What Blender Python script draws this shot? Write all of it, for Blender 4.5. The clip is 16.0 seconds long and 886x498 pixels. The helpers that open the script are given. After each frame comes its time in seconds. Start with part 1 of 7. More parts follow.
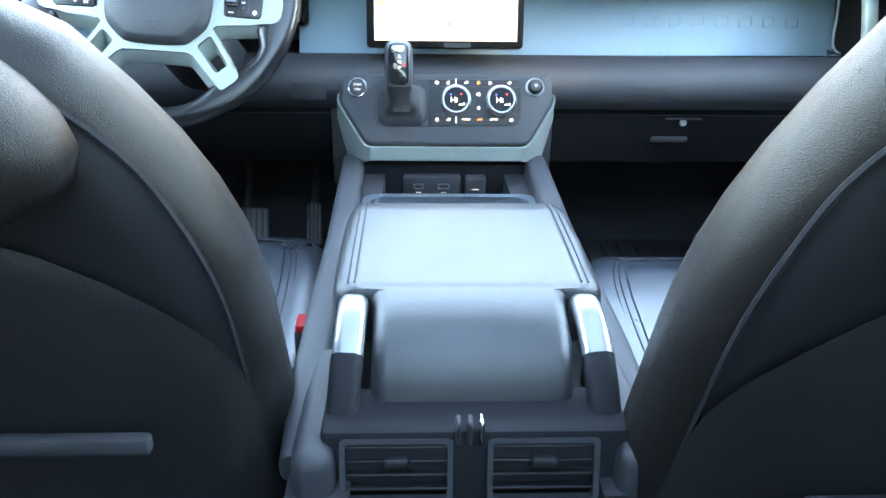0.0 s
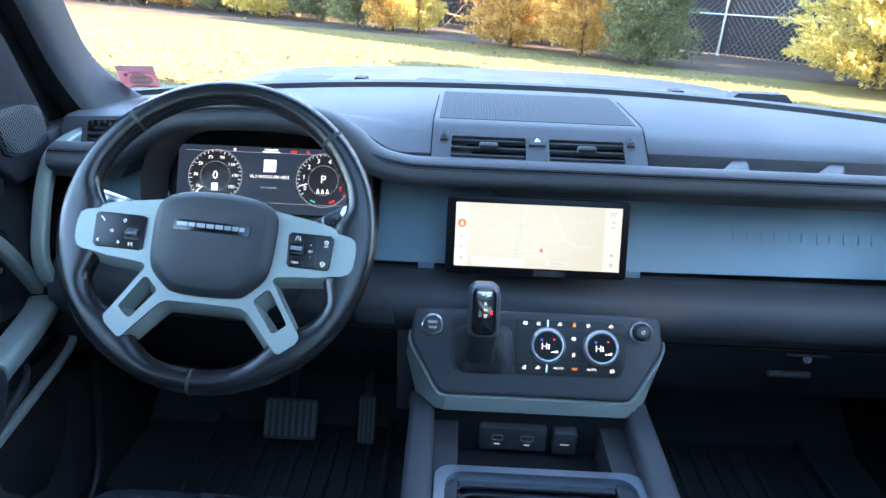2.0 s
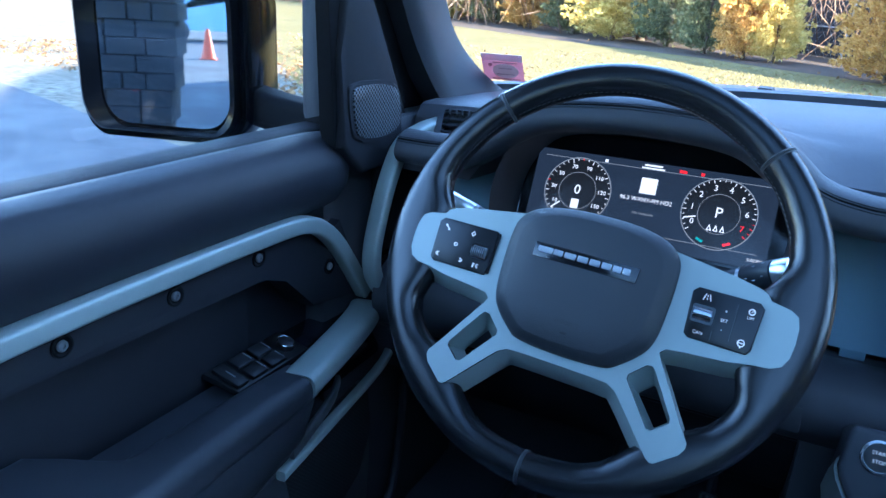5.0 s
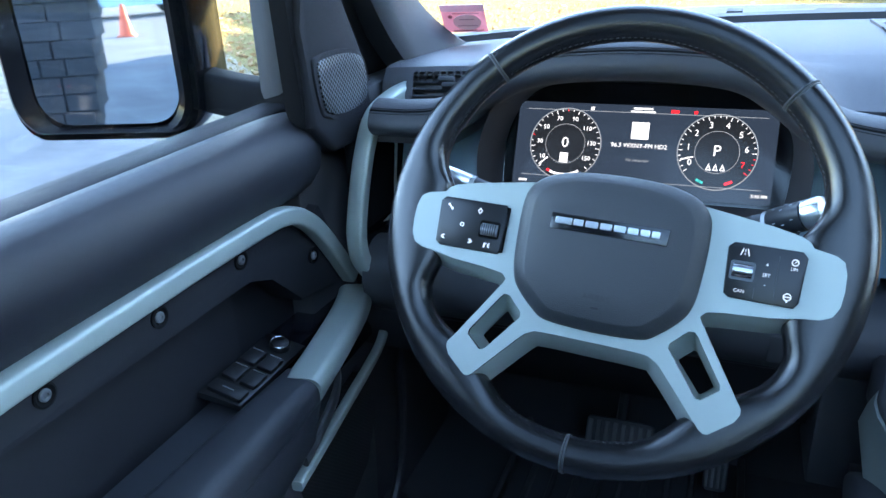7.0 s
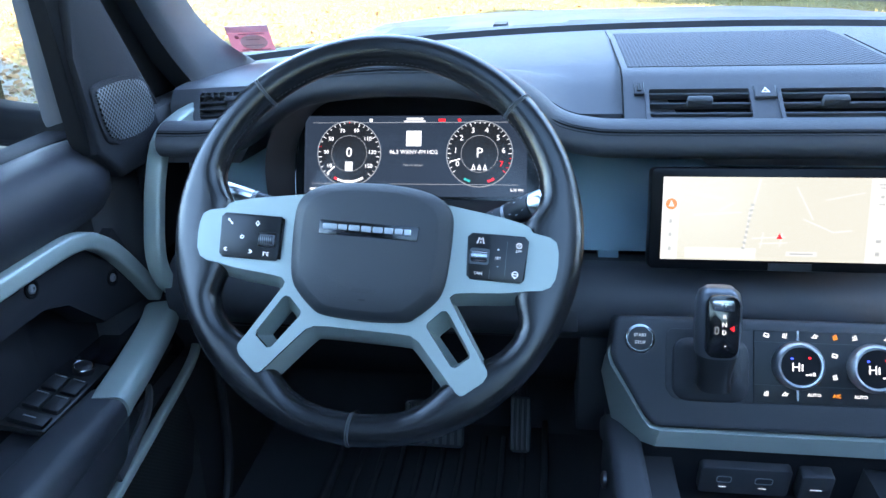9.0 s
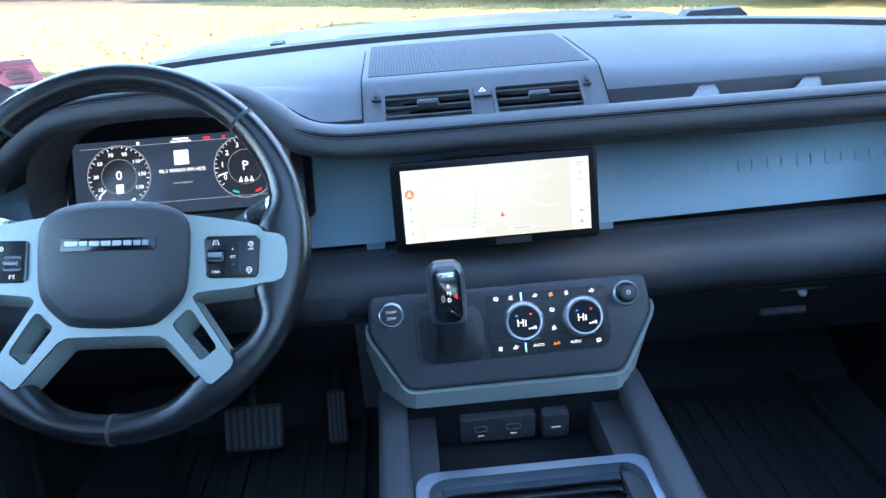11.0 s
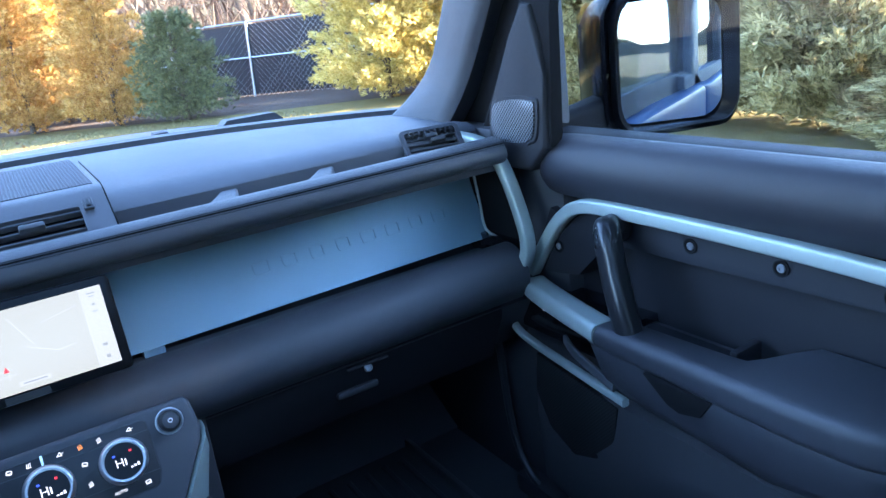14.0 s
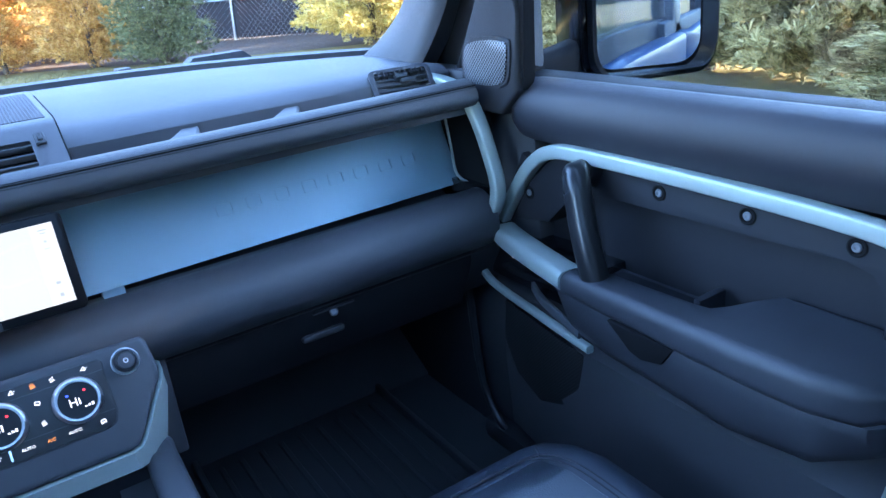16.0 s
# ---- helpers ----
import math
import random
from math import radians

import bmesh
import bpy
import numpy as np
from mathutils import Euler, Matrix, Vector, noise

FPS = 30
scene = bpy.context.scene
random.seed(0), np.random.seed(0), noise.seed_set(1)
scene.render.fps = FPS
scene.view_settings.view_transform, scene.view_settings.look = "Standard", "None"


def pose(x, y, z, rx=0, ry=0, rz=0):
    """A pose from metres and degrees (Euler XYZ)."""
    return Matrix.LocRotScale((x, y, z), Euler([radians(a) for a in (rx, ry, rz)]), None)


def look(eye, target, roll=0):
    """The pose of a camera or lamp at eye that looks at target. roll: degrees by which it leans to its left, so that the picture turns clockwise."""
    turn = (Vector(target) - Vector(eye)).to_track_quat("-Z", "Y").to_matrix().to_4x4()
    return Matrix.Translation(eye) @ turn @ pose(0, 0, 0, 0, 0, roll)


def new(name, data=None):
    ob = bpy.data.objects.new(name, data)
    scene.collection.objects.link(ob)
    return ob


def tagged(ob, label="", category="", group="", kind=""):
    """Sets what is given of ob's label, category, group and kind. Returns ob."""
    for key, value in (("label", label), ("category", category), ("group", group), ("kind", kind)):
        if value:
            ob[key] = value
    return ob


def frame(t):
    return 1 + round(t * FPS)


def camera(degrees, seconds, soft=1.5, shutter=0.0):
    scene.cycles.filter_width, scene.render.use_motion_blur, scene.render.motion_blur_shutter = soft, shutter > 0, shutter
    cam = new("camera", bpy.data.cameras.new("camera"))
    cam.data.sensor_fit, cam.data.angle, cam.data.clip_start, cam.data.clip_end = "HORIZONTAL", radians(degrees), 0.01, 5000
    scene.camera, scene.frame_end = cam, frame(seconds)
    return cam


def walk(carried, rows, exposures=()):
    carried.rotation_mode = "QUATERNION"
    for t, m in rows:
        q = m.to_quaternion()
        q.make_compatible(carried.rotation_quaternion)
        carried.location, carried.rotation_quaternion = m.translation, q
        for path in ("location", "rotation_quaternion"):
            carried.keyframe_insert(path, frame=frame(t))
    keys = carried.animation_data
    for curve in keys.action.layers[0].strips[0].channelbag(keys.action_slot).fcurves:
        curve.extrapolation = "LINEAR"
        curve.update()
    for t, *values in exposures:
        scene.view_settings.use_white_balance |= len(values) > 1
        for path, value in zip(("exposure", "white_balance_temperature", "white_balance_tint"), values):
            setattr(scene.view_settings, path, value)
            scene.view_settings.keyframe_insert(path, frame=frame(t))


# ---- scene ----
cam = camera(62.2, 16.0)
PATH = [
    (0, (-0.0474, -0.0101, 1.436), (0.0251, 1.7885, 0.564), 1.0),
    (0.5, (-0.0619, 0.0374, 1.526), (0.0148, 1.8739, 0.737), 0.9),
    (1, (-0.0483, 0.09, 1.559), (-0.0337, 1.9554, 0.839), 0.3),
    (1.5, (-0.0891, 0.1603, 1.584), (-0.0911, 2.0383, 0.895), 0.8),
    (2, (-0.1122, 0.2521, 1.599), (-0.1522, 2.1312, 0.915), 2.2),
    (2.5, (-0.1502, 0.3473, 1.578), (-0.2793, 2.2253, 0.901), 3.7),
    (3, (-0.1975, 0.3708, 1.622), (-0.5073, 2.2305, 0.955), 4.5),
    (3.5, (-0.1967, 0.3958, 1.602), (-0.6858, 2.2161, 0.932), 5.0),
    (4, (-0.2068, 0.4251, 1.573), (-0.8612, 2.2046, 0.937), 4.5),
    (4.5, (-0.2328, 0.459, 1.55), (-0.9967, 2.1928, 0.909), 4.0),
    (5, (-0.2529, 0.4876, 1.526), (-1.083, 2.1825, 0.863), 3.2),
    (5.2, (-0.2606, 0.4968, 1.526), (-1.1022, 2.1781, 0.845), 2.8),
    (7.3, (-0.3218, 0.5238, 1.537), (-0.9722, 2.2411, 0.745), -4.0),
    (7.5, (-0.3118, 0.5235, 1.545), (-0.9006, 2.2588, 0.746), -4.0),
    (8, (-0.2883, 0.5057, 1.567), (-0.7762, 2.2669, 0.755), -4.1),
    (8.5, (-0.2649, 0.487, 1.57), (-0.6431, 2.2707, 0.747), -3.3),
    (8.7, (-0.2561, 0.4807, 1.563), (-0.5939, 2.2762, 0.748), -2.8),
    (10.8, (-0.119, 0.3853, 1.567), (-0.0941, 2.2275, 0.789), -4.1),
    (11, (-0.1041, 0.3829, 1.574), (-0.0334, 2.2176, 0.783), -4.2),
    (11.5, (-0.0621, 0.3816, 1.564), (0.1475, 2.2119, 0.788), -4.3),
    (12, (-0.037, 0.3858, 1.549), (0.3043, 2.2039, 0.789), -4.6),
    (12.5, (-0.007, 0.3838, 1.546), (0.4727, 2.1806, 0.812), -5.2),
    (13, (0.0218, 0.3769, 1.545), (0.6704, 2.1374, 0.85), -5.8),
    (13.5, (0.0436, 0.3702, 1.55), (0.8478, 2.0828, 0.902), -6.8),
    (14, (0.0575, 0.3658, 1.55), (1.0167, 2.0125, 0.943), -7.4),
    (14.5, (0.0758, 0.3442, 1.545), (1.1275, 1.942, 0.961), -8.2),
    (15, (0.0863, 0.3299, 1.531), (1.1878, 1.888, 0.933), -8.2),
    (15.5, (0.0854, 0.3329, 1.527), (1.1678, 1.8877, 0.886), -7.8),
    (16, (0.0814, 0.364, 1.533), (1.0429, 1.9556, 0.797), -6.2),
]
EXPOSURES = [(0.0, 5.98, 8600, 13), (0.6, 5.64, 7950, 12), (1.0, 5.22, 6550, 12), (1.5, 4.94, 6180, 12), (2.0, 4.55, 6650, 13), (3.0, 4.14, 6120, 14), (5.0, 3.92, 5280, 13), (7.5, 4.72, 6880, 13), (8.2, 4.68, 6680, 14), (11.0, 4.63, 6200, 13), (12.5, 4.54, 6050, 14), (14.5, 4.40, 5600, 17), (16.0, 4.68, 5620, 17)]
walk(cam, [(t, look(eye, target, roll)) for t, eye, target, roll in PATH], EXPOSURES)

# ---- world, sun, exposure ----
SUN_EL, SUN_AZ = 17.0, 128.0      # degrees; azimuth clockwise from straight ahead
world = bpy.data.worlds.new("sky")
scene.world = world
world.use_nodes = True
wn = world.node_tree.nodes
sky = wn.new("ShaderNodeTexSky")
sky.sky_type, sky.sun_disc = "NISHITA", False
sky.sun_elevation, sky.sun_rotation = radians(SUN_EL), radians(SUN_AZ)
sky.dust_density, sky.ozone_density = 0.1, 1.8
wn["Background"].inputs["Strength"].default_value = 0.15
world.node_tree.links.new(sky.outputs[0], wn["Background"].inputs["Color"])
sun = bpy.data.lights.new("sun", "SUN")
sun.energy, sun.angle, sun.color = 3.6, radians(0.6), (1.0, 0.86, 0.64)
az, el = radians(SUN_AZ), radians(SUN_EL)
sun_from = Vector((math.sin(az) * math.cos(el), math.cos(az) * math.cos(el), math.sin(el)))
new("sun", sun).matrix_world = look(sun_from * 60, (0, 0, 0))


# ---- materials ----
def material(name, col, rough=0.5, metal=0.0, grain=600.0, bump=0.15, var=0.12, big=6.0, spec=0.5, coat=0.0, emit=0.0, cells=False, rvar=0.12, col2=None):
    """A surface with fine relief and colour and gloss that vary at two scales."""
    m = bpy.data.materials.new(name)
    m.use_nodes = True
    n, l = m.node_tree.nodes, m.node_tree.links
    b = n["Principled BSDF"]
    b.inputs["Metallic"].default_value = metal
    b.inputs["Specular IOR Level"].default_value = spec
    b.inputs["Coat Weight"].default_value = coat
    b.inputs["Coat Roughness"].default_value = min(0.4, rough * 0.9)
    tc = n.new("ShaderNodeTexCoord")
    wide = n.new("ShaderNodeTexNoise")
    wide.inputs["Scale"].default_value, wide.inputs["Detail"].default_value = big, 6
    fine = n.new("ShaderNodeTexVoronoi" if cells else "ShaderNodeTexNoise")
    fine.inputs["Scale"].default_value = grain
    for t in (wide, fine):
        l.new(tc.outputs["Object"], t.inputs["Vector"])
    mix = n.new("ShaderNodeMix")
    mix.data_type = "RGBA"
    c2 = col2 or [min(1, c * (1 + 2 * var) + 0.01 * var) for c in col]
    mix.inputs["A"].default_value = (*[c * (1 - var) for c in col], 1)
    mix.inputs["B"].default_value = (*c2, 1)
    l.new(wide.outputs[0], mix.inputs["Factor"])
    l.new(mix.outputs["Result"], b.inputs["Base Color"])
    rr = n.new("ShaderNodeMapRange")
    rr.inputs["From Min"].default_value, rr.inputs["From Max"].default_value = 0.3, 0.7
    rr.inputs["To Min"].default_value, rr.inputs["To Max"].default_value = max(0.02, rough * (1 - rvar)), min(1, rough * (1 + rvar))
    l.new(wide.outputs[0], rr.inputs["Value"])
    l.new(rr.outputs[0], b.inputs["Roughness"])
    if bump:
        bp = n.new("ShaderNodeBump")
        bp.inputs["Strength"].default_value, bp.inputs["Distance"].default_value = bump, 0.0015
        l.new(fine.outputs[0], bp.inputs["Height"])
        l.new(bp.outputs[0], b.inputs["Normal"])
    if emit:
        b.inputs["Emission Color"].default_value, b.inputs["Emission Strength"].default_value = (*col, 1), emit
    return m


LEATHER = material("black grained leather", (0.032, 0.033, 0.038), 0.33, grain=1400, bump=0.22, cells=True, big=9, spec=0.9)
# the cushion's blue sky sheen is put into its base colour
CUSHION = material("black seat leather tinted by sky", (0.036, 0.043, 0.059), 0.30, grain=1400, bump=0.18, cells=True, big=9, spec=1.0, coat=1.0)
WHEEL_LEATHER = material("smooth worn black leather", (0.011, 0.011, 0.012), 0.19, grain=1600, bump=0.10, cells=True, big=5, rvar=0.12, spec=0.70)
SOFT = material("dark grey soft touch foam", (0.050, 0.051, 0.058), 0.50, grain=1500, bump=0.25, cells=True, big=5)
SOFT_TOP = material("charcoal dash top skin", (0.067, 0.067, 0.077), 0.52, grain=1700, bump=0.25, cells=True, big=4)
DARK = material("dark moulded plastic", (0.040, 0.040, 0.045), 0.58, grain=1800, bump=0.2, cells=True)
DARKER = material("black footwell carpet", (0.064, 0.064, 0.070), 0.9, grain=900, bump=0.5, spec=0.2)
RUBBER = material("black rubber", (0.062, 0.062, 0.067), 0.62, grain=500, bump=0.2)
GLOSS = material("gloss black plastic", (0.008, 0.008, 0.010), 0.14, bump=0.02, coat=0.6)
PANEL = material("blue grey powder coated metal", (0.215, 0.315, 0.375), 0.40, metal=0.25, grain=2200, bump=0.28, var=0.05, big=3)
SILVER = material("satin grey green paint", (0.370, 0.415, 0.385), 0.40, metal=0.25, grain=1800, bump=0.10, var=0.05)
CHROME = material("brushed chrome", (0.62, 0.63, 0.65), 0.22, metal=1.0, grain=900, bump=0.05)
BRIGHT = material("polished aluminium", (0.80, 0.81, 0.83), 0.30, metal=1.0, grain=900, bump=0.05)
HINGE = material("satin silver plastic", (0.34, 0.35, 0.36), 0.30, metal=0.6, grain=900, bump=0.05)
BEZEL = material("black glass bezel", (0.004, 0.004, 0.005), 0.30, bump=0.0, spec=0.18)
# bright bluish base: the sky's reflection is painted into the graphite
COOLGLOSS = material("satin graphite blued by sky", (0.34, 0.39, 0.45), 0.30, metal=0.9, bump=0.03)
STITCH = material("grey stitching thread", (0.030, 0.030, 0.036), 0.7, grain=2500, bump=0.3)
DOORPAD = material("dark navy black door skin", (0.020, 0.020, 0.026), 0.50, grain=1500, bump=0.25, cells=True, big=5, spec=0.38)
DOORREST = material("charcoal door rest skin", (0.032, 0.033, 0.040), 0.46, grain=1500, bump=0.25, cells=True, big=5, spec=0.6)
SEALRUB = material("satin black rubber", (0.030, 0.030, 0.034), 0.42, grain=500, bump=0.1)
# black of seals and joints; also painted shade in door gap, niche and pocket
GAP = material("dull black for rubber and gap shade", (0.006, 0.006, 0.007), 0.8, grain=600, bump=0.2, spec=0.15)
PILLAR = material("charcoal pillar skin", (0.034, 0.035, 0.041), 0.55, grain=1600, bump=0.25, cells=True, big=5, spec=0.35)
SAIL = material("black moulded corner trim", (0.018, 0.018, 0.022), 0.66, grain=1800, bump=0.2, cells=True, spec=0.25)
WHEEL_THREAD = material("black wheel thread", (0.045, 0.043, 0.042), 0.7, bump=0.2)
SEAM_EDGE = material("pale leather seam edge", (0.085, 0.082, 0.080), 0.5, bump=0.2)
SWITCHES = material("satin black switches", (0.010, 0.010, 0.011), 0.32, bump=0.05)
AIRBAG = material("soft black airbag skin", (0.034, 0.035, 0.039), 0.46, grain=1500, bump=0.25, cells=True, big=5)
STALK = material("dark graphite stalk", (0.030, 0.032, 0.036), 0.42, bump=0.05)
SCREW = material("dull zinc screw head", (0.26, 0.27, 0.28), 0.45, metal=0.5)
# darker than the other plastics: shade under the dash overhang is in the colour
GLOVE = material("black grained plastic with overhang shade", (0.011, 0.011, 0.013), 0.7, grain=1800, bump=0.2, cells=True, spec=0.2)
BUTTON = material("matt black button", (0.014, 0.014, 0.016), 0.45, bump=0.08)
RED = material("red seat belt release", (0.55, 0.015, 0.02), 0.35, bump=0.05)
STEEL = material("zinc screw", (0.45, 0.45, 0.46), 0.32, metal=1.0)
PAINT = material("blue grey body paint", (0.013, 0.033, 0.080), 0.36, metal=0.0, grain=900, bump=0.0, spec=0.3)
BLACKPAINT = material("gloss black paint", (0.006, 0.006, 0.007), 0.10, bump=0.0, coat=0.0, spec=0.06)
HEADLINER = material("grey headliner cloth", (0.52, 0.51, 0.50), 0.9, grain=1200, bump=0.3)
# a slight emission is added so the white print stands out
WHITE_LINE = material("white legend with a faint glow", (0.75, 0.75, 0.75), 0.6, bump=0, emit=0.03)


def glow(name, col, strength):
    m = bpy.data.materials.new(name)
    m.use_nodes = True
    b = m.node_tree.nodes["Principled BSDF"]
    b.inputs["Base Color"].default_value = (0.01, 0.01, 0.01, 1)
    b.inputs["Roughness"].default_value = 0.2
    b.inputs["Emission Color"].default_value = (*col, 1)
    b.inputs["Emission Strength"].default_value = strength
    return m


def glass(name, col=(1, 1, 1), rough=0.0, gloss=0.02, power=5.0):
    m = bpy.data.materials.new(name)
    m.use_nodes = True
    n, l = m.node_tree.nodes, m.node_tree.links
    n.remove(n["Principled BSDF"])
    tr, gl, mx, fr = (n.new("ShaderNode" + k) for k in ("BsdfTransparent", "BsdfGlossy", "MixShader", "LayerWeight"))
    tr.inputs["Color"].default_value = (*col, 1)
    gl.inputs["Roughness"].default_value = rough
    fr.inputs["Blend"].default_value = 0.5
    pw, sc = n.new("ShaderNodeMath"), n.new("ShaderNodeMath")
    pw.operation, sc.operation = "POWER", "MULTIPLY_ADD"
    pw.inputs[1].default_value, sc.inputs[1].default_value, sc.inputs[2].default_value = power, 0.8, gloss
    l.new(fr.outputs["Facing"], pw.inputs[0])
    l.new(pw.outputs[0], sc.inputs[0])
    l.new(sc.outputs[0], mx.inputs[0])
    l.new(tr.outputs[0], mx.inputs[1])
    l.new(gl.outputs[0], mx.inputs[2])
    l.new(mx.outputs[0], n["Material Output"].inputs["Surface"])
    return m


MAP = glow("lit map screen", (0.93, 0.915, 0.77), 0.040)
MAP_SIDE = glow("lit screen side bars", (0.96, 0.955, 0.90), 0.044)
MAP_ROAD = glow("map road lines", (0.97, 0.97, 0.92), 0.0435)
MAP_GREY = glow("map grey lines", (0.62, 0.64, 0.62), 0.041)
ORANGE = glow("orange lamp", (1.0, 0.32, 0.03), 0.086)
REDLIGHT = glow("red lamp", (1.0, 0.02, 0.03), 0.097)
BLUELIGHT = glow("blue lamp", (0.05, 0.10, 1.0), 0.097)
TEALLIGHT = glow("teal lamp", (0.05, 0.60, 0.55), 0.053)
WHITELIGHT = glow("white lamp", (0.95, 0.97, 1.0), 0.081)
DIMLIGHT = glow("dim grey lamp", (0.55, 0.60, 0.66), 0.038)
CLUSTER_BG = glow("dark lit display", (0.022, 0.034, 0.056), 0.075)
DIAL_BG = glow("dark dial face", (0.012, 0.014, 0.018), 0.086)
TINTED = glass("lightly tinted glass", (0.55, 0.58, 0.58))
DOOR_GLASS = glass("clear door glass", (0.95, 0.97, 0.96), 0.0, 0.03, 3.5)
PRIVACY = glass("dark privacy glass", (0.22, 0.23, 0.24), 0.0, 0.06, 2.2)
GLASS = glass("clear window glass", (0.93, 0.96, 0.95))
# dim blue colour stands for a darker, bluer sky than the one reflected
MIRROR = material("mirror glass dimmed and blued for sky", (0.43, 0.52, 0.61), 0.02, metal=1.0, bump=0.0, var=0.0, rvar=0)


# ---- mesh helpers ----
def thing(name, label, category, at=(0, 0, 0), group="", kind=""):
    ob = new(name)
    ob.empty_display_size = 0.05
    ob.location = at
    return tagged(ob, label, category, group, kind)


def part(name, bm, mat, parent=None, label="", sharp=38):
    me = bpy.data.meshes.new(name)
    bmesh.ops.recalc_face_normals(bm, faces=bm.faces)
    bm.to_mesh(me)
    bm.free()
    me.materials.append(mat)
    me.shade_smooth()
    me.set_sharp_from_angle(angle=radians(sharp))
    ob = new(name, me)
    if parent:
        ob.parent = parent
        if parent.type == "EMPTY":
            ob.matrix_parent_inverse = Matrix.Translation(-parent.location)
    return tagged(ob, label) if label else ob


def B():
    return bmesh.new()


def _bevel(bm, verts, off, seg):
    if off > 0:
        es = {e for v in verts for e in v.link_edges}
        bmesh.ops.bevel(bm, geom=list(es), offset=off, segments=seg, profile=0.5, affect="EDGES", clamp_overlap=True)


def box(c, s, bev=0.002, seg=2, m=None, bm=None):
    bm = bm or B()
    t = Matrix.Translation(c) @ Matrix.Diagonal((*s, 1))
    r = bmesh.ops.create_cube(bm, size=1, matrix=(m or Matrix()) @ t)
    _bevel(bm, r["verts"], bev, seg)
    return bm


def prism(pts, z0, z1, m=None, bev=0.0, seg=2, bm=None, holes=()):
    """A polygon in the local xy plane, with holes, as a plate from z0 to z1."""
    bm = bm or B()
    m = m or Matrix()
    if not holes:
        lo = [bm.verts.new(m @ Vector((x, y, z0))) for x, y in pts]
        hi = [bm.verts.new(m @ Vector((x, y, z1))) for x, y in pts]
        bm.faces.new(lo[::-1])
        bm.faces.new(hi)
        for i in range(len(pts)):
            j = (i + 1) % len(pts)
            bm.faces.new((lo[i], lo[j], hi[j], hi[i]))
        if bev:
            es = {e for v in hi for e in v.link_edges if all(w in hi for w in e.verts)}
            bmesh.ops.bevel(bm, geom=list(es), offset=bev, segments=seg, profile=0.5, affect="EDGES", clamp_overlap=True)
        return bm
    edges, rings = [], []
    for loop in (pts, *holes):
        vs = [bm.verts.new(m @ Vector((x, y, z1))) for x, y in loop]
        rings.append(vs)
        edges += [bm.edges.new((vs[i], vs[(i + 1) % len(vs)])) for i in range(len(vs))]
    top = [g for g in bmesh.ops.triangle_fill(bm, use_beauty=True, edges=edges)["geom"] if isinstance(g, bmesh.types.BMFace)]
    if bev:
        r = bmesh.ops.inset_region(bm, faces=top, thickness=bev, depth=0)
        for v in {v for f in r["faces"] for v in f.verts} - {v for f in top for v in f.verts}:
            v.co += m.to_3x3() @ Vector((0, 0, -bev))
    for vs in rings:
        lo = [bm.verts.new(v.co + m.to_3x3() @ Vector((0, 0, z0 - z1 + (bev or 0)))) for v in vs]
        for i in range(len(vs)):
            j = (i + 1) % len(vs)
            bm.faces.new((lo[i], lo[j], vs[j], vs[i]))
    return bm


def loft(rings, caps=True, closed=True, bm=None):
    bm = bm or B()
    vs = [[bm.verts.new(p) for p in r] for r in rings]
    n = len(vs[0])
    for a, b in zip(vs, vs[1:]):
        for i in range(n if closed else n - 1):
            j = (i + 1) % n
            bm.faces.new((a[i], a[j], b[j], b[i]))
    if caps and closed:
        bm.faces.new(vs[0][::-1])
        bm.faces.new(vs[-1])
    return bm


def smooth_path(pts, n=6, closed=False):
    """A smooth curve (Catmull-Rom) through the points."""
    p = [Vector(q) for q in pts]
    out, k = [], len(p)
    for i in range(k if closed else k - 1):
        a, b, c, d = (p[(i + o) % k] if closed else p[min(max(i + o, 0), k - 1)] for o in (-1, 0, 1, 2))
        for s in range(n):
            t = s / n
            out.append(0.5 * ((2 * b) + (c - a) * t + (2 * a - 5 * b + 4 * c - d) * t * t + (3 * b - a - 3 * c + d) * t ** 3))
    if not closed:
        out.append(p[-1])
    return out


def sweep(path, section, side=(1, 0, 0), closed=False, bm=None, scales=None, caps=True):
    """Sweeps a 2D section (u along side x tangent, v along the side axis) down a path."""
    path = [Vector(p) for p in path]
    rings = []
    k = len(path)
    for i, p in enumerate(path):
        a, b = (path[(i - 1) % k], path[(i + 1) % k]) if closed else (path[max(i - 1, 0)], path[min(i + 1, k - 1)])
        t = (b - a).normalized()
        v = Vector(side)
        v = (v - t * v.dot(t)).normalized()
        u = t.cross(v)
        s = scales[i] if scales else 1.0
        rings.append([p + u * x * s + v * y * s for x, y in section])
    if closed:
        rings.append(rings[0])
        bm = loft(rings, False, True, bm)
        bmesh.ops.remove_doubles(bm, verts=bm.verts, dist=1e-6)
        return bm
    return loft(rings, caps, True, bm)


def ring2(rx, ry, n=12):
    return [(rx * math.cos(2 * math.pi * i / n), ry * math.sin(2 * math.pi * i / n)) for i in range(n)]


def rrect(w, h, r, n=4):
    out = []
    for cx, cy, a0 in ((w / 2 - r, h / 2 - r, 0), (-w / 2 + r, h / 2 - r, 90), (-w / 2 + r, -h / 2 + r, 180), (w / 2 - r, -h / 2 + r, 270)):
        for i in range(n + 1):
            a = radians(a0 + 90 * i / n)
            out.append((cx + r * math.cos(a), cy + r * math.sin(a)))
    return out


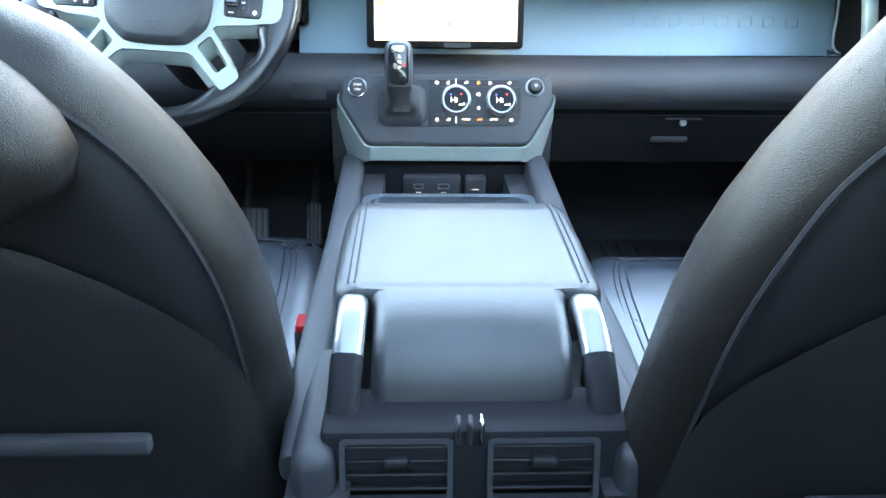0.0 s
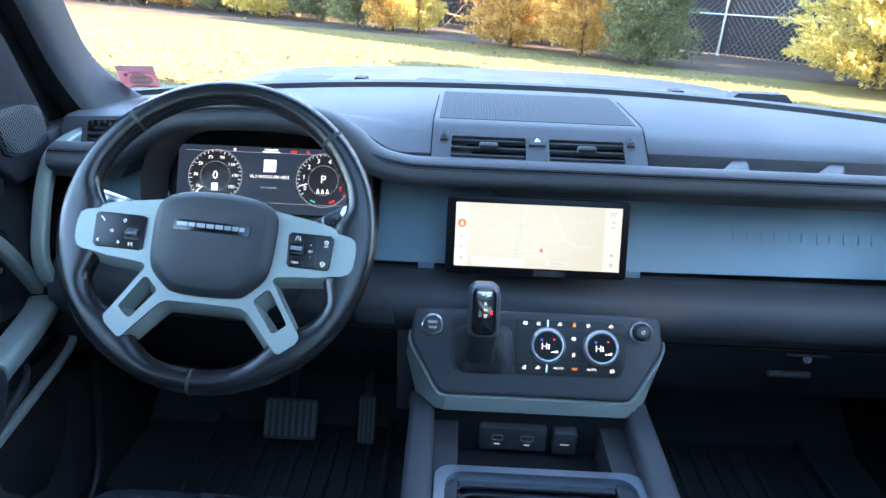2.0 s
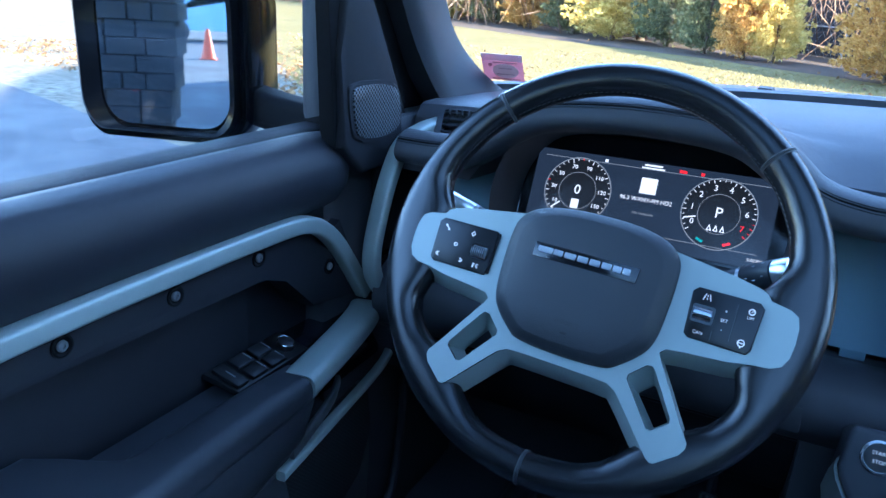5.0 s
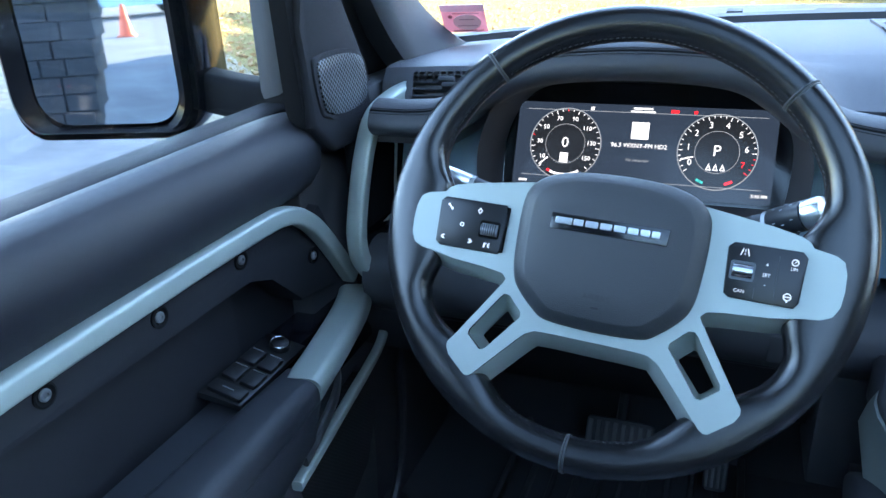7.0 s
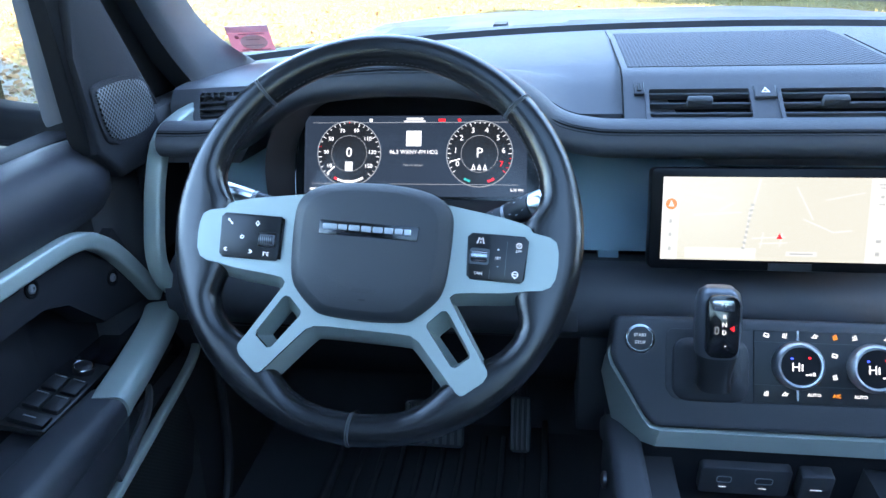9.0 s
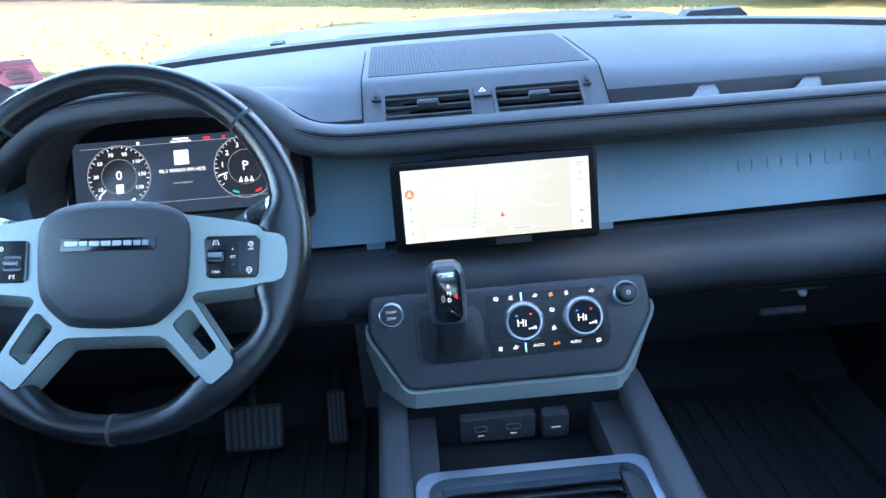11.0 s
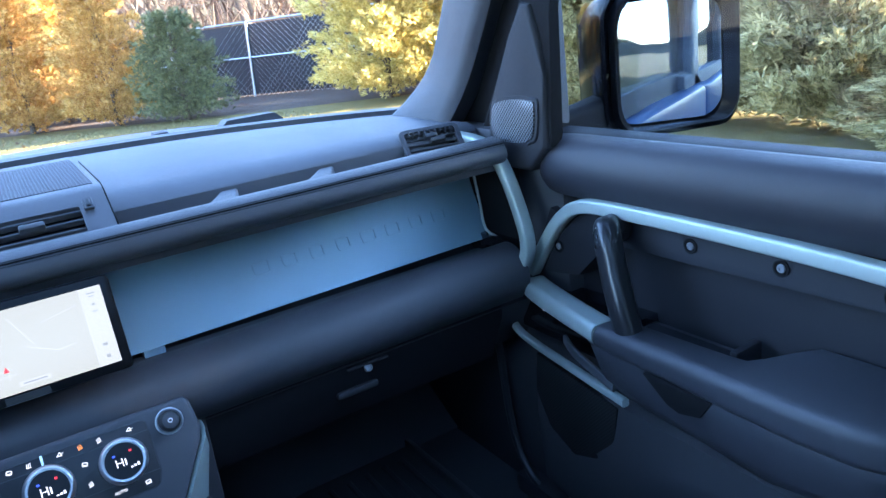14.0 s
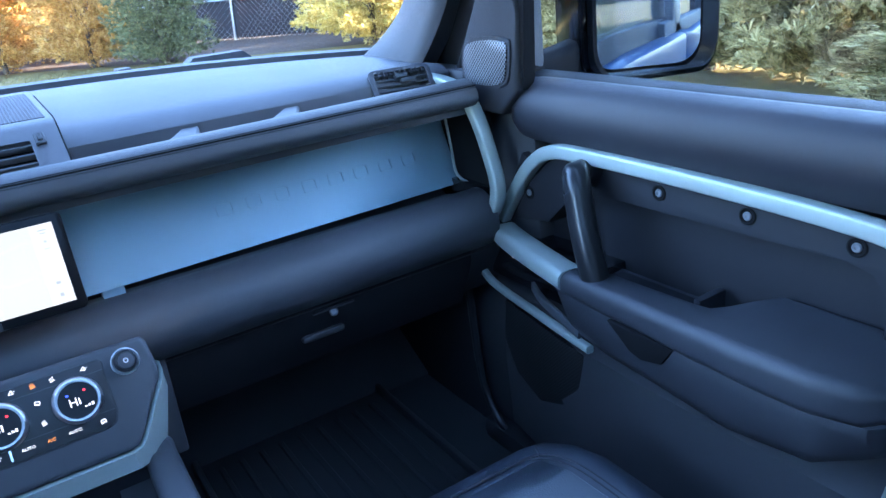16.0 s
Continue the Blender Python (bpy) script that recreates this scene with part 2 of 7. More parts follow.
def lathe(profile, m, n=28, bm=None):
    """Turns (radius, height) pairs about the local z axis."""
    rings = [[m @ Vector((r * math.cos(2 * math.pi * i / n), r * math.sin(2 * math.pi * i / n), z)) for i in range(n)] for r, z in profile]
    return loft(rings, True, True, bm)


def axes(o, x, y, z):
    m = Matrix((x, y, z)).transposed().to_4x4()
    m.translation = o
    return m


def text(body, size, m, mat, parent, name="legend", depth=0.0003, align="CENTER"):
    cu = bpy.data.curves.new(name, "FONT")
    cu.body, cu.size, cu.align_x, cu.align_y, cu.extrude, cu.resolution_u = body, size, align, "CENTER", depth, 2
    tmp = new(name, cu)
    me = bpy.data.meshes.new_from_object(tmp.evaluated_get(bpy.context.evaluated_depsgraph_get()))
    bpy.data.objects.remove(tmp)
    me.name = name
    me.transform(m)
    me.materials.clear()
    me.materials.append(mat)
    ob = new(name, me)
    ob.parent = parent
    if parent.type == "EMPTY":
        ob.matrix_parent_inverse = Matrix.Translation(-parent.location)
    return ob


def tube(path, r, n=8, side=(1, 0, 0), closed=False, bm=None):
    return sweep(path, ring2(r, r, n), side, closed, bm)


# ---- the car: floor, pillars, roof, glass ----
S2 = (-1, 1)
floor = part("floor", box((0, 0.3, 0.62), (1.66, 3.9, 0.04), 0.0), DARKER)
tagged(floor, "black carpeted car floor", "floor", kind="structure")
bulkhead = B()
loft([[(x, 1.30, 1.075), (x, 1.36, 0.98), (x, 1.52, 0.92), (x, 1.72, 0.86), (x, 1.78, 0.72), (x, 1.66, 0.645), (x, 1.75, 0.60), (x, 1.95, 0.7), (x, 1.95, 1.2), (x, 1.6, 1.2)] for x in (-0.80, 0.80)], bm=bulkhead)
tagged(part("wall_footwell", bulkhead, DARKER), "black carpeted footwell bulkhead under the dashboard", "bulkhead", kind="structure")

for s in S2:
    tagged(part("wall_kick_panel", box((s * 0.815, 1.60, 0.97), (0.05, 0.74, 0.74), 0.004), DARK), "black footwell side panel", "kick panel", kind="structure")
    tagged(part("wall_dash_end", box((s * 0.775, 1.50, 1.19), (0.04, 0.30, 0.34), 0.004), DARK), "black panel behind the dashboard end", "panel", kind="structure")
    seal = smooth_path([(s * 0.752, 1.440, 1.02), (s * 0.760, 1.412, 0.95), (s * 0.768, 1.417, 0.88), (s * 0.769, 1.410, 0.79), (s * 0.769, 1.388, 0.72), (s * 0.769, 1.335, 0.672), (s * 0.768, 1.20, 0.656), (s * 0.768, 0.60, 0.655)], 5)
    tagged(part("trim_door_seal", tube(seal, 0.008, 8, (0, 1, 0)), SEALRUB), "black rubber seal round the door opening", "seal", kind="structure")
# shell behind the camera
shell = B()
for s in S2:
    box((s * 0.86, -0.55, 0.97), (0.08, 2.06, 0.74), 0.01, bm=shell)
    box((s * 0.86, -0.55, 1.92), (0.08, 2.0, 0.10), 0.01, bm=shell)
    for y in (-0.55, -1.55):
        box((s * 0.86, y, 1.6), (0.08, 0.12, 0.6), 0.01, bm=shell)
box((0, -1.60, 1.0), (1.8, 0.08, 0.8), 0.01, bm=shell)
box((0, -1.60, 1.9), (1.8, 0.08, 0.14), 0.01, bm=shell)
for s in S2:
    tagged(part("wall_rear_door_skin", box((s * 0.905, -0.70, 0.94), (0.08, 1.98, 0.70), 0.02), PAINT), "blue grey painted rear door and body side", "car body", kind="structure")
tagged(part("wall_rear", shell, DARK), "dark trimmed rear body sides and tailgate", "car body", kind="structure")
bench = thing("rear_seat", "black leather rear bench seat", "seat", (0, -0.75, 0.62))
part("seat", box((0, -0.72, 0.86), (1.36, 0.46, 0.20), 0.05, 3), LEATHER, bench)
part("backrest", box((0, -1.03, 1.18), (1.36, 0.16, 0.62), 0.05, 3), LEATHER, bench)
roof = B()
for x in (-0.66, 0.66):
    box((x, -0.15, 1.97), (0.40, 3.0, 0.05), 0.01, bm=roof)
for y, d in ((-1.45, 0.5), (1.15, 0.45)):
    box((0, y, 1.97), (1.7, d, 0.05), 0.01, bm=roof)
tagged(part("ceiling", roof, HEADLINER), "pale grey cloth headliner round a glass roof", "ceiling", kind="structure")
pane = part("window_roof", box((0, -0.15, 1.99), (0.94, 2.2, 0.006), 0), TINTED)
for s in S2:
    tagged(part("window_rear_side", box((s * 0.86, -0.55, 1.61), (0.006, 1.9, 0.54), 0), PRIVACY), "dark tinted rear side glass", "window", kind="structure")
tagged(part("window_tailgate", box((0, -1.60, 1.62), (1.7, 0.006, 0.46), 0), TINTED), "dark tinted tailgate glass", "window", kind="structure")
tagged(pane, "tinted panoramic roof glass", "window", kind="structure")

# windscreen: base line bows forward at the middle
def ws_base(x):
    return 1.775 - 0.155 * (abs(x) / 0.75) ** 2.4, 1.398 - 0.022 * (abs(x) / 0.75) ** 2


rows = []
for k in range(6):
    f = k / 5
    r = []
    for i in range(13):
        x = (-1 + i / 6) * (0.80 - 0.07 * f)
        y, z = ws_base(min(abs(x), 0.75))
        r.append((x, y + 0.03 - 0.42 * f, z - 0.02 + 0.56 * f))
    rows.append(r)
ws = part("window_windscreen", loft(rows, False, False), GLASS)
ws.visible_shadow = False
tagged(ws, "clear curved front windscreen", "windscreen", kind="structure")
edge = [(x, ws_base(x)[0] + 0.012, ws_base(x)[1] + 0.003) for x in [-0.75 + 0.05 * i for i in range(31)]]
tagged(part("trim_windscreen", sweep(edge, [(-0.02, -0.012), (0.004, -0.012), (0.004, 0.005), (-0.02, 0.007)], (0, 0, 1)), RUBBER), "black rubber seal at the foot of the windscreen", "seal", kind="structure")


def pillar(s):
    """Front pillar trim: a tapered, rounded column that leans back."""
    p = thing("front_pillar", "charcoal plastic front roof pillar trim", "pillar", (s * 0.78, 1.5, 1.3), kind="structure")
    rings = []
    for z in (1.30, 1.335, 1.35, 1.36, 1.37, 1.38, 1.39, 1.40, 1.415, 1.43, 1.445, 1.46, 1.48, 1.51, 1.56, 1.64, 1.74, 1.84, 1.96):
        flare = 0.115 * max(0.0, (1.50 - max(z, 1.335)) / 0.15) ** 2.3
        ay = 1.607 - 0.605 * (z - 1.385)
        lean = 0.10 * max(0.0, z - 1.55)
        by = 1.452 - 0.66 * (z - 1.385)
        ax, bx = 0.777 - flare + lean * 0.2, 0.752 - 0.25 * flare + lean * 0.2
        pts = [(ax + 0.035, ay + 0.030), (ax + 0.010, ay + 0.012), (ax, ay - 0.008), (ax * 0.6 + bx * 0.4 - 0.004, ay * 0.6 + by * 0.4), (bx - 0.002, by + 0.030), (bx + 0.001, by + 0.008), (bx + 0.010, by - 0.004), (bx + 0.05, by + 0.006), (0.87, ay)]
        rings.append([(s * x, y, z) for x, y in pts])
    part("trim", loft(rings), PILLAR, p)
    # black sheet between the pillar and the door's corner panel; the gap's shade is its colour
    gm_ = Matrix(((0, 0, s, s * 0.793), (1, 0, 0, 0), (0, 1, 0, 0), (0, 0, 0, 1)))
    part("door_gap_shade", prism([(1.300, 1.22), (1.62, 1.22), (1.60, 1.42), (1.28, 1.93), (1.20, 1.93), (1.285, 1.56), (1.300, 1.40)], 0.030, 0.0, gm_), GAP, p, "black sheet that shades the door gap")
    part("door_seal", tube(smooth_path([(s * 0.775, 1.425, 1.30), (s * 0.778, 1.395, 1.36), (s * 0.780, 1.345, 1.44), (s * 0.782, 1.27, 1.56), (s * 0.785, 1.16, 1.74)], 4), 0.008, 8), GAP, p, "black rubber door seal")
    sail = [(1.372, 1.30), (1.26, 1.30), (1.216, 1.340), (1.210, 1.45), (1.216, 1.50), (1.232, 1.548), (1.252, 1.552), (1.285, 1.50), (1.350, 1.40)]
    m = Matrix(((0, 0, s, s * 0.748), (1, 0, 0, 0), (0, 1, 0, 0), (0, 0, 0, 1)))
    part("sail_panel", prism(sail, 0.034, 0.003, m, 0.008, 3), SAIL, p, "black triangular mirror corner panel")
    part("window_channel", prism([(1.206, 1.36), (1.214, 1.34), (1.222, 1.45), (1.232, 1.53), (1.262, 1.56), (1.20, 1.66), (1.12, 1.80), (1.08, 1.80), (1.16, 1.66), (1.196, 1.54)], 0.030, 0.010, m, 0.003), GAP, p, "black window channel")
    # tweeter pod and its mesh
    pod = smooth_path([(1.338, 1.392, 0), (1.344, 1.362, 0), (1.332, 1.348, 0), (1.29, 1.344, 0), (1.248, 1.350, 0), (1.237, 1.365, 0), (1.231, 1.400, 0), (1.238, 1.411, 0), (1.29, 1.411, 0), (1.328, 1.404, 0)], 3, True)
    pod = [(p.x, p.y) for p in pod]
    pm = Matrix(((0, 0, s, s * 0.742), (1, 0, 0, 0), (0, 1, 0, 0), (0, 0, 0, 1)))
    part("speaker_surround", prism([((y - 1.29) * 1.12 + 1.29, (z - 1.378) * 1.16 + 1.378) for y, z in pod], 0.02, 0.006, pm, 0.004, 3), SAIL, p)
    part("speaker_grille", prism(pod, 0.012, 0.004, pm, 0.002), GRILLE, p, "silver dotted metal speaker grille")
    return p


def perforated(name, col, pitch, plane, rough=0.42, metal=0.6):
    """Sheet metal punched with rows of small dark holes; plane names the two axes it lies in."""
    m = bpy.data.materials.new(name)
    m.use_nodes = True
    n, l = m.node_tree.nodes, m.node_tree.links
    b = n["Principled BSDF"]
    tc, sp, cb, mp = (n.new("ShaderNode" + k) for k in ("TexCoord", "SeparateXYZ", "CombineXYZ", "Mapping"))
    vo, cr, bp = n.new("ShaderNodeTexVoronoi"), n.new("ShaderNodeValToRGB"), n.new("ShaderNodeBump")
    vo.voronoi_dimensions = "2D"
    vo.inputs["Scale"].default_value, vo.inputs["Randomness"].default_value = 1 / pitch, 0.0
    mp.inputs["Rotation"].default_value = (0, 0, radians(45))
    l.new(tc.outputs["Object"], sp.inputs[0])
    l.new(sp.outputs[plane[0]], cb.inputs[0])
    l.new(sp.outputs[plane[1]], cb.inputs[1])
    l.new(cb.outputs[0], mp.inputs[0])
    l.new(mp.outputs[0], vo.inputs["Vector"])
    l.new(vo.outputs["Distance"], cr.inputs[0])
    cr.color_ramp.elements[0].position, cr.color_ramp.elements[0].color = 0.36, (0.004, 0.004, 0.004, 1)
    cr.color_ramp.elements[1].position, cr.color_ramp.elements[1].color = 0.44, (*col, 1)
    l.new(cr.outputs[0], b.inputs["Base Color"])
    bp.inputs["Strength"].default_value, bp.inputs["Distance"].default_value = 0.4, 0.001
    l.new(cr.outputs[0], bp.inputs["Height"])
    l.new(bp.outputs[0], b.inputs["Normal"])
    b.inputs["Metallic"].default_value, b.inputs["Roughness"].default_value = metal, rough
    return m


GRILLE = perforated("perforated metal grille", (0.155, 0.163, 0.18), 0.0046, "YZ", 0.45, 0.4)
DASHMESH = perforated("fine dash speaker mesh", (0.105, 0.106, 0.120), 0.0062, "XY", 0.85, 0.0)
DASHMESH.node_tree.nodes["Principled BSDF"].inputs["Specular IOR Level"].default_value = 0.2
ramp = [x for x in DASHMESH.node_tree.nodes if x.type == "VALTORGB"][0].color_ramp.elements
ramp[0].position, ramp[0].color, ramp[1].position = 0.27, (0.008, 0.008, 0.010, 1), 0.35
for s in S2:
    pillar(s)

# ---- dashboard ----
dash = thing("dashboard", "two tier charcoal dashboard with padded rails", "dashboard", (0, 1.5, 1.0))
rings = []
for i in range(101):
    x = -0.75 + 0.015 * i
    yb, zb = ws_base(x)
    e = (abs(x) / 0.75) ** 2
    c = max(0.0, min(1.0, (x + 0.63) / 0.07)) * max(0.0, min(1.0, (-0.205 - x) / 0.09))
    c = c * c * (3 - 2 * c)
    k = max(0.0, min(1.0, (x + 0.63) / 0.04)) * max(0.0, min(1.0, (-0.06 - x) / 0.05))     # 1 where the top slopes straight into the pad
    low = [(1.404 - 0.01 * e, 1.3590), (1.400 - 0.008 * e, 1.3560), (1.396 - 0.006 * e, 1.3290), (1.32, 1.3260), (1.32, 1.30), (1.62, 1.28)]
    drop = max(0.0, min(1.0, (x - 0.10) / 0.06))       # the passenger side rolls down to its ledge
    slope = [(1.402, 1.386), (1.386, 1.380), (1.370, 1.373), (1.335, 1.357), (1.335, 1.34), (1.62, 1.28)]
    low = [(p[0] + (q[0] - p[0]) * k, p[1] + (q[1] - p[1]) * k) for p, q in zip(low, slope)]
    high = [(1.39, 1.400), (1.375, 1.402), (1.36, 1.402), (1.335, 1.400), (1.335, 1.392), (1.62, 1.36)]
    rings.append([(x, yb + 0.02, zb - 0.03), (x, yb - 0.01, zb), (x, 1.60 - 0.06 * e, 1.4035 - 0.025 * e - 0.003 * drop), (x, 1.52 - 0.04 * e, 1.402 - 0.024 * e - 0.009 * drop), (x, 1.44 - 0.02 * e, 1.397 - 0.020 * e - 0.019 * drop * (1 - 0.6 * e)), (x, 1.420 - 0.012 * e, 1.391 - 0.016 * e - 0.022 * drop * (1 - 0.6 * e))] + [(x, p[0] + (q[0] - p[0]) * c, p[1] + (q[1] - p[1]) * c) for p, q in zip(low, high)])
part("dash_top", loft(rings), SOFT_TOP, dash)

PADSEC = smooth_path([(-0.040, -0.010, 0), (-0.026, 0.006, 0), (-0.012, 0.0165, 0), (0.004, 0.0200, 0), (0.022, 0.0145, 0), (0.034, 0.0, 0), (0.032, -0.012, 0), (0.018, -0.021, 0), (-0.01, -0.023, 0), (-0.045, -0.02, 0)], 3, True)
PADSEC = [(p.x, p.y) for p in PADSEC]
PADPATH = smooth_path([(-0.715, 1.31, 1.337), (-0.66, 1.31, 1.337), (-0.622, 1.31, 1.344), (-0.587, 1.31, 1.368), (-0.545, 1.31, 1.393), (-0.49, 1.31, 1.405), (-0.40, 1.31, 1.409), (-0.32, 1.31, 1.402), (-0.276, 1.31, 1.380), (-0.24, 1.31, 1.352), (-0.20, 1.31, 1.340), (-0.14, 1.31, 1.337), (0.1, 1.31, 1.337), (0.4, 1.31, 1.337), (0.725, 1.312, 1.337)], 6)
pad = part("upper_pad", sweep(PADPATH, PADSEC, (0, 0, 1)), SOFT, dash)
for du, dv, r_, mat_ in ((0.0240, 0.0132, 0.0009, STITCH), (0.0264, 0.0110, 0.0012, GAP), (0.0286, 0.0086, 0.0009, STITCH)):
    part("stitching", tube([p + Vector((0, -du, dv)) for p in PADPATH], r_, 5, (0, 1, 0)), mat_, pad, "double stitched seam")

# dark fill behind and between
part("core", box((0, 1.66, 1.24), (1.46, 0.34, 0.14), 0.0), DARK, dash)
# teal panel with its letters raised as plain shapes
def panel_ring(x):
    e = min(1.0, max(0.0, (x - 0.15) / 0.6))
    yb = 1.375 + 0.022 * e
    return [(x, yb - 0.004, 1.167), (x, yb + 0.012, 1.205), (x, yb + 0.032, 1.25), (x, yb + 0.05, 1.305), (x, yb + 0.07, 1.305), (x, yb + 0.03, 1.167)]


tp = part("trim_panel", loft([panel_ring(x) for x in (-0.262, -0.17, 0, 0.15, 0.3, 0.45, 0.6, 0.70, 0.752)]), PANEL, dash, "blue grey powder coated metal fascia panel")
# narrow feet that carry the panel down to the lower rail on both sides of the screen
for x0, x1 in ((-0.176, -0.150), (0.158, 0.186)):
    part("panel_foot", loft([[(xx, 1.3640, 1.130), (xx, 1.3715, 1.1675), (xx, 1.3950, 1.1675), (xx, 1.3900, 1.130)] for xx in (x0, x1)]), PANEL, tp)
part("trim_panel", loft([panel_ring(x) for x in (-0.735, -0.66, -0.592)]), PANEL, dash, "blue grey powder coated metal end panel")
# a row of plain raised outlines
def glyph(i, x):
    bm = B()
    e = min(1.0, max(0.0, (x - 0.15) / 0.6))
    yb = 1.375 + 0.022 * e
    up = Vector((0, 0.020, 0.045)).normalized()
    o = Vector((x, yb + 0.0215, 1.2255))
    n = Vector((0, -up.z, up.y))
    m = axes(o, Vector((1, 0, 0)), up, n)
    w = (0.026, 0.024, 0.023, 0.024, 0.027, 0.026, 0.024, 0.026)[i]
    prism(rrect(w, 0.021, 0.004, 3), -0.001, 0.0022, m, 0.0006, holes=[rrect(w - 0.0052, 0.0158, 0.002, 3)], bm=bm)
    return bm


for i in range(8):
    part("raised_mark", glyph(i, 0.348 + i * 0.0457), PANEL, tp)

LOWSEC = smooth_path([(-0.10, 0.014, 0), (-0.05, 0.016, 0), (-0.030, 0.030, 0), (-0.016, 0.042, 0), (0.0, 0.046, 0), (0.018, 0.043, 0), (0.040, 0.028, 0), (0.050, 0.004, 0), (0.047, -0.018, 0), (0.033, -0.036, 0), (0.012, -0.046, 0), (-0.10, -0.046, 0)], 3, True)
LOWSEC = [(p.x, p.y) for p in LOWSEC]
low = part("lower_pad", sweep([(x, 1.30 + 0.006 * (x / 0.7) ** 2, 1.135) for x in [-0.73 + 0.073 * i for i in range(21)]], LOWSEC, (0, 0, 1)), SOFT, dash)
# strip added to stand for the shade between fascia and lower pad
part("shelf_shade", box((0, 1.358, 1.1545), (1.44, 0.05, 0.006), 0.001), RUBBER, dash, "black strip added for the shade in the gap under the fascia")
gbox = part("glove_box", loft([[(x, 1.300, 1.092), (x, 1.302, 1.06), (x, 1.345, 0.97), (x, 1.38, 0.955), (x, 1.44, 0.97), (x, 1.44, 1.092)] for x in (0.19, 0.70)]), GLOVE, dash, "black moulded glove box lid")
part("latch_plate", box((0.446, 1.2985, 1.068), (0.068, 0.006, 0.003), 0.001), DARK, gbox, "thin latch edge")
part("lock", lathe([(0.0065, 0), (0.0065, 0.004), (0.0048, 0.005), (0.0035, 0.003), (0.0, 0.003)], axes((0.446, 1.301, 1.060), (1, 0, 0), (0, 0.3, 0.95), (0, -0.95, 0.3)), 16), SCREW, gbox, "small dull metal lock")
part("pull_handle", box((0.430, 1.319, 1.024), (0.070, 0.018, 0.012), 0.005), DARK, gbox)
part("lid_gap", box((0.445, 1.292, 1.0885), (0.52, 0.004, 0.0025), 0), GAP, gbox)
knee = part("knee_panel", loft([[(x, 1.300, 1.092), (x, 1.302, 1.05), (x, 1.345, 0.98), (x, 1.38, 0.955), (x, 1.44, 0.97), (x, 1.44, 1.092)] for x in (-0.70, -0.19)]), GLOVE, dash, "black knee panel under the steering column")
part("vent_cover", box((-0.232, 1.254, 1.126), (0.056, 0.008, 0.030), 0.002), DARK, low)
part("console_bridge", box((0, 1.33, 1.02), (0.40, 0.10, 0.15), 0.004), DARK, dash)

# grab rails at both ends
for s in S2:
    gp = smooth_path([(s * 0.712, 1.400, 1.352), (s * 0.722, 1.362, 1.346), (s * 0.730, 1.322, 1.330), (s * 0.734, 1.296, 1.290), (s * 0.735, 1.272, 1.235), (s * 0.734, 1.259, 1.195), (s * 0.732, 1.262, 1.163), (s * 0.728, 1.285, 1.125), (s * 0.724, 1.330, 1.070), (s * 0.719, 1.390, 0.995), (s * 0.716, 1.430, 0.945)], 5)
    sc = [1 if i < 30 else max(0.22, 1 - (i - 30) * 0.07) for i in range(len(gp))]
    part("grab_rail", sweep(gp, [(x, y) for x, y in rrect(0.018, 0.022, 0.004, 3)], (1, 0, 0), scales=sc), SILVER, dash, "satin grey green grab rail")
    # sheet over the end wall, its black standing for the niche's shade
    part("niche_shade", box((s * 0.762, 1.42, 1.20), (0.016, 0.22, 0.22), 0.004), GAP, dash, "black sheet for the shaded niche behind the grab rail")
    part("niche_edge", tube(smooth_path([(s * 0.738, 1.400, 1.292), (s * 0.740, 1.392, 1.235), (s * 0.742, 1.384, 1.186), (s * 0.748, 1.346, 1.174)], 4), 0.0022), SILVER, dash, "thin pale niche edge")
    part("niche_cheek", loft([[(s * 0.748, 1.30, z0), (s * 0.738, 1.33, z0), (s * 0.738, 1.40, z0), (s * 0.755, 1.40, z0), (s * 0.755, 1.30, z0)] for z0 in (1.155, 1.178)]), GLOSS, dash)

# passenger ledge tabs
for xa, xb in ((0.294, 0.327), (0.433, 0.477)):
    part("dash_tab", loft([[(x - w, y, z), (x - w * 0.8, y, z + 0.003), (x + w * 0.8, y, z + 0.003), (x + w, y, z), (x + w, y, z - 0.02), (x - w, y, z - 0.02)] for w, x, y, z in ((0.023, xa - 0.004, 1.318, 1.3420), (0.022, xa, 1.334, 1.3470), (0.017, (xa + xb) / 2, 1.366, 1.3485), (0.013, xb - 0.004, 1.397, 1.3485))]), SOFT, dash, "raised grip tab")


# near black: the shade of a deeper shaft is put into its colour
VENTBLACK = material("black vent shaft with depth shade", (0.005, 0.005, 0.006), 0.8, spec=0.1)


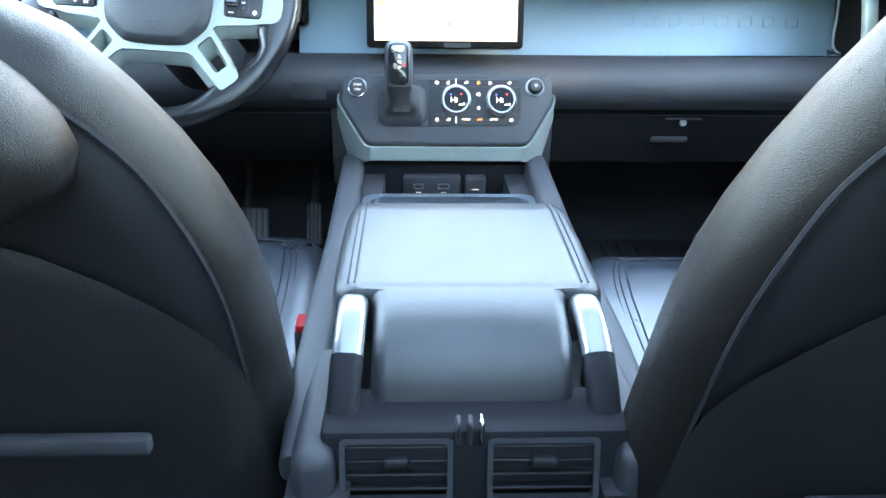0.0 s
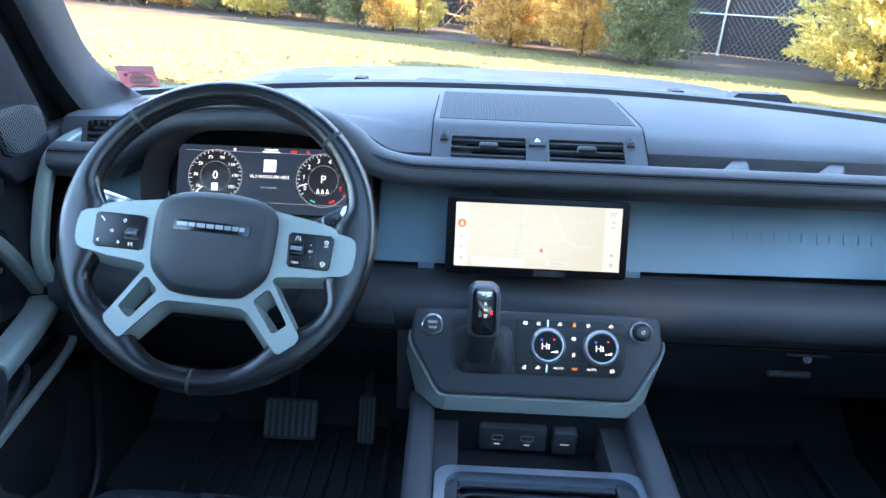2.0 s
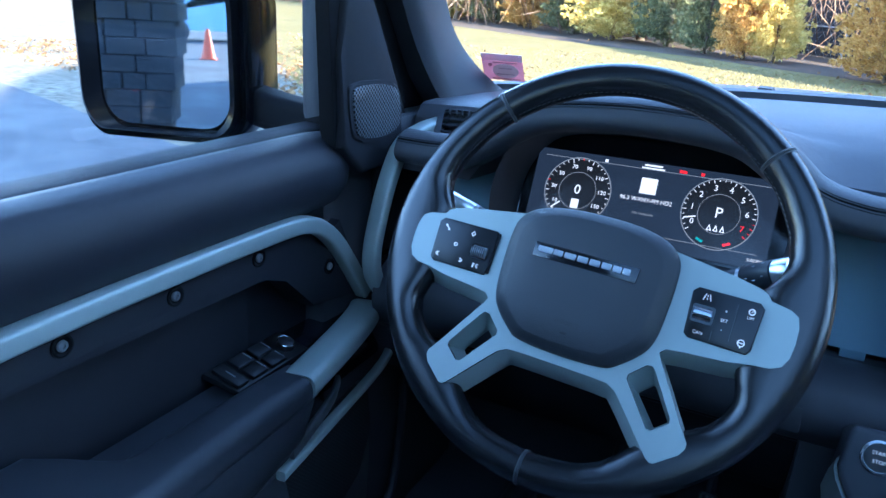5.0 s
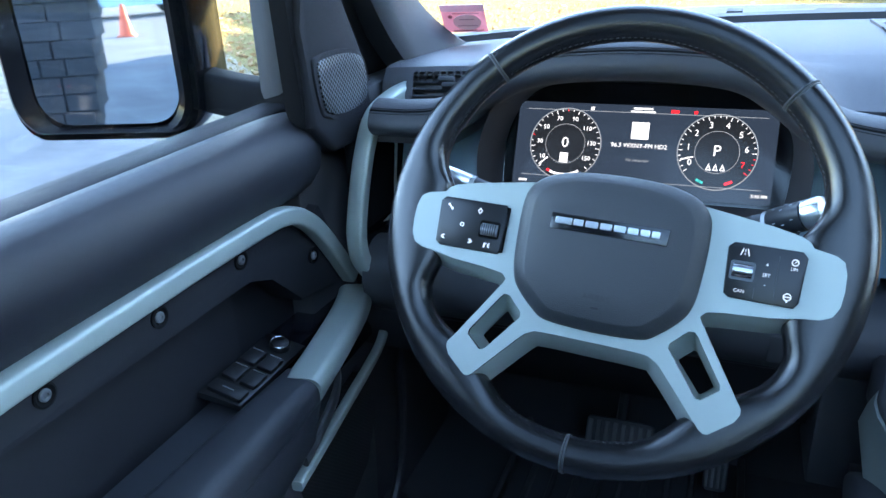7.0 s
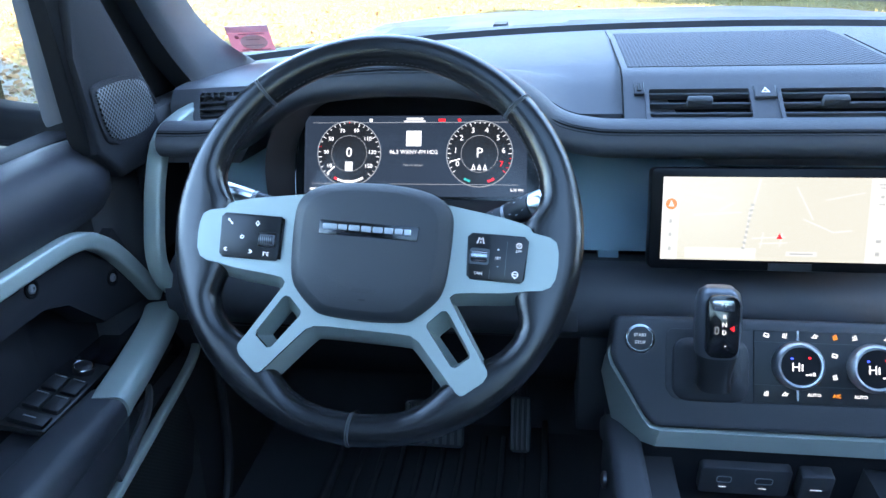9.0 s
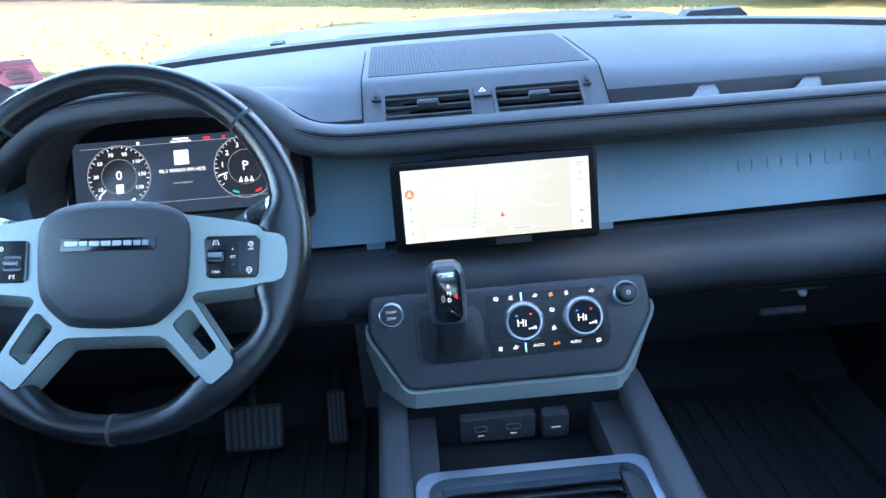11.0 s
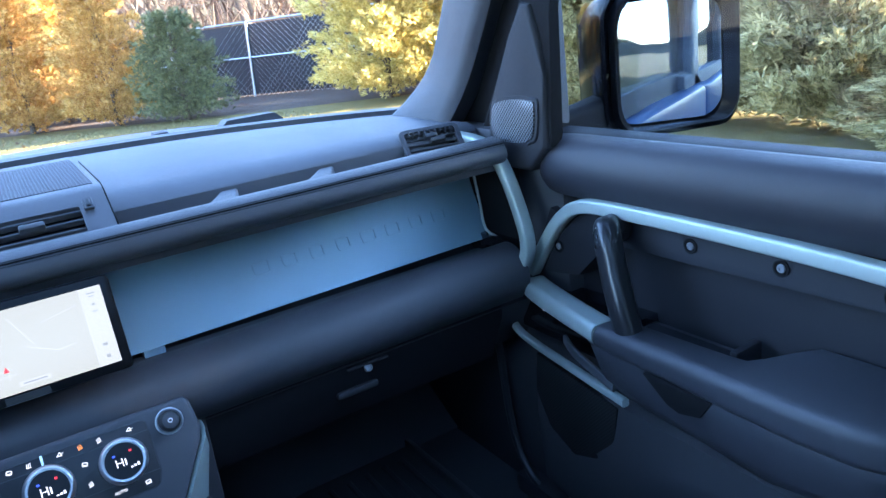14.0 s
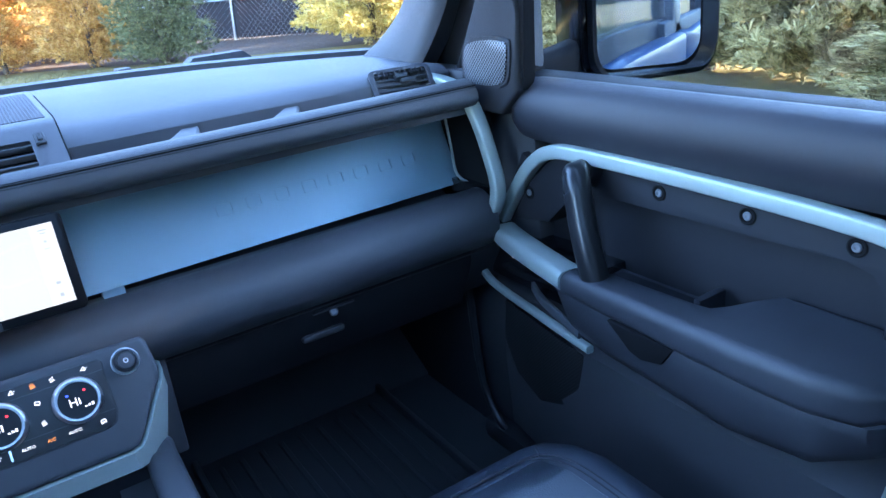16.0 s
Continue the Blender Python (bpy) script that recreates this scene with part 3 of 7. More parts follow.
def louvre_vent(parent, m, w, h, slats, knob=True, mat=None, frame_mat=None, deep=0.017, fins=0):
    """An air vent: dark shaft, frame, thin slats and a thumb knob, in a local plane."""
    v = part("air_vent", prism(rrect(w + 0.002, h + 0.002, 0.003, 2), -deep - 0.003, -deep, m), VENTBLACK, parent, "black louvred air vent")
    part("shaft", prism(rrect(w + 0.003, h + 0.003, 0.003, 2), -deep, -0.0012, m, holes=[rrect(w - 0.0004, h - 0.0004, 0.003, 2)]), VENTBLACK, v)
    part("vent_frame", prism(rrect(w + 0.008, h + 0.008, 0.005, 3), -0.006, 0.0012, m, 0.0005, holes=[rrect(w - 0.001, h - 0.001, 0.003, 2)]), frame_mat or SOFT_TOP, v)
    for i in range(fins):
        part("fin", box((-w / 2 + w * (i + 0.5) / fins, h * 0.36, -0.009), (0.0012, h * 0.24, 0.012), 0, m=m), mat or SOFT, v)
    for i in range(slats):
        yy = -h / 2 + h * (i + 0.62) / slats
        part("slat", box((0, yy, -0.0055), (w, 0.0030, 0.009), 0.0012, 2, m), mat or SOFT, v)
    if knob:
        yy = -h / 2 + h * (slats // 2 + 0.62) / slats
        part("knob", box((0.0, yy + 0.001, 0.0005), (w * 0.25, h * 0.20, 0.012), 0.0025, 2, m), mat or SOFT, v)
    return v


# centre vents in their housing, hazard switch, speaker mesh
vu = Vector((0, 0.052, 0.034)).normalized()
vn = Vector((0, -vu.z, vu.y))
def housing_ring(x, sunk):
    """Profile of the vent housing; sunk lets the shaft floor of a vent down."""
    dy, dz = (0.0112, -0.0171) if sunk else (0.0, 0.0)
    return [(x, y, z) for y, z in ((1.300, 1.3420), (1.310, 1.3490), (1.3180, 1.3543), (1.3182 + dy, 1.3544 + dz), (1.3568 + dy, 1.3799 + dz), (1.3570, 1.3800), (1.376, 1.3925), (1.384, 1.3960), (1.396, 1.3985), (1.44, 1.4000), (1.60, 1.4050), (1.72, 1.4020), (1.72, 1.36), (1.6, 1.33), (1.300, 1.33))]


hs = part("vent_housing", loft([housing_ring(x, q) for x, q in ((-0.158, 0), (-0.1298, 0), (-0.1296, 1), (-0.0164, 1), (-0.0162, 0), (0.0167, 0), (0.0169, 1), (0.1301, 1), (0.1303, 0), (0.163, 0))]), SOFT_TOP, dash)
for x, q in ((-0.158, -1), (0.163, 1)):
    part("housing_joint", tube([(x + q * 0.0006, y, z) for y, z in ((1.311, 1.3495), (1.376, 1.3925), (1.396, 1.3985), (1.44, 1.4000), (1.60, 1.4050))], 0.0011, 5), GAP, hs)
part("speaker_mesh", loft([[(-0.150, y, z), (0.155, y, z), (0.155, y, z - 0.004), (-0.150, y, z - 0.004)] for y, z in ((1.400, 1.3995), (1.44, 1.4010), (1.52, 1.4035), (1.595, 1.4058), (1.655, 1.4050))]), DASHMESH, hs, "fine black dash speaker mesh")
VM_ = (1.3370, 1.3678)
for x in (-0.073, 0.0735):
    louvre_vent(hs, axes((x, *VM_), Vector((1, 0, 0)), vu, vn), 0.113, 0.046, 3)
VB = axes((0.0, 1.351, 1.3780), Vector((1, 0, 0)), vu, vn)
hz = part("hazard_button", box((0.0, 0.0, 0.0), (0.024, 0.019, 0.004), 0.001, 1, VB), SOFT_TOP, hs)
part("symbol", prism([(-0.005, -0.003), (0.005, -0.003), (0, 0.005)], 0.0021, 0.0025, VB, holes=[[(-0.0028, -0.0018), (0.0028, -0.0018), (0, 0.0024)]]), WHITE_LINE, hz)
for x in (-0.1400, 0.1400):
    vd = part("vent_dial", box((x, 0.006, 0.0), (0.012, 0.019, 0.004), 0.001, 1, VB), SOFT, hs)
    part("thumb_wheel", box((x, 0.006, 0.0015), (0.0055, 0.012, 0.005), 0.001, 1, VB), DARK, vd)
for s in S2:
    sm = axes((s * 0.658, 1.386, 1.3590), Vector((0.985, -s * 0.17, 0)), Vector((s * 0.10, 0.60, 0.78)).normalized(), Vector((s * -0.13, -0.77, 0.61)).normalized())
    sh = part("side_vent_housing", prism(rrect(0.104, 0.050, 0.010, 3), -0.05, 0.0, sm, 0.002, holes=[rrect(0.0875, 0.0375, 0.003, 2)]), SOFT_TOP, dash)
    louvre_vent(sh, sm, 0.088, 0.038, 4, True, fins=9)
    for i in range(9):
        part("vane", box((-0.036 + 0.009 * i, 0.0145, 0.0005), (0.0018, 0.0075, 0.008), 0, m=sm), DARK, sh)
    part("vent_lever", box((0.008, -0.003, 0.004), (0.026, 0.007, 0.010), 0.002, 2, sm), DARK, sh)

# ---- centre screen ----
scr = thing("touchscreen", "wide glossy touchscreen showing a pale road map", "screen", (0.0, 1.262, 1.19))
su = Vector((0, 0.026, 0.108)).normalized()
sn = Vector((0, -su.z, su.y))
SM = axes((0.001, 1.2553, 1.2575), Vector((1, 0, 0)), su, sn)
part("housing", prism(rrect(0.262, 0.113, 0.006, 3), -0.022, 0.0, SM, 0.002), BEZEL, scr, "gloss black screen bezel")
part("bracket", box((0, 0, -0.05), (0.2, 0.08, 0.06), 0.004, 2, SM), DARK, scr)
mp = part("display", prism(rrect(0.238, 0.092, 0.001, 1), 0.0, 0.0006, SM @ Matrix.Translation((0.001, 0.001, 0))), MAP, scr, "lit pale road map")
SD = SM @ Matrix.Translation((0.001, 0.001, 0.0008))


def bar(cx, cy, w, h, mat, name="map_mark", m=None, parent=None, ang=0.0, lift=0.0, thick=0.0003):
    mm = (m or SD) @ Matrix.Translation((cx, cy, lift)) @ Matrix.Rotation(radians(ang), 4, "Z")
    return part(name, box((0, 0, 0), (w, h, thick), 0, m=mm), mat, parent or mp)


bar(-0.110, 0, 0.018, 0.092, MAP_SIDE, "side_bar")
bar(0.107, 0, 0.024, 0.092, MAP_SIDE, "side_bar")
bar(-0.055, -0.038, 0.075, 0.012, MAP_SIDE, "search_bar", lift=0.0001)
bar(0.03, -0.0375, 0.032, 0.005, MAP_SIDE, "place_box", lift=0.0001)
bar(0.03, -0.0375, 0.024, 0.0016, MAP_GREY, "plain_bar", lift=0.0004)
part("round_icon", lathe([(0.0062, 0), (0.0062, 0.0004), (0, 0.0004)], SD @ Matrix.Translation((-0.1095, 0.016, 0.0002)), 20), glow("brown icon", (0.45, 0.14, 0.02), 0.09), mp)
part("arrow", prism([(-0.003, -0.003), (0.003, -0.003), (0, 0.004)], 0, 0.0003, SD @ Matrix.Translation((-0.1095, 0.0163, 0.0007))), MAP_SIDE, mp)
for cy in (-0.003, -0.018, -0.034):
    bar(-0.1095, cy, 0.003, 0.0042, MAP_GREY, "icon", lift=0.0003)
for cx, cy, w, h in ((0.107, 0.039, 0.009, 0.0015), (0.107, 0.0355, 0.006, 0.0012), (0.107, 0.026, 0.003, 0.0025), (0.107, 0.018, 0.006, 0.0012), (0.107, -0.022, 0.005, 0.0032), (0.107, -0.036, 0.004, 0.004)):
    bar(cx, cy, w, h, MAP_GREY, "icon", lift=0.0003)
for cx, cy, w, h, a in ((-0.022, 0.020, 0.0018, 0.05, -12), (-0.028, -0.010, 0.0022, 0.045, -6), (-0.06, 0.006, 0.05, 0.0012, 4), (0.03, 0.018, 0.0014, 0.04, 28), (0.045, -0.006, 0.035, 0.0014, -24), (0.07, -0.012, 0.02, 0.0014, 6), (-0.005, -0.020, 0.035, 0.0012, 3), (0.0, -0.026, 0.03, 0.0012, 3), (-0.012, -0.023, 0.0012, 0.018, -8), (0.008, -0.022, 0.0012, 0.016, -8), (0.07, 0.026, 0.04, 0.001, 12), (-0.075, 0.026, 0.04, 0.001, -10), (-0.05, 0.014, 0.018, 0.001, 30)):
    bar(cx, cy, w, h, MAP_ROAD, "road_line", ang=a, lift=0.0002)
for i in range(9):
    bar(-0.024 - 0.0009 * i, 0.016 - 0.006 * i, 0.0035, 0.0025, MAP_GREY, "road_sign", ang=20 * i, lift=0.0004)
part("position_marker", prism([(-0.003, -0.002), (0.003, -0.002), (0, 0.004)], 0, 0.0004, SD @ Matrix.Translation((0.006, -0.019, 0.0006))), REDLIGHT, mp)
bar(0.02, -0.0515, 0.045, 0.008, BUTTON, "grip_tab", m=SM, parent=scr, lift=0.0012, thick=0.002)

# ---- instrument display ----
clu = thing("instrument_display", "wide digital instrument display with two round dials", "display", (-0.418, 1.40, 1.24))
ca = radians(24)
CM = axes((-0.419, 1.386, 1.290), Vector((1, 0, 0)), Vector((0, math.sin(ca), math.cos(ca))), Vector((0, -math.cos(ca), math.sin(ca))))
arch = smooth_path([(-0.585, 1.29, 1.235), (-0.586, 1.29, 1.30), (-0.572, 1.29, 1.345), (-0.545, 1.29, 1.374), (-0.49, 1.29, 1.385), (-0.40, 1.29, 1.387), (-0.305, 1.29, 1.383), (-0.272, 1.29, 1.366), (-0.244, 1.29, 1.325), (-0.24, 1.29, 1.28), (-0.245, 1.29, 1.235)], 4)
inner = []
for p in arch:
    u, v = (p.x + 0.415) * 0.95, (p.z - 1.31) * 0.92 + 0.012
    inner.append(CM @ Vector((u, v, -0.004)))
part("hood_lining", loft([arch, [a.lerp(b, 0.5) + Vector((0, 0, 0.004)) for a, b in zip(arch, inner)], inner], False, True), DARK, clu)
part("bezel", prism(rrect(0.35, 0.16, 0.01, 3), -0.02, -0.006, CM @ Matrix.Translation((0.003, 0.005, 0))), GLOSS, clu)
cd = part("display", prism(rrect(0.297, 0.106, 0.004, 2), -0.006, 0.0, CM), CLUSTER_BG, clu, "dark lit display")


def cbar(x, y, w, h, mat, name="mark", ang=0.0, lift=0.0008):
    return bar(x, y, w, h, mat, name, CM, cd, ang, lift)


cbar(0, 0.044, 0.275, 0.0006, DIMLIGHT, "line")
cbar(0, -0.037, 0.275, 0.0006, DIMLIGHT, "line")
for side, cx in ((0, -0.087), (1, 0.087)):
    cy = 0.003
    m0 = CM @ Matrix.Translation((cx, cy, 0.0004))
    dial = part("dial", lathe([(0.043, 0), (0.043, 0.0004), (0, 0.0004)], m0, 40), DIAL_BG, cd, "round black dial")
    part("dial_rim", sweep([m0 @ Vector((0.043 * math.cos(a), 0.043 * math.sin(a), 0.0005)) for a in [2 * math.pi * i / 48 for i in range(48)]], ring2(0.0006, 0.0006, 5), tuple(m0.to_3x3() @ Vector((0, 0, 1))), True), DIMLIGHT, dial)
    part("inner_ring", sweep([m0 @ Vector((0.024 * math.cos(a), 0.024 * math.sin(a), 0.0005)) for a in [2 * math.pi * i / 40 for i in range(40)]], ring2(0.0003, 0.0003, 4), tuple(m0.to_3x3() @ Vector((0, 0, 1))), True), DIMLIGHT, dial)
    ticks = 29
    for i in range(ticks):
        a = radians(225 - 270 * i / (ticks - 1)) if side == 0 else radians(215 - 250 * i / (ticks - 1))
        long = i % 4 == 0
        red = side == 1 and i > 24 or side == 0 and i in (6, 14)
        mm = m0 @ Matrix.Rotation(a, 4, "Z") @ Matrix.Translation((0.0395 if long else 0.0405, 0, 0.0008))
        part("tick", box((0, 0, 0), (0.0045 if long else 0.0025, 0.0008, 0.0003), 0, m=mm), REDLIGHT if red else WHITELIGHT, dial)
    if side == 0:
        labels = [(str(10 + 20 * i), 212 - 244 * i / 7) for i in range(8)]
    else:
        labels = [(str(i), 205 - 230 * i / 7) for i in range(8)]
    for s_, a in labels:
        text(s_, 0.0075 if side == 0 else 0.010, m0 @ Matrix.Translation((0.0315 * math.cos(radians(a)), 0.0315 * math.sin(radians(a)), 0.0008)), REDLIGHT if s_ == "7" else WHITELIGHT, dial, "number")
    text("0" if side == 0 else "P", 0.018, m0 @ Matrix.Translation((0, 0.001, 0.0008)), WHITELIGHT, dial, "number")
    if side == 0:
        bar(0, -0.017, 0.010, 0.012, WHITELIGHT, "limit_sign", m0, dial, lift=0.0008)
    else:
        for k in (-1, 0, 1):
            part("arrow_mark", prism([(-0.003, -0.003), (0.003, -0.003), (0, 0.005)], 0, 0.0003, m0 @ Matrix.Translation((0.0075 * k, -0.018, 0.0008)), holes=[[(-0.0015, -0.002), (0.0015, -0.002), (0, 0.002)]]), WHITELIGHT, dial)
    nd = m0 @ Matrix.Rotation(radians(222 if side == 0 else 195), 4, "Z") @ Matrix.Translation((0.033, 0, 0.0012))
    part("needle", box((0, 0, 0), (0.014, 0.0016, 0.0003), 0, m=nd), WHITELIGHT, dial)
    for k in range(9):
        a = radians(242 + 7 * k)
        mm = m0 @ Matrix.Rotation(a, 4, "Z") @ Matrix.Translation((0.0375, 0, 0.0008))
        mat = (REDLIGHT if k == 0 else WHITELIGHT) if side == 0 else (TEALLIGHT if k < 2 else REDLIGHT if k > 6 else DIAL_BG)
        part("gauge_segment", box((0, 0, 0), (0.003, 0.0042, 0.0003), 0, m=mm), mat, dial)
bar(0, 0.023, 0.020, 0.020, WHITELIGHT, "cover_tile", CM, cd, lift=0.0006)
text("96.3 WXNY-FM HD2", 0.0072, CM @ Matrix.Translation((0, 0.005, 0.0008)), WHITELIGHT, cd, "station_text")
text("No reception", 0.0048, CM @ Matrix.Translation((0, -0.012, 0.0008)), DIMLIGHT, cd, "status_text")
text("5:30 PM", 0.0052, CM @ Matrix.Translation((0.136, -0.044, 0.0008)), WHITELIGHT, cd, "clock_text")
cbar(0.001, 0.049, 0.022, 0.0022, WHITELIGHT, "plain_bar")
cbar(0.001, 0.0455, 0.028, 0.0018, WHITELIGHT, "plain_bar")
for x in (0.037, 0.060):
    cbar(x, 0.047, 0.009 if x < 0.05 else 0.004, 0.0035, REDLIGHT, "warning_mark")
cbar(-0.058, 0.047, 0.004, 0.004, WHITELIGHT, "mark")
cbar(-0.135, -0.044, 0.010, 0.0025, WHITELIGHT, "plain_bar")

# ---- steering wheel ----
wheel = thing("steering_wheel", "black leather steering wheel with satin grey green spokes", "steering wheel", (-0.404, 1.083, 1.304))
wa = radians(30.2)
WM = axes((-0.403, 1.083, 1.304), Vector((1, 0, 0)), Vector((0, math.sin(wa), math.cos(wa))), Vector((0, -math.cos(wa), math.sin(wa)))) @ Matrix.Rotation(radians(-3.7), 4, "Z")
WSP = WM @ Matrix.Translation((0.004, 0, 0))
R_OUT = 0.1932
# inner radius of the leather by angle below or above the spokes (right half; mirrored on the left)
GRIP = ((90, 0.1637), (42, 0.1632), (26, 0.1618), (18, 0.1590), (13.5, 0.1535), (10.5, 0.1450), (8, 0.1400), (0, 0.1380), (-10, 0.1380), (-16, 0.1400), (-19, 0.1440), (-22, 0.1500), (-26, 0.1575), (-31, 0.1600), (-36, 0.1590), (-40, 0.1560), (-44, 0.1520), (-50, 0.1500), (-56, 0.1505), (-60, 0.1530), (-64, 0.1570), (-69, 0.1615), (-75, 0.1637), (-90, 0.1637))


def grip_inner(d):
    d = (d + 90) % 360 - 90
    d = 180 - d if d > 90 else d
    for (a0, r0), (a1, r1) in zip(GRIP, GRIP[1:]):
        if a0 >= d >= a1:
            f = (a0 - d) / (a0 - a1)
            return r0 + (r1 - r0) * f * f * (3 - 2 * f)
    return 0.1637


def rim_point(d, b, grow=0.0):
    """A point of the leather rim: d degrees round the wheel, b degrees round the section."""
    ri = grip_inner(d)
    c, hw = (R_OUT + ri) / 2, (R_OUT - ri) / 2 + grow
    wide = max(0.0, min(1.0, (0.1637 - ri) / 0.02))
    th = 0.0156 - 0.0012 * wide + grow
    cb, sb = math.cos(radians(b)), math.sin(radians(b))
    k = 1 - 0.25 * wide        # flatter and squarer where the leather widens into a grip
    u = math.copysign(abs(cb) ** k, cb) * hw
    v = math.copysign(abs(sb) ** k, sb) * th
    return WM @ Vector(((c + u) * math.cos(radians(d)), (c + u) * math.sin(radians(d)), v))


rings = [[rim_point(2 * i, 18 * k) for k in range(20)] for i in range(180)]
rings.append(rings[0])
bm = loft(rings, False)
bmesh.ops.remove_doubles(bm, verts=bm.verts, dist=1e-6)
rim = part("rim", bm, WHEEL_LEATHER, wheel, "black leather rim", 60)
for d in (46.5, 133, 270):
    side = tuple(WM.to_3x3() @ Vector((-math.sin(radians(d)), math.cos(radians(d)), 0)))
    part("seam", tube([rim_point(d + 0.25, 18 * k, 0.0002) for k in range(20)], 0.0010, 6, side, True), RUBBER, rim)
    part("seam", tube([rim_point(d - 0.45, 18 * k, 0.0001) for k in range(20)], 0.0007, 5, side, True), SEAM_EDGE, rim, "pale line beside the seam")
dash_bm = B()
for i in range(210):
    d = 360 * i / 210
    if 322 < d or d < 22 or 158 < d < 218 or 228 < d < 246 or 294 < d < 312:
        continue
    q, q2 = rim_point(d, 162), rim_point(d + 0.9, 164)
    tube([q, q2], 0.0005, 4, tuple(WM.to_3x3() @ Vector((0, 0, 1))), bm=dash_bm)
tagged(part("stitching", dash_bm, WHEEL_THREAD, rim, "dark thread stitching"), kind="stuff")

half = [(0.060, 0.0315), (0.088, 0.0275), (0.115, 0.0235), (0.134, 0.0195), (0.1405, 0.0165), (0.1440, 0.0120), (0.1590, 0.0092), (0.1650, 0.0055), (0.1675, -0.0030), (0.1680, -0.0150), (0.1668, -0.0270), (0.1630, -0.0345), (0.1555, -0.0382), (0.1440, -0.0395), (0.1240, -0.0432), (0.0920, -0.0460), (0.0800, -0.0478), (0.0762, -0.0520), (0.0780, -0.0560), (0.1085, -0.1030), (0.1150, -0.1120), (0.1152, -0.1165), (0.1120, -0.1225), (0.0960, -0.1355), (0.0925, -0.1358), (0.0890, -0.1335), (0.0600, -0.1010), (0.0520, -0.0925), (0.0440, -0.0885), (0.0300, -0.0880)]
out = half + [(-x, y) for x, y in half[::-1]]
hole = [(0.0585, -0.0760), (0.0700, -0.0645), (0.0745, -0.0640), (0.0775, -0.0670), (0.0985, -0.0985), (0.0988, -0.1025), (0.0870, -0.1125), (0.0830, -0.1120), (0.0580, -0.0800)]
slot = [(0.0665, -0.0865), (0.0755, -0.0775), (0.0775, -0.0775), (0.0790, -0.0785), (0.0945, -0.1010), (0.0945, -0.1025), (0.0865, -0.1098), (0.0850, -0.1097), (0.0662, -0.0880)]
holes = [hole, [(-x, y) for x, y in hole[::-1]]]
# the face dishes back a little from the hub towards the rim


def spoke_point(x, y, z):
    return WSP @ Vector((x, y, z - 0.0025 * min(1.0, max(0.0, math.hypot(x, y + 0.02) - 0.08) / 0.08)))


def skirt(x, y):
    """How far the spokes' flank spreads outwards from the face's edge down to the back."""
    ax = abs(x)
    if ax < 0.091 and y < -0.075 and (ax < 0.062 or y < -0.0955 - (ax - 0.062) * 1.1):
        return Vector((-0.004 if x > 0.045 else 0.004 if x < -0.045 else 0, -0.0125, 0))
    if 0.074 < ax < 0.145 and -0.053 < y < -0.036:
        return Vector((0, -0.011, 0))
    return Vector((math.copysign(0.0015, x), 0.002 if y > -0.02 else -0.001, 0))


sp = prism(out, 0.0142, 0.0180, None, 0.0036, holes=holes)
flank = [[Vector((x, y, 0.0144)) for x, y in out], [Vector((x, y, 0.0125)) + skirt(x, y) * 0.12 for x, y in out], [Vector((x, y, -0.004)) + skirt(x, y) * 0.95 for x, y in out], [Vector((x, y, -0.008)) + skirt(x, y) * 0.9 for x, y in out]]
loft(flank, False, bm=sp)
for v in sp.verts:
    v.co = spoke_point(*v.co)
spokes = part("spokes", sp, SILVER, wheel, "satin grey green spokes", 50)
for q in S2:
    wall = [[spoke_point(q * (a[0] + (b[0] - a[0]) * k), a[1] + (b[1] - a[1]) * k, z) for a, b in zip(hole, slot)] for k, z in ((0.0, 0.0142), (0.10, 0.0118), (0.5, 0.003), (0.95, -0.006), (1.0, -0.008), (1.0, -0.016))]
    part("spoke_window", loft(wall, False), SILVER, spokes, "bevelled cut-out through the lower spoke")
hubp = smooth_path([(0, 0.0450, 0), (0.034, 0.0432, 0), (0.058, 0.0365, 0), (0.0705, 0.0250, 0), (0.0738, 0.0080, 0), (0.0730, -0.0250, 0), (0.0705, -0.0450, 0), (0.0640, -0.0580, 0), (0.0480, -0.0730, 0), (0.0360, -0.0785, 0), (0, -0.0805, 0), (-0.0360, -0.0785, 0), (-0.0480, -0.0730, 0), (-0.0640, -0.0580, 0), (-0.0705, -0.0450, 0), (-0.0730, -0.0250, 0), (-0.0738, 0.0080, 0), (-0.0705, 0.0250, 0), (-0.058, 0.0365, 0), (-0.034, 0.0432, 0)], 3, True)
hrings = [[WSP @ Vector((p.x * k, (p.y + 0.018) * k2 - 0.018, z)) for p in hubp] for k, k2, z in ((0.99, 0.99, -0.02), (1.0, 1.0, 0.012), (0.995, 0.995, 0.0205), (0.965, 0.965, 0.0245), (0.89, 0.90, 0.0285), (0.85, 0.86, 0.0305), (0.83, 0.84, 0.0312), (0.5, 0.5, 0.0330), (0.04, 0.04, 0.0335))]
hub = part("airbag_cover", loft(hrings), AIRBAG, wheel, "soft black airbag cover", 60)
part("badge_recess", prism([(-0.0455, 0.0065), (0.0455, 0.0065), (0.0445, -0.0065), (-0.0455, -0.0065)], 0.0312, 0.0340, WSP, 0.0012, 2), GLOSS, hub, "gloss black badge recess")
for x, w in ((-0.0350, 0.013), (-0.0235, 0.008), (-0.0130, 0.010), (-0.0020, 0.009), (0.0085, 0.009), (0.0185, 0.008), (0.0275, 0.007), (0.0355, 0.006)):
    part("badge_bar", box((x, 0.0008, 0.0343), (w, 0.0052, 0.0016), 0.0005, 1, WSP), BRIGHT, hub)
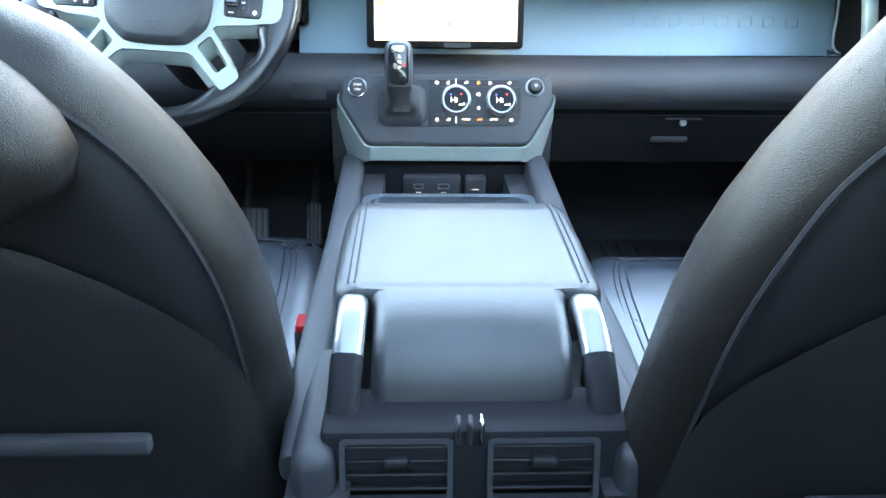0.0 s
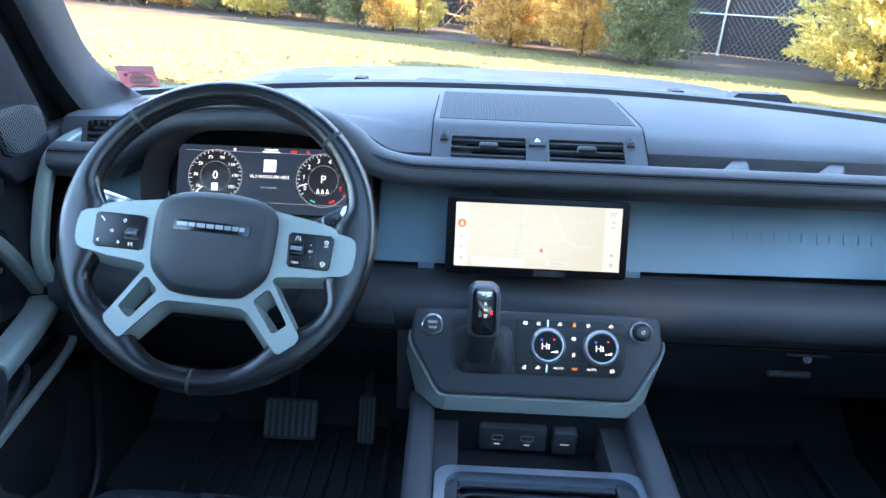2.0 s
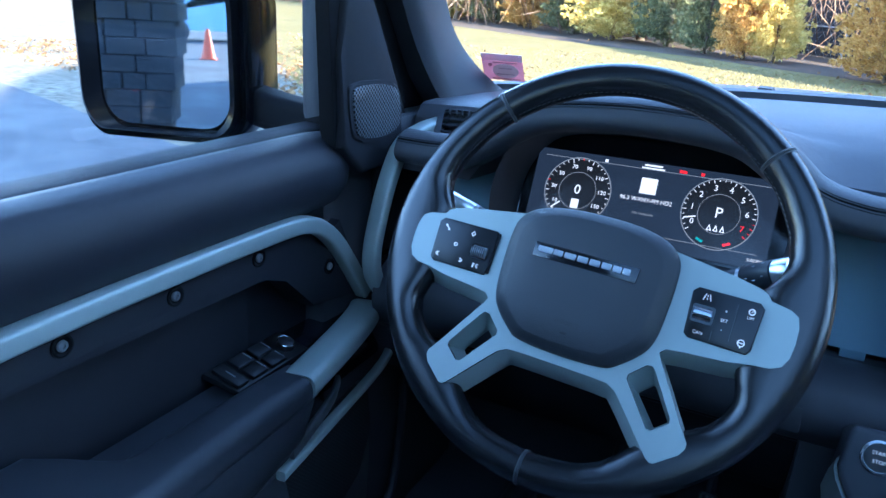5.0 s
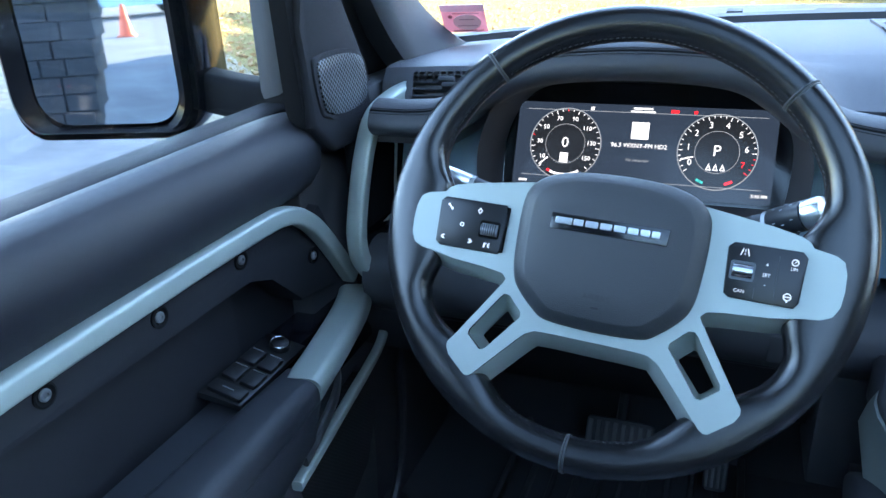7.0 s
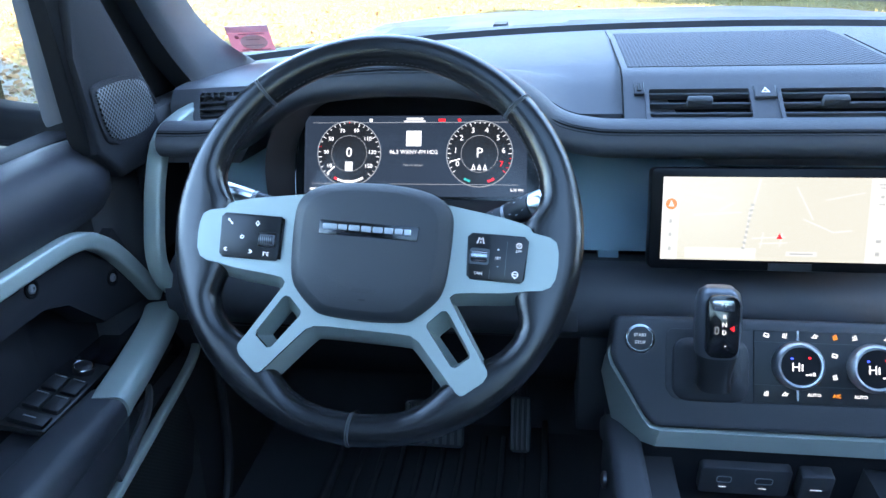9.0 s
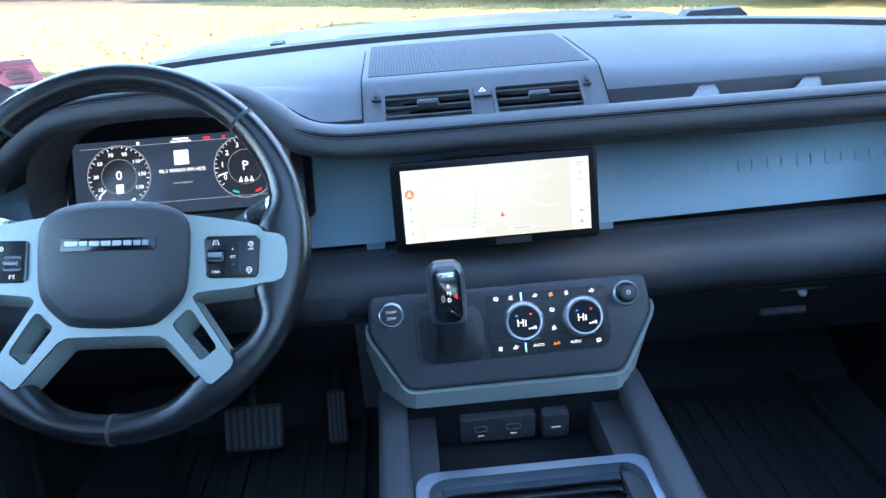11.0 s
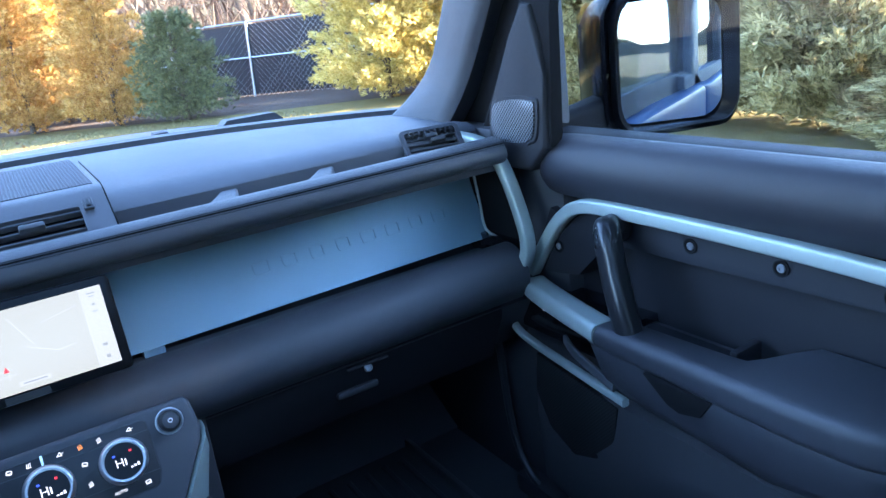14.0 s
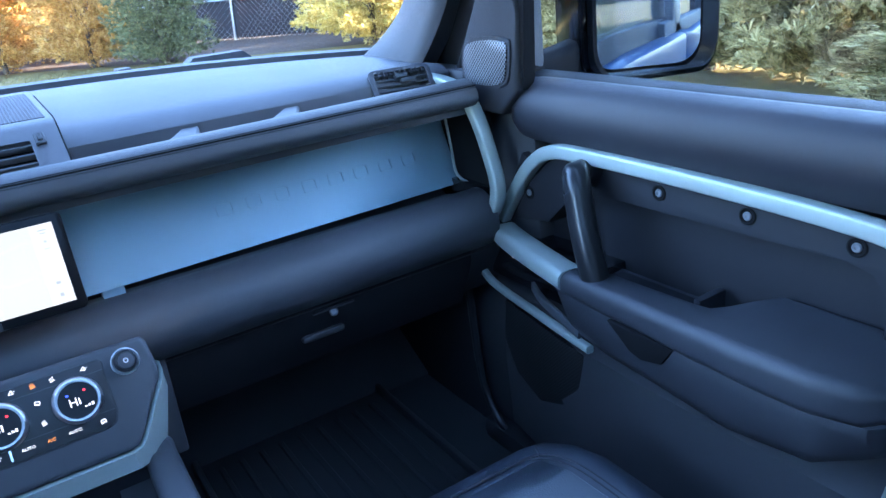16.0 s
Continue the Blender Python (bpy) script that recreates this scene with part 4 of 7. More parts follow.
text("AIRBAG", 0.0064, WSP @ Matrix.Translation((0.001, -0.0540, 0.0322)), BUTTON, hub, "embossed_text", 0.0006)
part("embossed_mark", box((0.0005, -0.0615, 0.0312), (0.007, 0.0022, 0.002), 0.0005, 1, WSP), BUTTON, hub)
part("column_shroud", loft([[WSP @ Vector((x * k, y * k - 0.020, z)) for x, y in rrect(0.10, 0.085, 0.03, 3)] for k, z in ((0.9, -0.02), (1.0, -0.06), (1.12, -0.16), (1.18, -0.30))]), DARK, wheel)
part("hub_back", lathe([(0.052, -0.045), (0.052, -0.012), (0.045, -0.008), (0, -0.008)], WSP, 24), DARK, wheel)


def mark_box(bm, m, *rows):
    """Thin printed bars (x, y, w, h, turn) in one symbol."""
    for x, y, w, h, a in rows:
        box((0, 0, 0.0002), (w, h, 0.0004), 0, m=m @ Matrix.Translation((x, y, 0)) @ Matrix.Rotation(radians(a), 4, "Z"), bm=bm)


for s, cx, pw in ((-1, -0.1140, 0.0620), (1, 0.1140, 0.0545)):
    sm = WSP @ Matrix.Translation((cx, -0.0130, 0.0160))
    hh = 0.0208
    edge_ = [(-pw / 2 + 0.004, hh), (pw / 2 - 0.004, hh), (pw / 2, hh - 0.004), (pw / 2 - 0.0015, -hh + 0.004), (pw / 2 - 0.0045, -hh), (-pw / 2 + 0.006, -hh), (-pw / 2 + 0.002, -hh + 0.003), (-pw / 2, hh - 0.004)]
    sw = part("switch_pack", prism(edge_, -0.004, 0.0038, sm, 0.0014), SWITCHES, wheel, "black switch pack")
    rx, ry = (0.0165, -0.002) if s < 0 else (-0.0150, 0.0)
    rw = part("roller_bay", prism(rrect(0.0175, 0.0145, 0.002, 2), 0.0, 0.0041, sm @ Matrix.Translation((rx, ry, 0))), GLOSS, sw)
    part("roller", tube([sm @ Vector((rx - 0.0068, ry, 0.0032)), sm @ Vector((rx + 0.0068, ry, 0.0032))], 0.0052, 14, tuple(WM.to_3x3() @ Vector((0, 0, 1)))), CHROME if s > 0 else HINGE, rw, "ridged metal thumb roller")
    if s < 0:
        for k in range(7):
            part("ridge", box((rx - 0.0057 + 0.0019 * k, ry, 0.0080), (0.0006, 0.0080, 0.0010), 0, m=sm), BUTTON, rw)
    top_ = sm @ Matrix.Translation((0, 0, 0.0040))
    for q in ([(-0.0210, 0.0125, 0)], [(0.0055, 0.0125, 1)], [(-0.0080, -0.0010, 2)], [(-0.0235, -0.0135, 3)], [(0.0010, -0.0140, 4)], [(0.0165, -0.0150, 5)]) if s < 0 else ([(-0.0150, 0.0140, 6)], [(0.0190, 0.0120, 7)], [(0.0175, -0.0135, 8)]):
        x, y, k = q[0]
        bmk, m_ = B(), top_ @ Matrix.Translation((x, y, 0))
        if k == 0:
            mark_box(bmk, m_, (0, 0, 0.0045, 0.0011, -42), (-0.0017, 0.0017, 0.0016, 0.0018, 0), (0.0017, -0.0017, 0.0016, 0.0018, 0))
        elif k == 1:
            prism([(-0.0022, 0), (0, -0.0028), (0.0022, 0), (0, 0.0028)], 0, 0.0004, m_, holes=[[(-0.0012, 0), (0, -0.0016), (0.0012, 0), (0, 0.0016)]], bm=bmk)
        elif k == 2:
            prism(ring2(0.0019, 0.0019, 12), 0, 0.0004, m_, holes=[ring2(0.0010, 0.0010, 12)], bm=bmk)
        elif k in (3, 4):
            d_ = 1 if k == 3 else -1
            for o in (0, 0.0013):
                mark_box(bmk, m_, (o, 0.0009, 0.0026, 0.0007, d_ * 42), (o, -0.0009, 0.0026, 0.0007, -d_ * 42))
        elif k == 5:
            mark_box(bmk, m_, (-0.0020, 0, 0.0012, 0.0040, 0), (-0.0008, 0.0012, 0.0022, 0.0007, 25), (0.0018, 0.0013, 0.0022, 0.0008, 35), (0.0018, 0, 0.0020, 0.0008, 0), (0.0018, -0.0013, 0.0022, 0.0008, -35))
        elif k == 6:
            mark_box(bmk, m_, (-0.0022, 0, 0.0008, 0.0056, -16), (0.0022, 0, 0.0008, 0.0056, 16), (0, 0.0012, 0.0007, 0.0016, 0), (0, -0.0014, 0.0007, 0.0016, 0))
        elif k == 7:
            prism(ring2(0.0026, 0.0026, 12), 0, 0.0004, m_, holes=[ring2(0.0018, 0.0018, 12)], bm=bmk)
            mark_box(bmk, m_, (0.0006, 0.0006, 0.0030, 0.0006, 45))
        else:
            prism(ring2(0.0029, 0.0029, 14), 0, 0.0004, m_, holes=[ring2(0.0021, 0.0021, 14)], bm=bmk)
            mark_box(bmk, m_, (0, 0, 0.0044, 0.0007, 0), (0, -0.0032, 0.0012, 0.0014, 0))
        part("symbol", bmk, WHITE_LINE, sw)
    if s > 0:
        text("SET", 0.0036, top_ @ Matrix.Translation((0.0015, -0.0005, 0)), WHITE_LINE, sw)
        text("CAN", 0.0036, top_ @ Matrix.Translation((-0.0150, -0.0150, 0)), WHITE_LINE, sw)
        text("LIM", 0.0032, top_ @ Matrix.Translation((0.0190, 0.0070, 0)), WHITE_LINE, sw)
        text("+", 0.0040, top_ @ Matrix.Translation((0.0012, 0.0070, 0)), WHITE_LINE, sw)
        text("-", 0.0040, top_ @ Matrix.Translation((0.0014, -0.0075, 0)), WHITE_LINE, sw)
        part("parting_line", box((0.0085, 0, 0.0039), (0.0005, 0.030, 0.0003), 0, m=sm), RUBBER, sw)
        part("parting_line", box((-0.0050, -0.0150, 0.0039), (0.0005, 0.0080, 0.0003), 0, m=sm), RUBBER, sw)
    else:
        part("parting_line", box((0.0290, 0, 0.0030), (0.004, 0.038, 0.0016), 0.0005, 1, sm), GLOSS, sw)
    # stalk: a graphite barrel with white index marks and a bright tip
    root, tip = (Vector((-0.335, 1.178, 1.268)), Vector((-0.2420, 1.1400, 1.3200))) if s > 0 else (Vector((-0.470, 1.152, 1.290)), Vector((-0.5855, 1.1600, 1.3230)))
    z_ = (tip - root).normalized()
    x_ = z_.orthogonal().normalized()
    sm_ = axes(root, x_, z_.cross(x_), z_)
    ln = (tip - root).length
    stalk = part("stalk", lathe([(0.006, 0.0), (0.0085, ln * 0.25), (0.0105, ln * 0.42), (0.0108, ln * 0.55), (0.0092, ln * 0.57), (0.0120, ln * 0.60), (0.0128, ln * 0.84), (0.0112, ln * 0.85)] if s > 0 else [(0.006, 0.0), (0.0075, ln * 0.3), (0.0080, ln * 0.62), (0.0078, ln * 0.66)], sm_, 20), STALK, wheel, "dark graphite control stalk")
    part("stalk_tip", lathe([(0.0110, ln * 0.845), (0.0126, ln * 0.86), (0.0130, ln * 0.95), (0.0118, ln * 0.985), (0.0, ln)] if s > 0 else [(0.0070, ln * 0.66), (0.0088, ln * 0.68), (0.0085, ln * 0.94), (0.006, ln * 0.99), (0.0, ln)], sm_, 20), BRIGHT, stalk, "bright metal stalk tip")
    part("stalk_ring", lathe([(0.0094, ln * 0.555), (0.0112, ln * 0.56), (0.0112, ln * 0.59), (0.0094, ln * 0.595)] if s > 0 else [(0.0078, ln * 0.63), (0.0086, ln * 0.635), (0.0086, ln * 0.665), (0.0078, ln * 0.67)], sm_, 20), HINGE, stalk)
    if s > 0:
        for j in range(5):
            for k in range(6):
                a = radians(60 * k + 12 * (j % 2))
                rr_ = 0.0129 if j > 1 else 0.0107
                part("index_mark", box((rr_ * math.cos(a), rr_ * math.sin(a), ln * (0.36, 0.46, 0.66, 0.72, 0.79)[j]), (0.0006, 0.0006, 0.0022), 0, m=sm_), HINGE, stalk)

# ---- climate and gear panel ----
DIALRING = material("bright satin dial ring", (0.46, 0.47, 0.49), 0.34, metal=0.9, bump=0.02)
DIALFACE = material("black dial glass", (0.006, 0.006, 0.008), 0.35, bump=0, spec=0.2)
LEVER = material("satin charcoal lever", (0.11, 0.115, 0.125), 0.30, metal=0.4, bump=0.05)
cp = thing("climate_panel", "charcoal six sided control panel with a pale lower edge", "control panel", (0, 1.16, 1.06))
cu_ = Vector((0, 0.052, 0.098)).normalized()
cn_ = Vector((0, -cu_.z, cu_.y))
PM = axes((0.002, 1.181, 1.170), Vector((1, 0, 0)), cu_, cn_)
hexa = [(-0.165, 0.004), (0.165, 0.004), (0.170, -0.002), (0.174, -0.036), (0.171, -0.047), (0.137, -0.103), (0.130, -0.110), (0.121, -0.1125), (-0.121, -0.1125), (-0.130, -0.110), (-0.137, -0.103), (-0.171, -0.047), (-0.174, -0.036), (-0.170, -0.002)]
part("face", prism(hexa, -0.06, 0.0, PM, 0.006, 3), SOFT, cp, "charcoal soft face")
# pale skirt: a strip along the front that flares back round both flanks
skirt_edge = [((0.1745, -0.028), (0.1755, -0.030, -0.008)), ((0.1755, -0.037), (0.179, -0.042, -0.024)), ((0.172, -0.048), (0.181, -0.060, -0.044)), ((0.138, -0.104), (0.164, -0.126, -0.080)), ((0.131, -0.112), (0.151, -0.133, -0.056)), ((0.121, -0.1145), (0.125, -0.1355, -0.016))]
rims = []
for q, ((x, y), (ox, oy, oz)) in [(-1, e) for e in skirt_edge] + [(1, e) for e in skirt_edge[::-1]]:
    rims.append([PM @ Vector(v) for v in ((q * x, y, -0.004), (q * x * 1.010, y - 0.002, -0.002), (q * ox, oy, oz), (q * ox * 0.985, oy + 0.001, oz - 0.010), (q * x * 0.95, y + 0.006, -0.05))])
part("lower_trim", loft(rims), SILVER, cp, "satin grey green lower edge")
inset = [(-0.112, -0.008), (0.116, -0.0055), (0.121, -0.010), (0.121, -0.066), (0.116, -0.078), (0.108, -0.0815), (-0.100, -0.0840), (-0.111, -0.0800), (-0.117, -0.070), (-0.117, -0.013)]
part("inset", prism(inset, -0.002, 0.0015, PM, 0.001), DARK, cp)
part("control_plate", prism([(-0.0285, -0.0068), (0.115, -0.0065), (0.1195, -0.010), (0.1195, -0.066), (0.115, -0.0770), (0.108, -0.0800), (-0.0285, -0.0815)], 0.0, 0.0025, PM, 0.0008), BUTTON, cp, "black touch control plate")
for y in (-0.0185, -0.0630):
    part("groove", box((0.0455, y, 0.0026), (0.147, 0.0007, 0.0004), 0, m=PM), RUBBER, cp)
for kx in (0.014, 0.087):
    km = PM @ Matrix.Translation((kx, -0.0415, 0.0))
    kn = part("temperature_dial", lathe([(0.025, 0.002), (0.025, 0.011), (0.0238, 0.0150), (0.0215, 0.0168), (0.0196, 0.0165), (0.0192, 0.0140), (0.0, 0.0140)], km, 40), DIALRING, cp, "chrome ringed temperature dial")
    part("dial_face", lathe([(0.0191, 0.0138), (0.0191, 0.0145), (0.0, 0.0145)], km, 32), DIALFACE, kn)
    text("H", 0.0125, km @ Matrix.Translation((-0.0045, -0.0015, 0.0153)), WHITELIGHT, kn, "dial_text")
    bar(0.0015, -0.0015, 0.0016, 0.0070, WHITELIGHT, "bar_mark", km, kn, lift=0.0153)
    for j, hh in enumerate((0.0016, 0.0024, 0.0034)):
        bar(0.006 + 0.0034 * j, -0.0095 + hh / 2, 0.0024, hh, WHITELIGHT, "bar_mark", km, kn, lift=0.0153)
    bar(-0.0085, 0.0075, 0.0028, 0.0020, BLUELIGHT, "bar_mark", km, kn, lift=0.0153)
    bar(0.0085, 0.0085, 0.0026, 0.0022, REDLIGHT, "bar_mark", km, kn, lift=0.0153)


def icon(x, y, mat, k, m=PM):
    """A small printed symbol."""
    bm = B()
    q = m @ Matrix.Translation((x, y, 0.0029)) @ Matrix.Scale(0.66, 4) @ Matrix.Rotation(radians((k * 37) % 30 - 15), 4, "Z")
    if k % 3 == 0:
        prism(rrect(0.0085, 0.0052, 0.0015, 2), 0, 0.0003, q, holes=[rrect(0.0058, 0.0026, 0.0008, 2)], bm=bm)
        box((0, -0.0035, 0.00015), (0.009, 0.0009, 0.0003), 0, m=q, bm=bm)
    elif k % 3 == 1:
        for j in (-1, 0, 1):
            box((0.0024 * j, 0.0006 * j, 0.00015), (0.0011, 0.0062, 0.0003), 0, m=q, bm=bm)
        box((0, -0.0036, 0.00015), (0.008, 0.0009, 0.0003), 0, m=q, bm=bm)
    else:
        prism([(-0.0045, -0.003), (0.0045, -0.003), (0.001, 0.0042)], 0, 0.0003, q, holes=[[(-0.0022, -0.0018), (0.0022, -0.0018), (0.0005, 0.002)]], bm=bm)
        box((0.005, 0.001, 0.00015), (0.0035, 0.0009, 0.0003), 0, m=q, bm=bm)
    return part("symbol", bm, mat, cp)


for k, (x, mat) in enumerate(((-0.016, WHITELIGHT), (0.002, WHITELIGHT), (0.031, WHITELIGHT), (0.051, ORANGE), (0.070, WHITELIGHT), (0.101, WHITELIGHT))):
    icon(x, -0.0112, mat, k + (1 if k == 3 else 0))
for k, x in enumerate((-0.016, 0.002, 0.104)):
    icon(x, -0.0715, WHITELIGHT, k + 1)
for x, s_ in ((0.031, "AUTO"), (0.076, "AUTO")):
    text(s_, 0.0047, PM @ Matrix.Translation((x, -0.0715, 0.0028)), WHITELIGHT, cp)
text("A/C", 0.0050, PM @ Matrix.Translation((0.053, -0.0715, 0.0028)), ORANGE, cp)
icon(0.051, -0.0300, WHITELIGHT, 0)
icon(0.051, -0.0520, WHITELIGHT, 4)
for y, h in ((-0.0115, 0.0115), (-0.0720, 0.0125)):
    part("slider_mark", box((0.0145, y, 0.0035), (0.0028, h, 0.002), 0.0004, 1, PM), CHROME, cp)
# start button and volume knob
bmx = PM @ Matrix.Translation((-0.144, -0.020, 0.0))
sb = part("start_button", lathe([(0.0155, -0.001), (0.0155, 0.0025), (0.0135, 0.0032), (0.013, 0.0018), (0.0, 0.0016)], bmx, 32), CHROME, cp, "chrome ringed start button")
part("button_face", lathe([(0.0128, 0.0012), (0.0128, 0.0026), (0.011, 0.0030), (0.0, 0.0030)], bmx, 28), BUTTON, sb)
text("START", 0.0046, bmx @ Matrix.Translation((0, 0.0038, 0.0032)), WHITE_LINE, sb)
text("STOP", 0.0046, bmx @ Matrix.Translation((0, -0.0040, 0.0032)), WHITE_LINE, sb)
vm = PM @ Matrix.Translation((0.143, -0.018, 0.0))
vk = part("volume_knob", lathe([(0.0122, 0), (0.0120, 0.004), (0.0106, 0.006), (0.0102, 0.012), (0.0092, 0.0135), (0.0, 0.0135)], vm, 28), BUTTON, cp, "black volume knob")
part("knob_ring", lathe([(0.0152, -0.001), (0.0152, 0.0030), (0.0138, 0.0042), (0.0122, 0.0034), (0.0118, 0.0005)], vm, 28), HINGE, vk)
part("knob_cap", lathe([(0.0082, 0.0130), (0.0080, 0.0145), (0.0072, 0.0148), (0.0, 0.0144)], vm, 20), SOFT, vk)
part("power_mark", prism(ring2(0.0026, 0.0026, 14), 0.0143, 0.0149, vm, holes=[ring2(0.0018, 0.0018, 14)]), WHITE_LINE, vk)

# ---- gear selector ----
gs = thing("gear_selector", "black gear selector lever with a lit gear display", "gear lever", (-0.072, 1.16, 1.12))
gm = PM @ Matrix.Translation((-0.072, -0.050, 0.0))
part("boot", loft([[gm @ Vector((x * k, y * k + o, z)) for x, y in rrect(0.078, 0.066, 0.016, 4)] for k, z, o in ((1.0, 0.0015, 0), (0.96, 0.005, 0.001), (0.80, 0.008, 0.004), (0.66, 0.014, 0.008), (0.58, 0.024, 0.010), (0.40, 0.032, 0.014))]), DARK, gs, "black moulded surround")
gl = []
base, top = Vector((-0.073, 1.122, 1.128)), Vector((-0.075, 1.140, 1.232))
gu = (top - base).normalized()
gx = Vector((1, 0, 0))
gb = gx.cross(gu)          # forward
for f, w, d in ((0.0, 0.032, 0.034), (0.10, 0.030, 0.032), (0.22, 0.033, 0.038), (0.36, 0.040, 0.044), (0.6, 0.043, 0.046), (0.85, 0.043, 0.042), (0.95, 0.038, 0.033), (1.0, 0.026, 0.018)):
    c = base.lerp(top, f)
    gl.append([c + gx * x + gb * y for x, y in rrect(w, d, min(w, d) * 0.42, 4)])
lev = part("lever", loft(gl[3:]), LEVER, gs, "satin charcoal lever head")
part("lever_grip", loft(gl[:4]), BUTTON, gs, "black leather lever grip")
fu = (gu * 0.985 - gb * 0.06).normalized()
fm = axes(base.lerp(top, 0.68) + gb * 0.0212, gx, fu, gx.cross(fu))
part("shift_face", prism(rrect(0.031, 0.062, 0.010, 4), -0.004, 0.0022, fm, 0.001), GLOSS, lev, "gloss black gear display")
part("park_button", prism(rrect(0.021, 0.011, 0.003, 3), 0.0, 0.004, fm @ Matrix.Translation((0, 0.0215, 0)), 0.001), CHROME, lev)
text("P", 0.007, fm @ Matrix.Translation((0.001, 0.0215, 0.0042)), BUTTON, lev)
for i, ch in enumerate("RND"):
    text(ch, 0.0062, fm @ Matrix.Translation((0.0015, 0.0105 - 0.0078 * i, 0.0025)), WHITELIGHT, lev)
text("-", 0.006, fm @ Matrix.Translation((0.003, -0.018, 0.0025)), WHITELIGHT, lev)
part("lock_symbol", prism(rrect(0.0034, 0.0075, 0.0016, 3), 0, 0.0003, fm @ Matrix.Translation((-0.0055, -0.003, 0.0024)), holes=[rrect(0.0022, 0.0062, 0.001, 3)]), DIMLIGHT, lev)
part("gear_lamp", prism([(-0.002, 0), (0.002, 0.003), (0.002, -0.003)], 0, 0.0003, fm @ Matrix.Translation((0.0085, -0.001, 0.0024))), REDLIGHT, lev)

# ---- centre console ----
con = thing("centre_console", "charcoal centre console with cup holders and a padded armrest", "console", (0, 0.8, 0.64))
for s in S2:
    rp = smooth_path([(s * 0.157, 1.215, 1.000), (s * 0.155, 1.19, 1.016), (s * 0.152, 1.15, 1.022), (s * 0.149, 1.00, 1.022), (s * 0.146, 0.85, 1.022), (s * 0.144, 0.70, 1.030), (s * 0.142, 0.55, 1.032), (s * 0.140, 0.45, 1.015)], 4)
    part("side_rail", sweep(rp, rrect(0.034, 0.036, 0.010, 3), (1, 0, 0)), SOFT, con, "charcoal padded console rail")
    part("side_panel", loft([[(s * 0.168, 1.24, z0), (s * 0.158, 1.0, z0), (s * 0.154, 0.70, z0), (s * 0.150, 0.42, z0), (s * 0.10, 0.42, z0), (s * 0.10, 1.24, z0)] for z0 in (0.64, 1.012)]), DARK, con)
for y, z in ((1.17, 0.96), (1.12, 0.90)):
    part("side_bolt", lathe([(0.010, 0), (0.010, 0.004), (0.006, 0.006), (0, 0.006)], axes((-0.168, y, z), (0, 1, 0), (0, 0, 1), (-1, 0, 0)), 16), STEEL, con)
part("tray_back", loft([[(x, 1.168, 0.93), (x, 1.150, 1.03), (x, 1.20, 1.03), (x, 1.20, 0.93)] for x in (-0.135, 0.135)]), SAIL, con)
um = axes((-0.0215, 1.150, 0.991), Vector((1, 0, 0)), Vector((0, -0.17, 0.985)).normalized(), Vector((0, -0.985, -0.17)).normalized())
us = part("usb_panel", prism(rrect(0.096, 0.042, 0.005, 3), -0.006, 0.005, um, 0.002), SOFT, con, "black panel with two sockets")
for x, w in ((-0.022, 0.016), (0.020, 0.019)):
    part("socket", prism(rrect(w, 0.010, 0.003, 3), 0.004, 0.0056, um @ Matrix.Translation((x, 0.003, 0)), holes=[rrect(w - 0.0018, 0.0082, 0.0025, 3)]), HINGE, us)
    part("symbol", box((x, -0.009, 0.0053), (0.008, 0.0012, 0.0004), 0, m=um), WHITE_LINE, us)
part("power_socket_cover", prism(rrect(0.034, 0.040, 0.004, 3), -0.006, 0.010, um @ Matrix.Translation((0.073, 0, 0)), 0.002), SOFT, con, "black hinged socket cover")
part("symbol", box((0.073, 0, 0.0103), (0.012, 0.0012, 0.0004), 0, m=um), WHITE_LINE, con)
part("tray_floor", box((0, 1.09, 0.955), (0.27, 0.16, 0.01), 0.002), SAIL, con)
# cup holder frame: a gloss rim round two wells
frame_out, well = rrect(0.262, 0.275, 0.022, 4), rrect(0.236, 0.250, 0.022, 4)
cm_ = Matrix.Translation((0.003, 0.900, 0.0))
part("cup_frame", prism(frame_out, 1.000, 1.022, cm_, 0.004, holes=[well]), COOLGLOSS, con, "satin dark cup holder frame")
for k, z in ((0.97, 1.012), (0.90, 1.006), (0.83, 1.000)):
    part("cup_step", prism([(x * (k + 0.10), y * (k + 0.10)) for x, y in well], z - 0.008, z - 0.004, cm_, 0.001, holes=[[(x * (k - 0.05), y * (k - 0.05)) for x, y in well]]), GLOSS, con)
for x in (-0.052, 0.052):
    cw = Matrix.Translation((x + 0.003, 0.905, 0.94))
    part("cup_well", lathe([(0.05, 0.055), (0.045, 0.052), (0.043, 0.004), (0.036, 0.0), (0.0, 0.0)], cw, 32), RUBBER, con)
    part("cup_insert", lathe([(0.018, 0.0), (0.017, 0.016), (0.010, 0.021), (0.0, 0.022)], cw, 20), SOFT, con)
part("cup_web", loft([[(x, y - d, z), (x, y + d, z), (x, y + d, 0.94), (x, y - d, 0.94)] for x, y, z, d in ((-0.016, 0.905, 0.985, 0.05), (0.003, 0.905, 0.988, 0.05), (0.022, 0.905, 0.985, 0.05))]), CHROME, con)
part("console_core", box((0, 0.75, 0.80), (0.26, 0.70, 0.28), 0.005), DARK, con)

# padded armrest lid and its rear hinge
def lid_ring(y, z, w, t, r=0.014):
    return [(x, y, z + v - t / 2) for x, v in rrect(w, t, r, 4)]


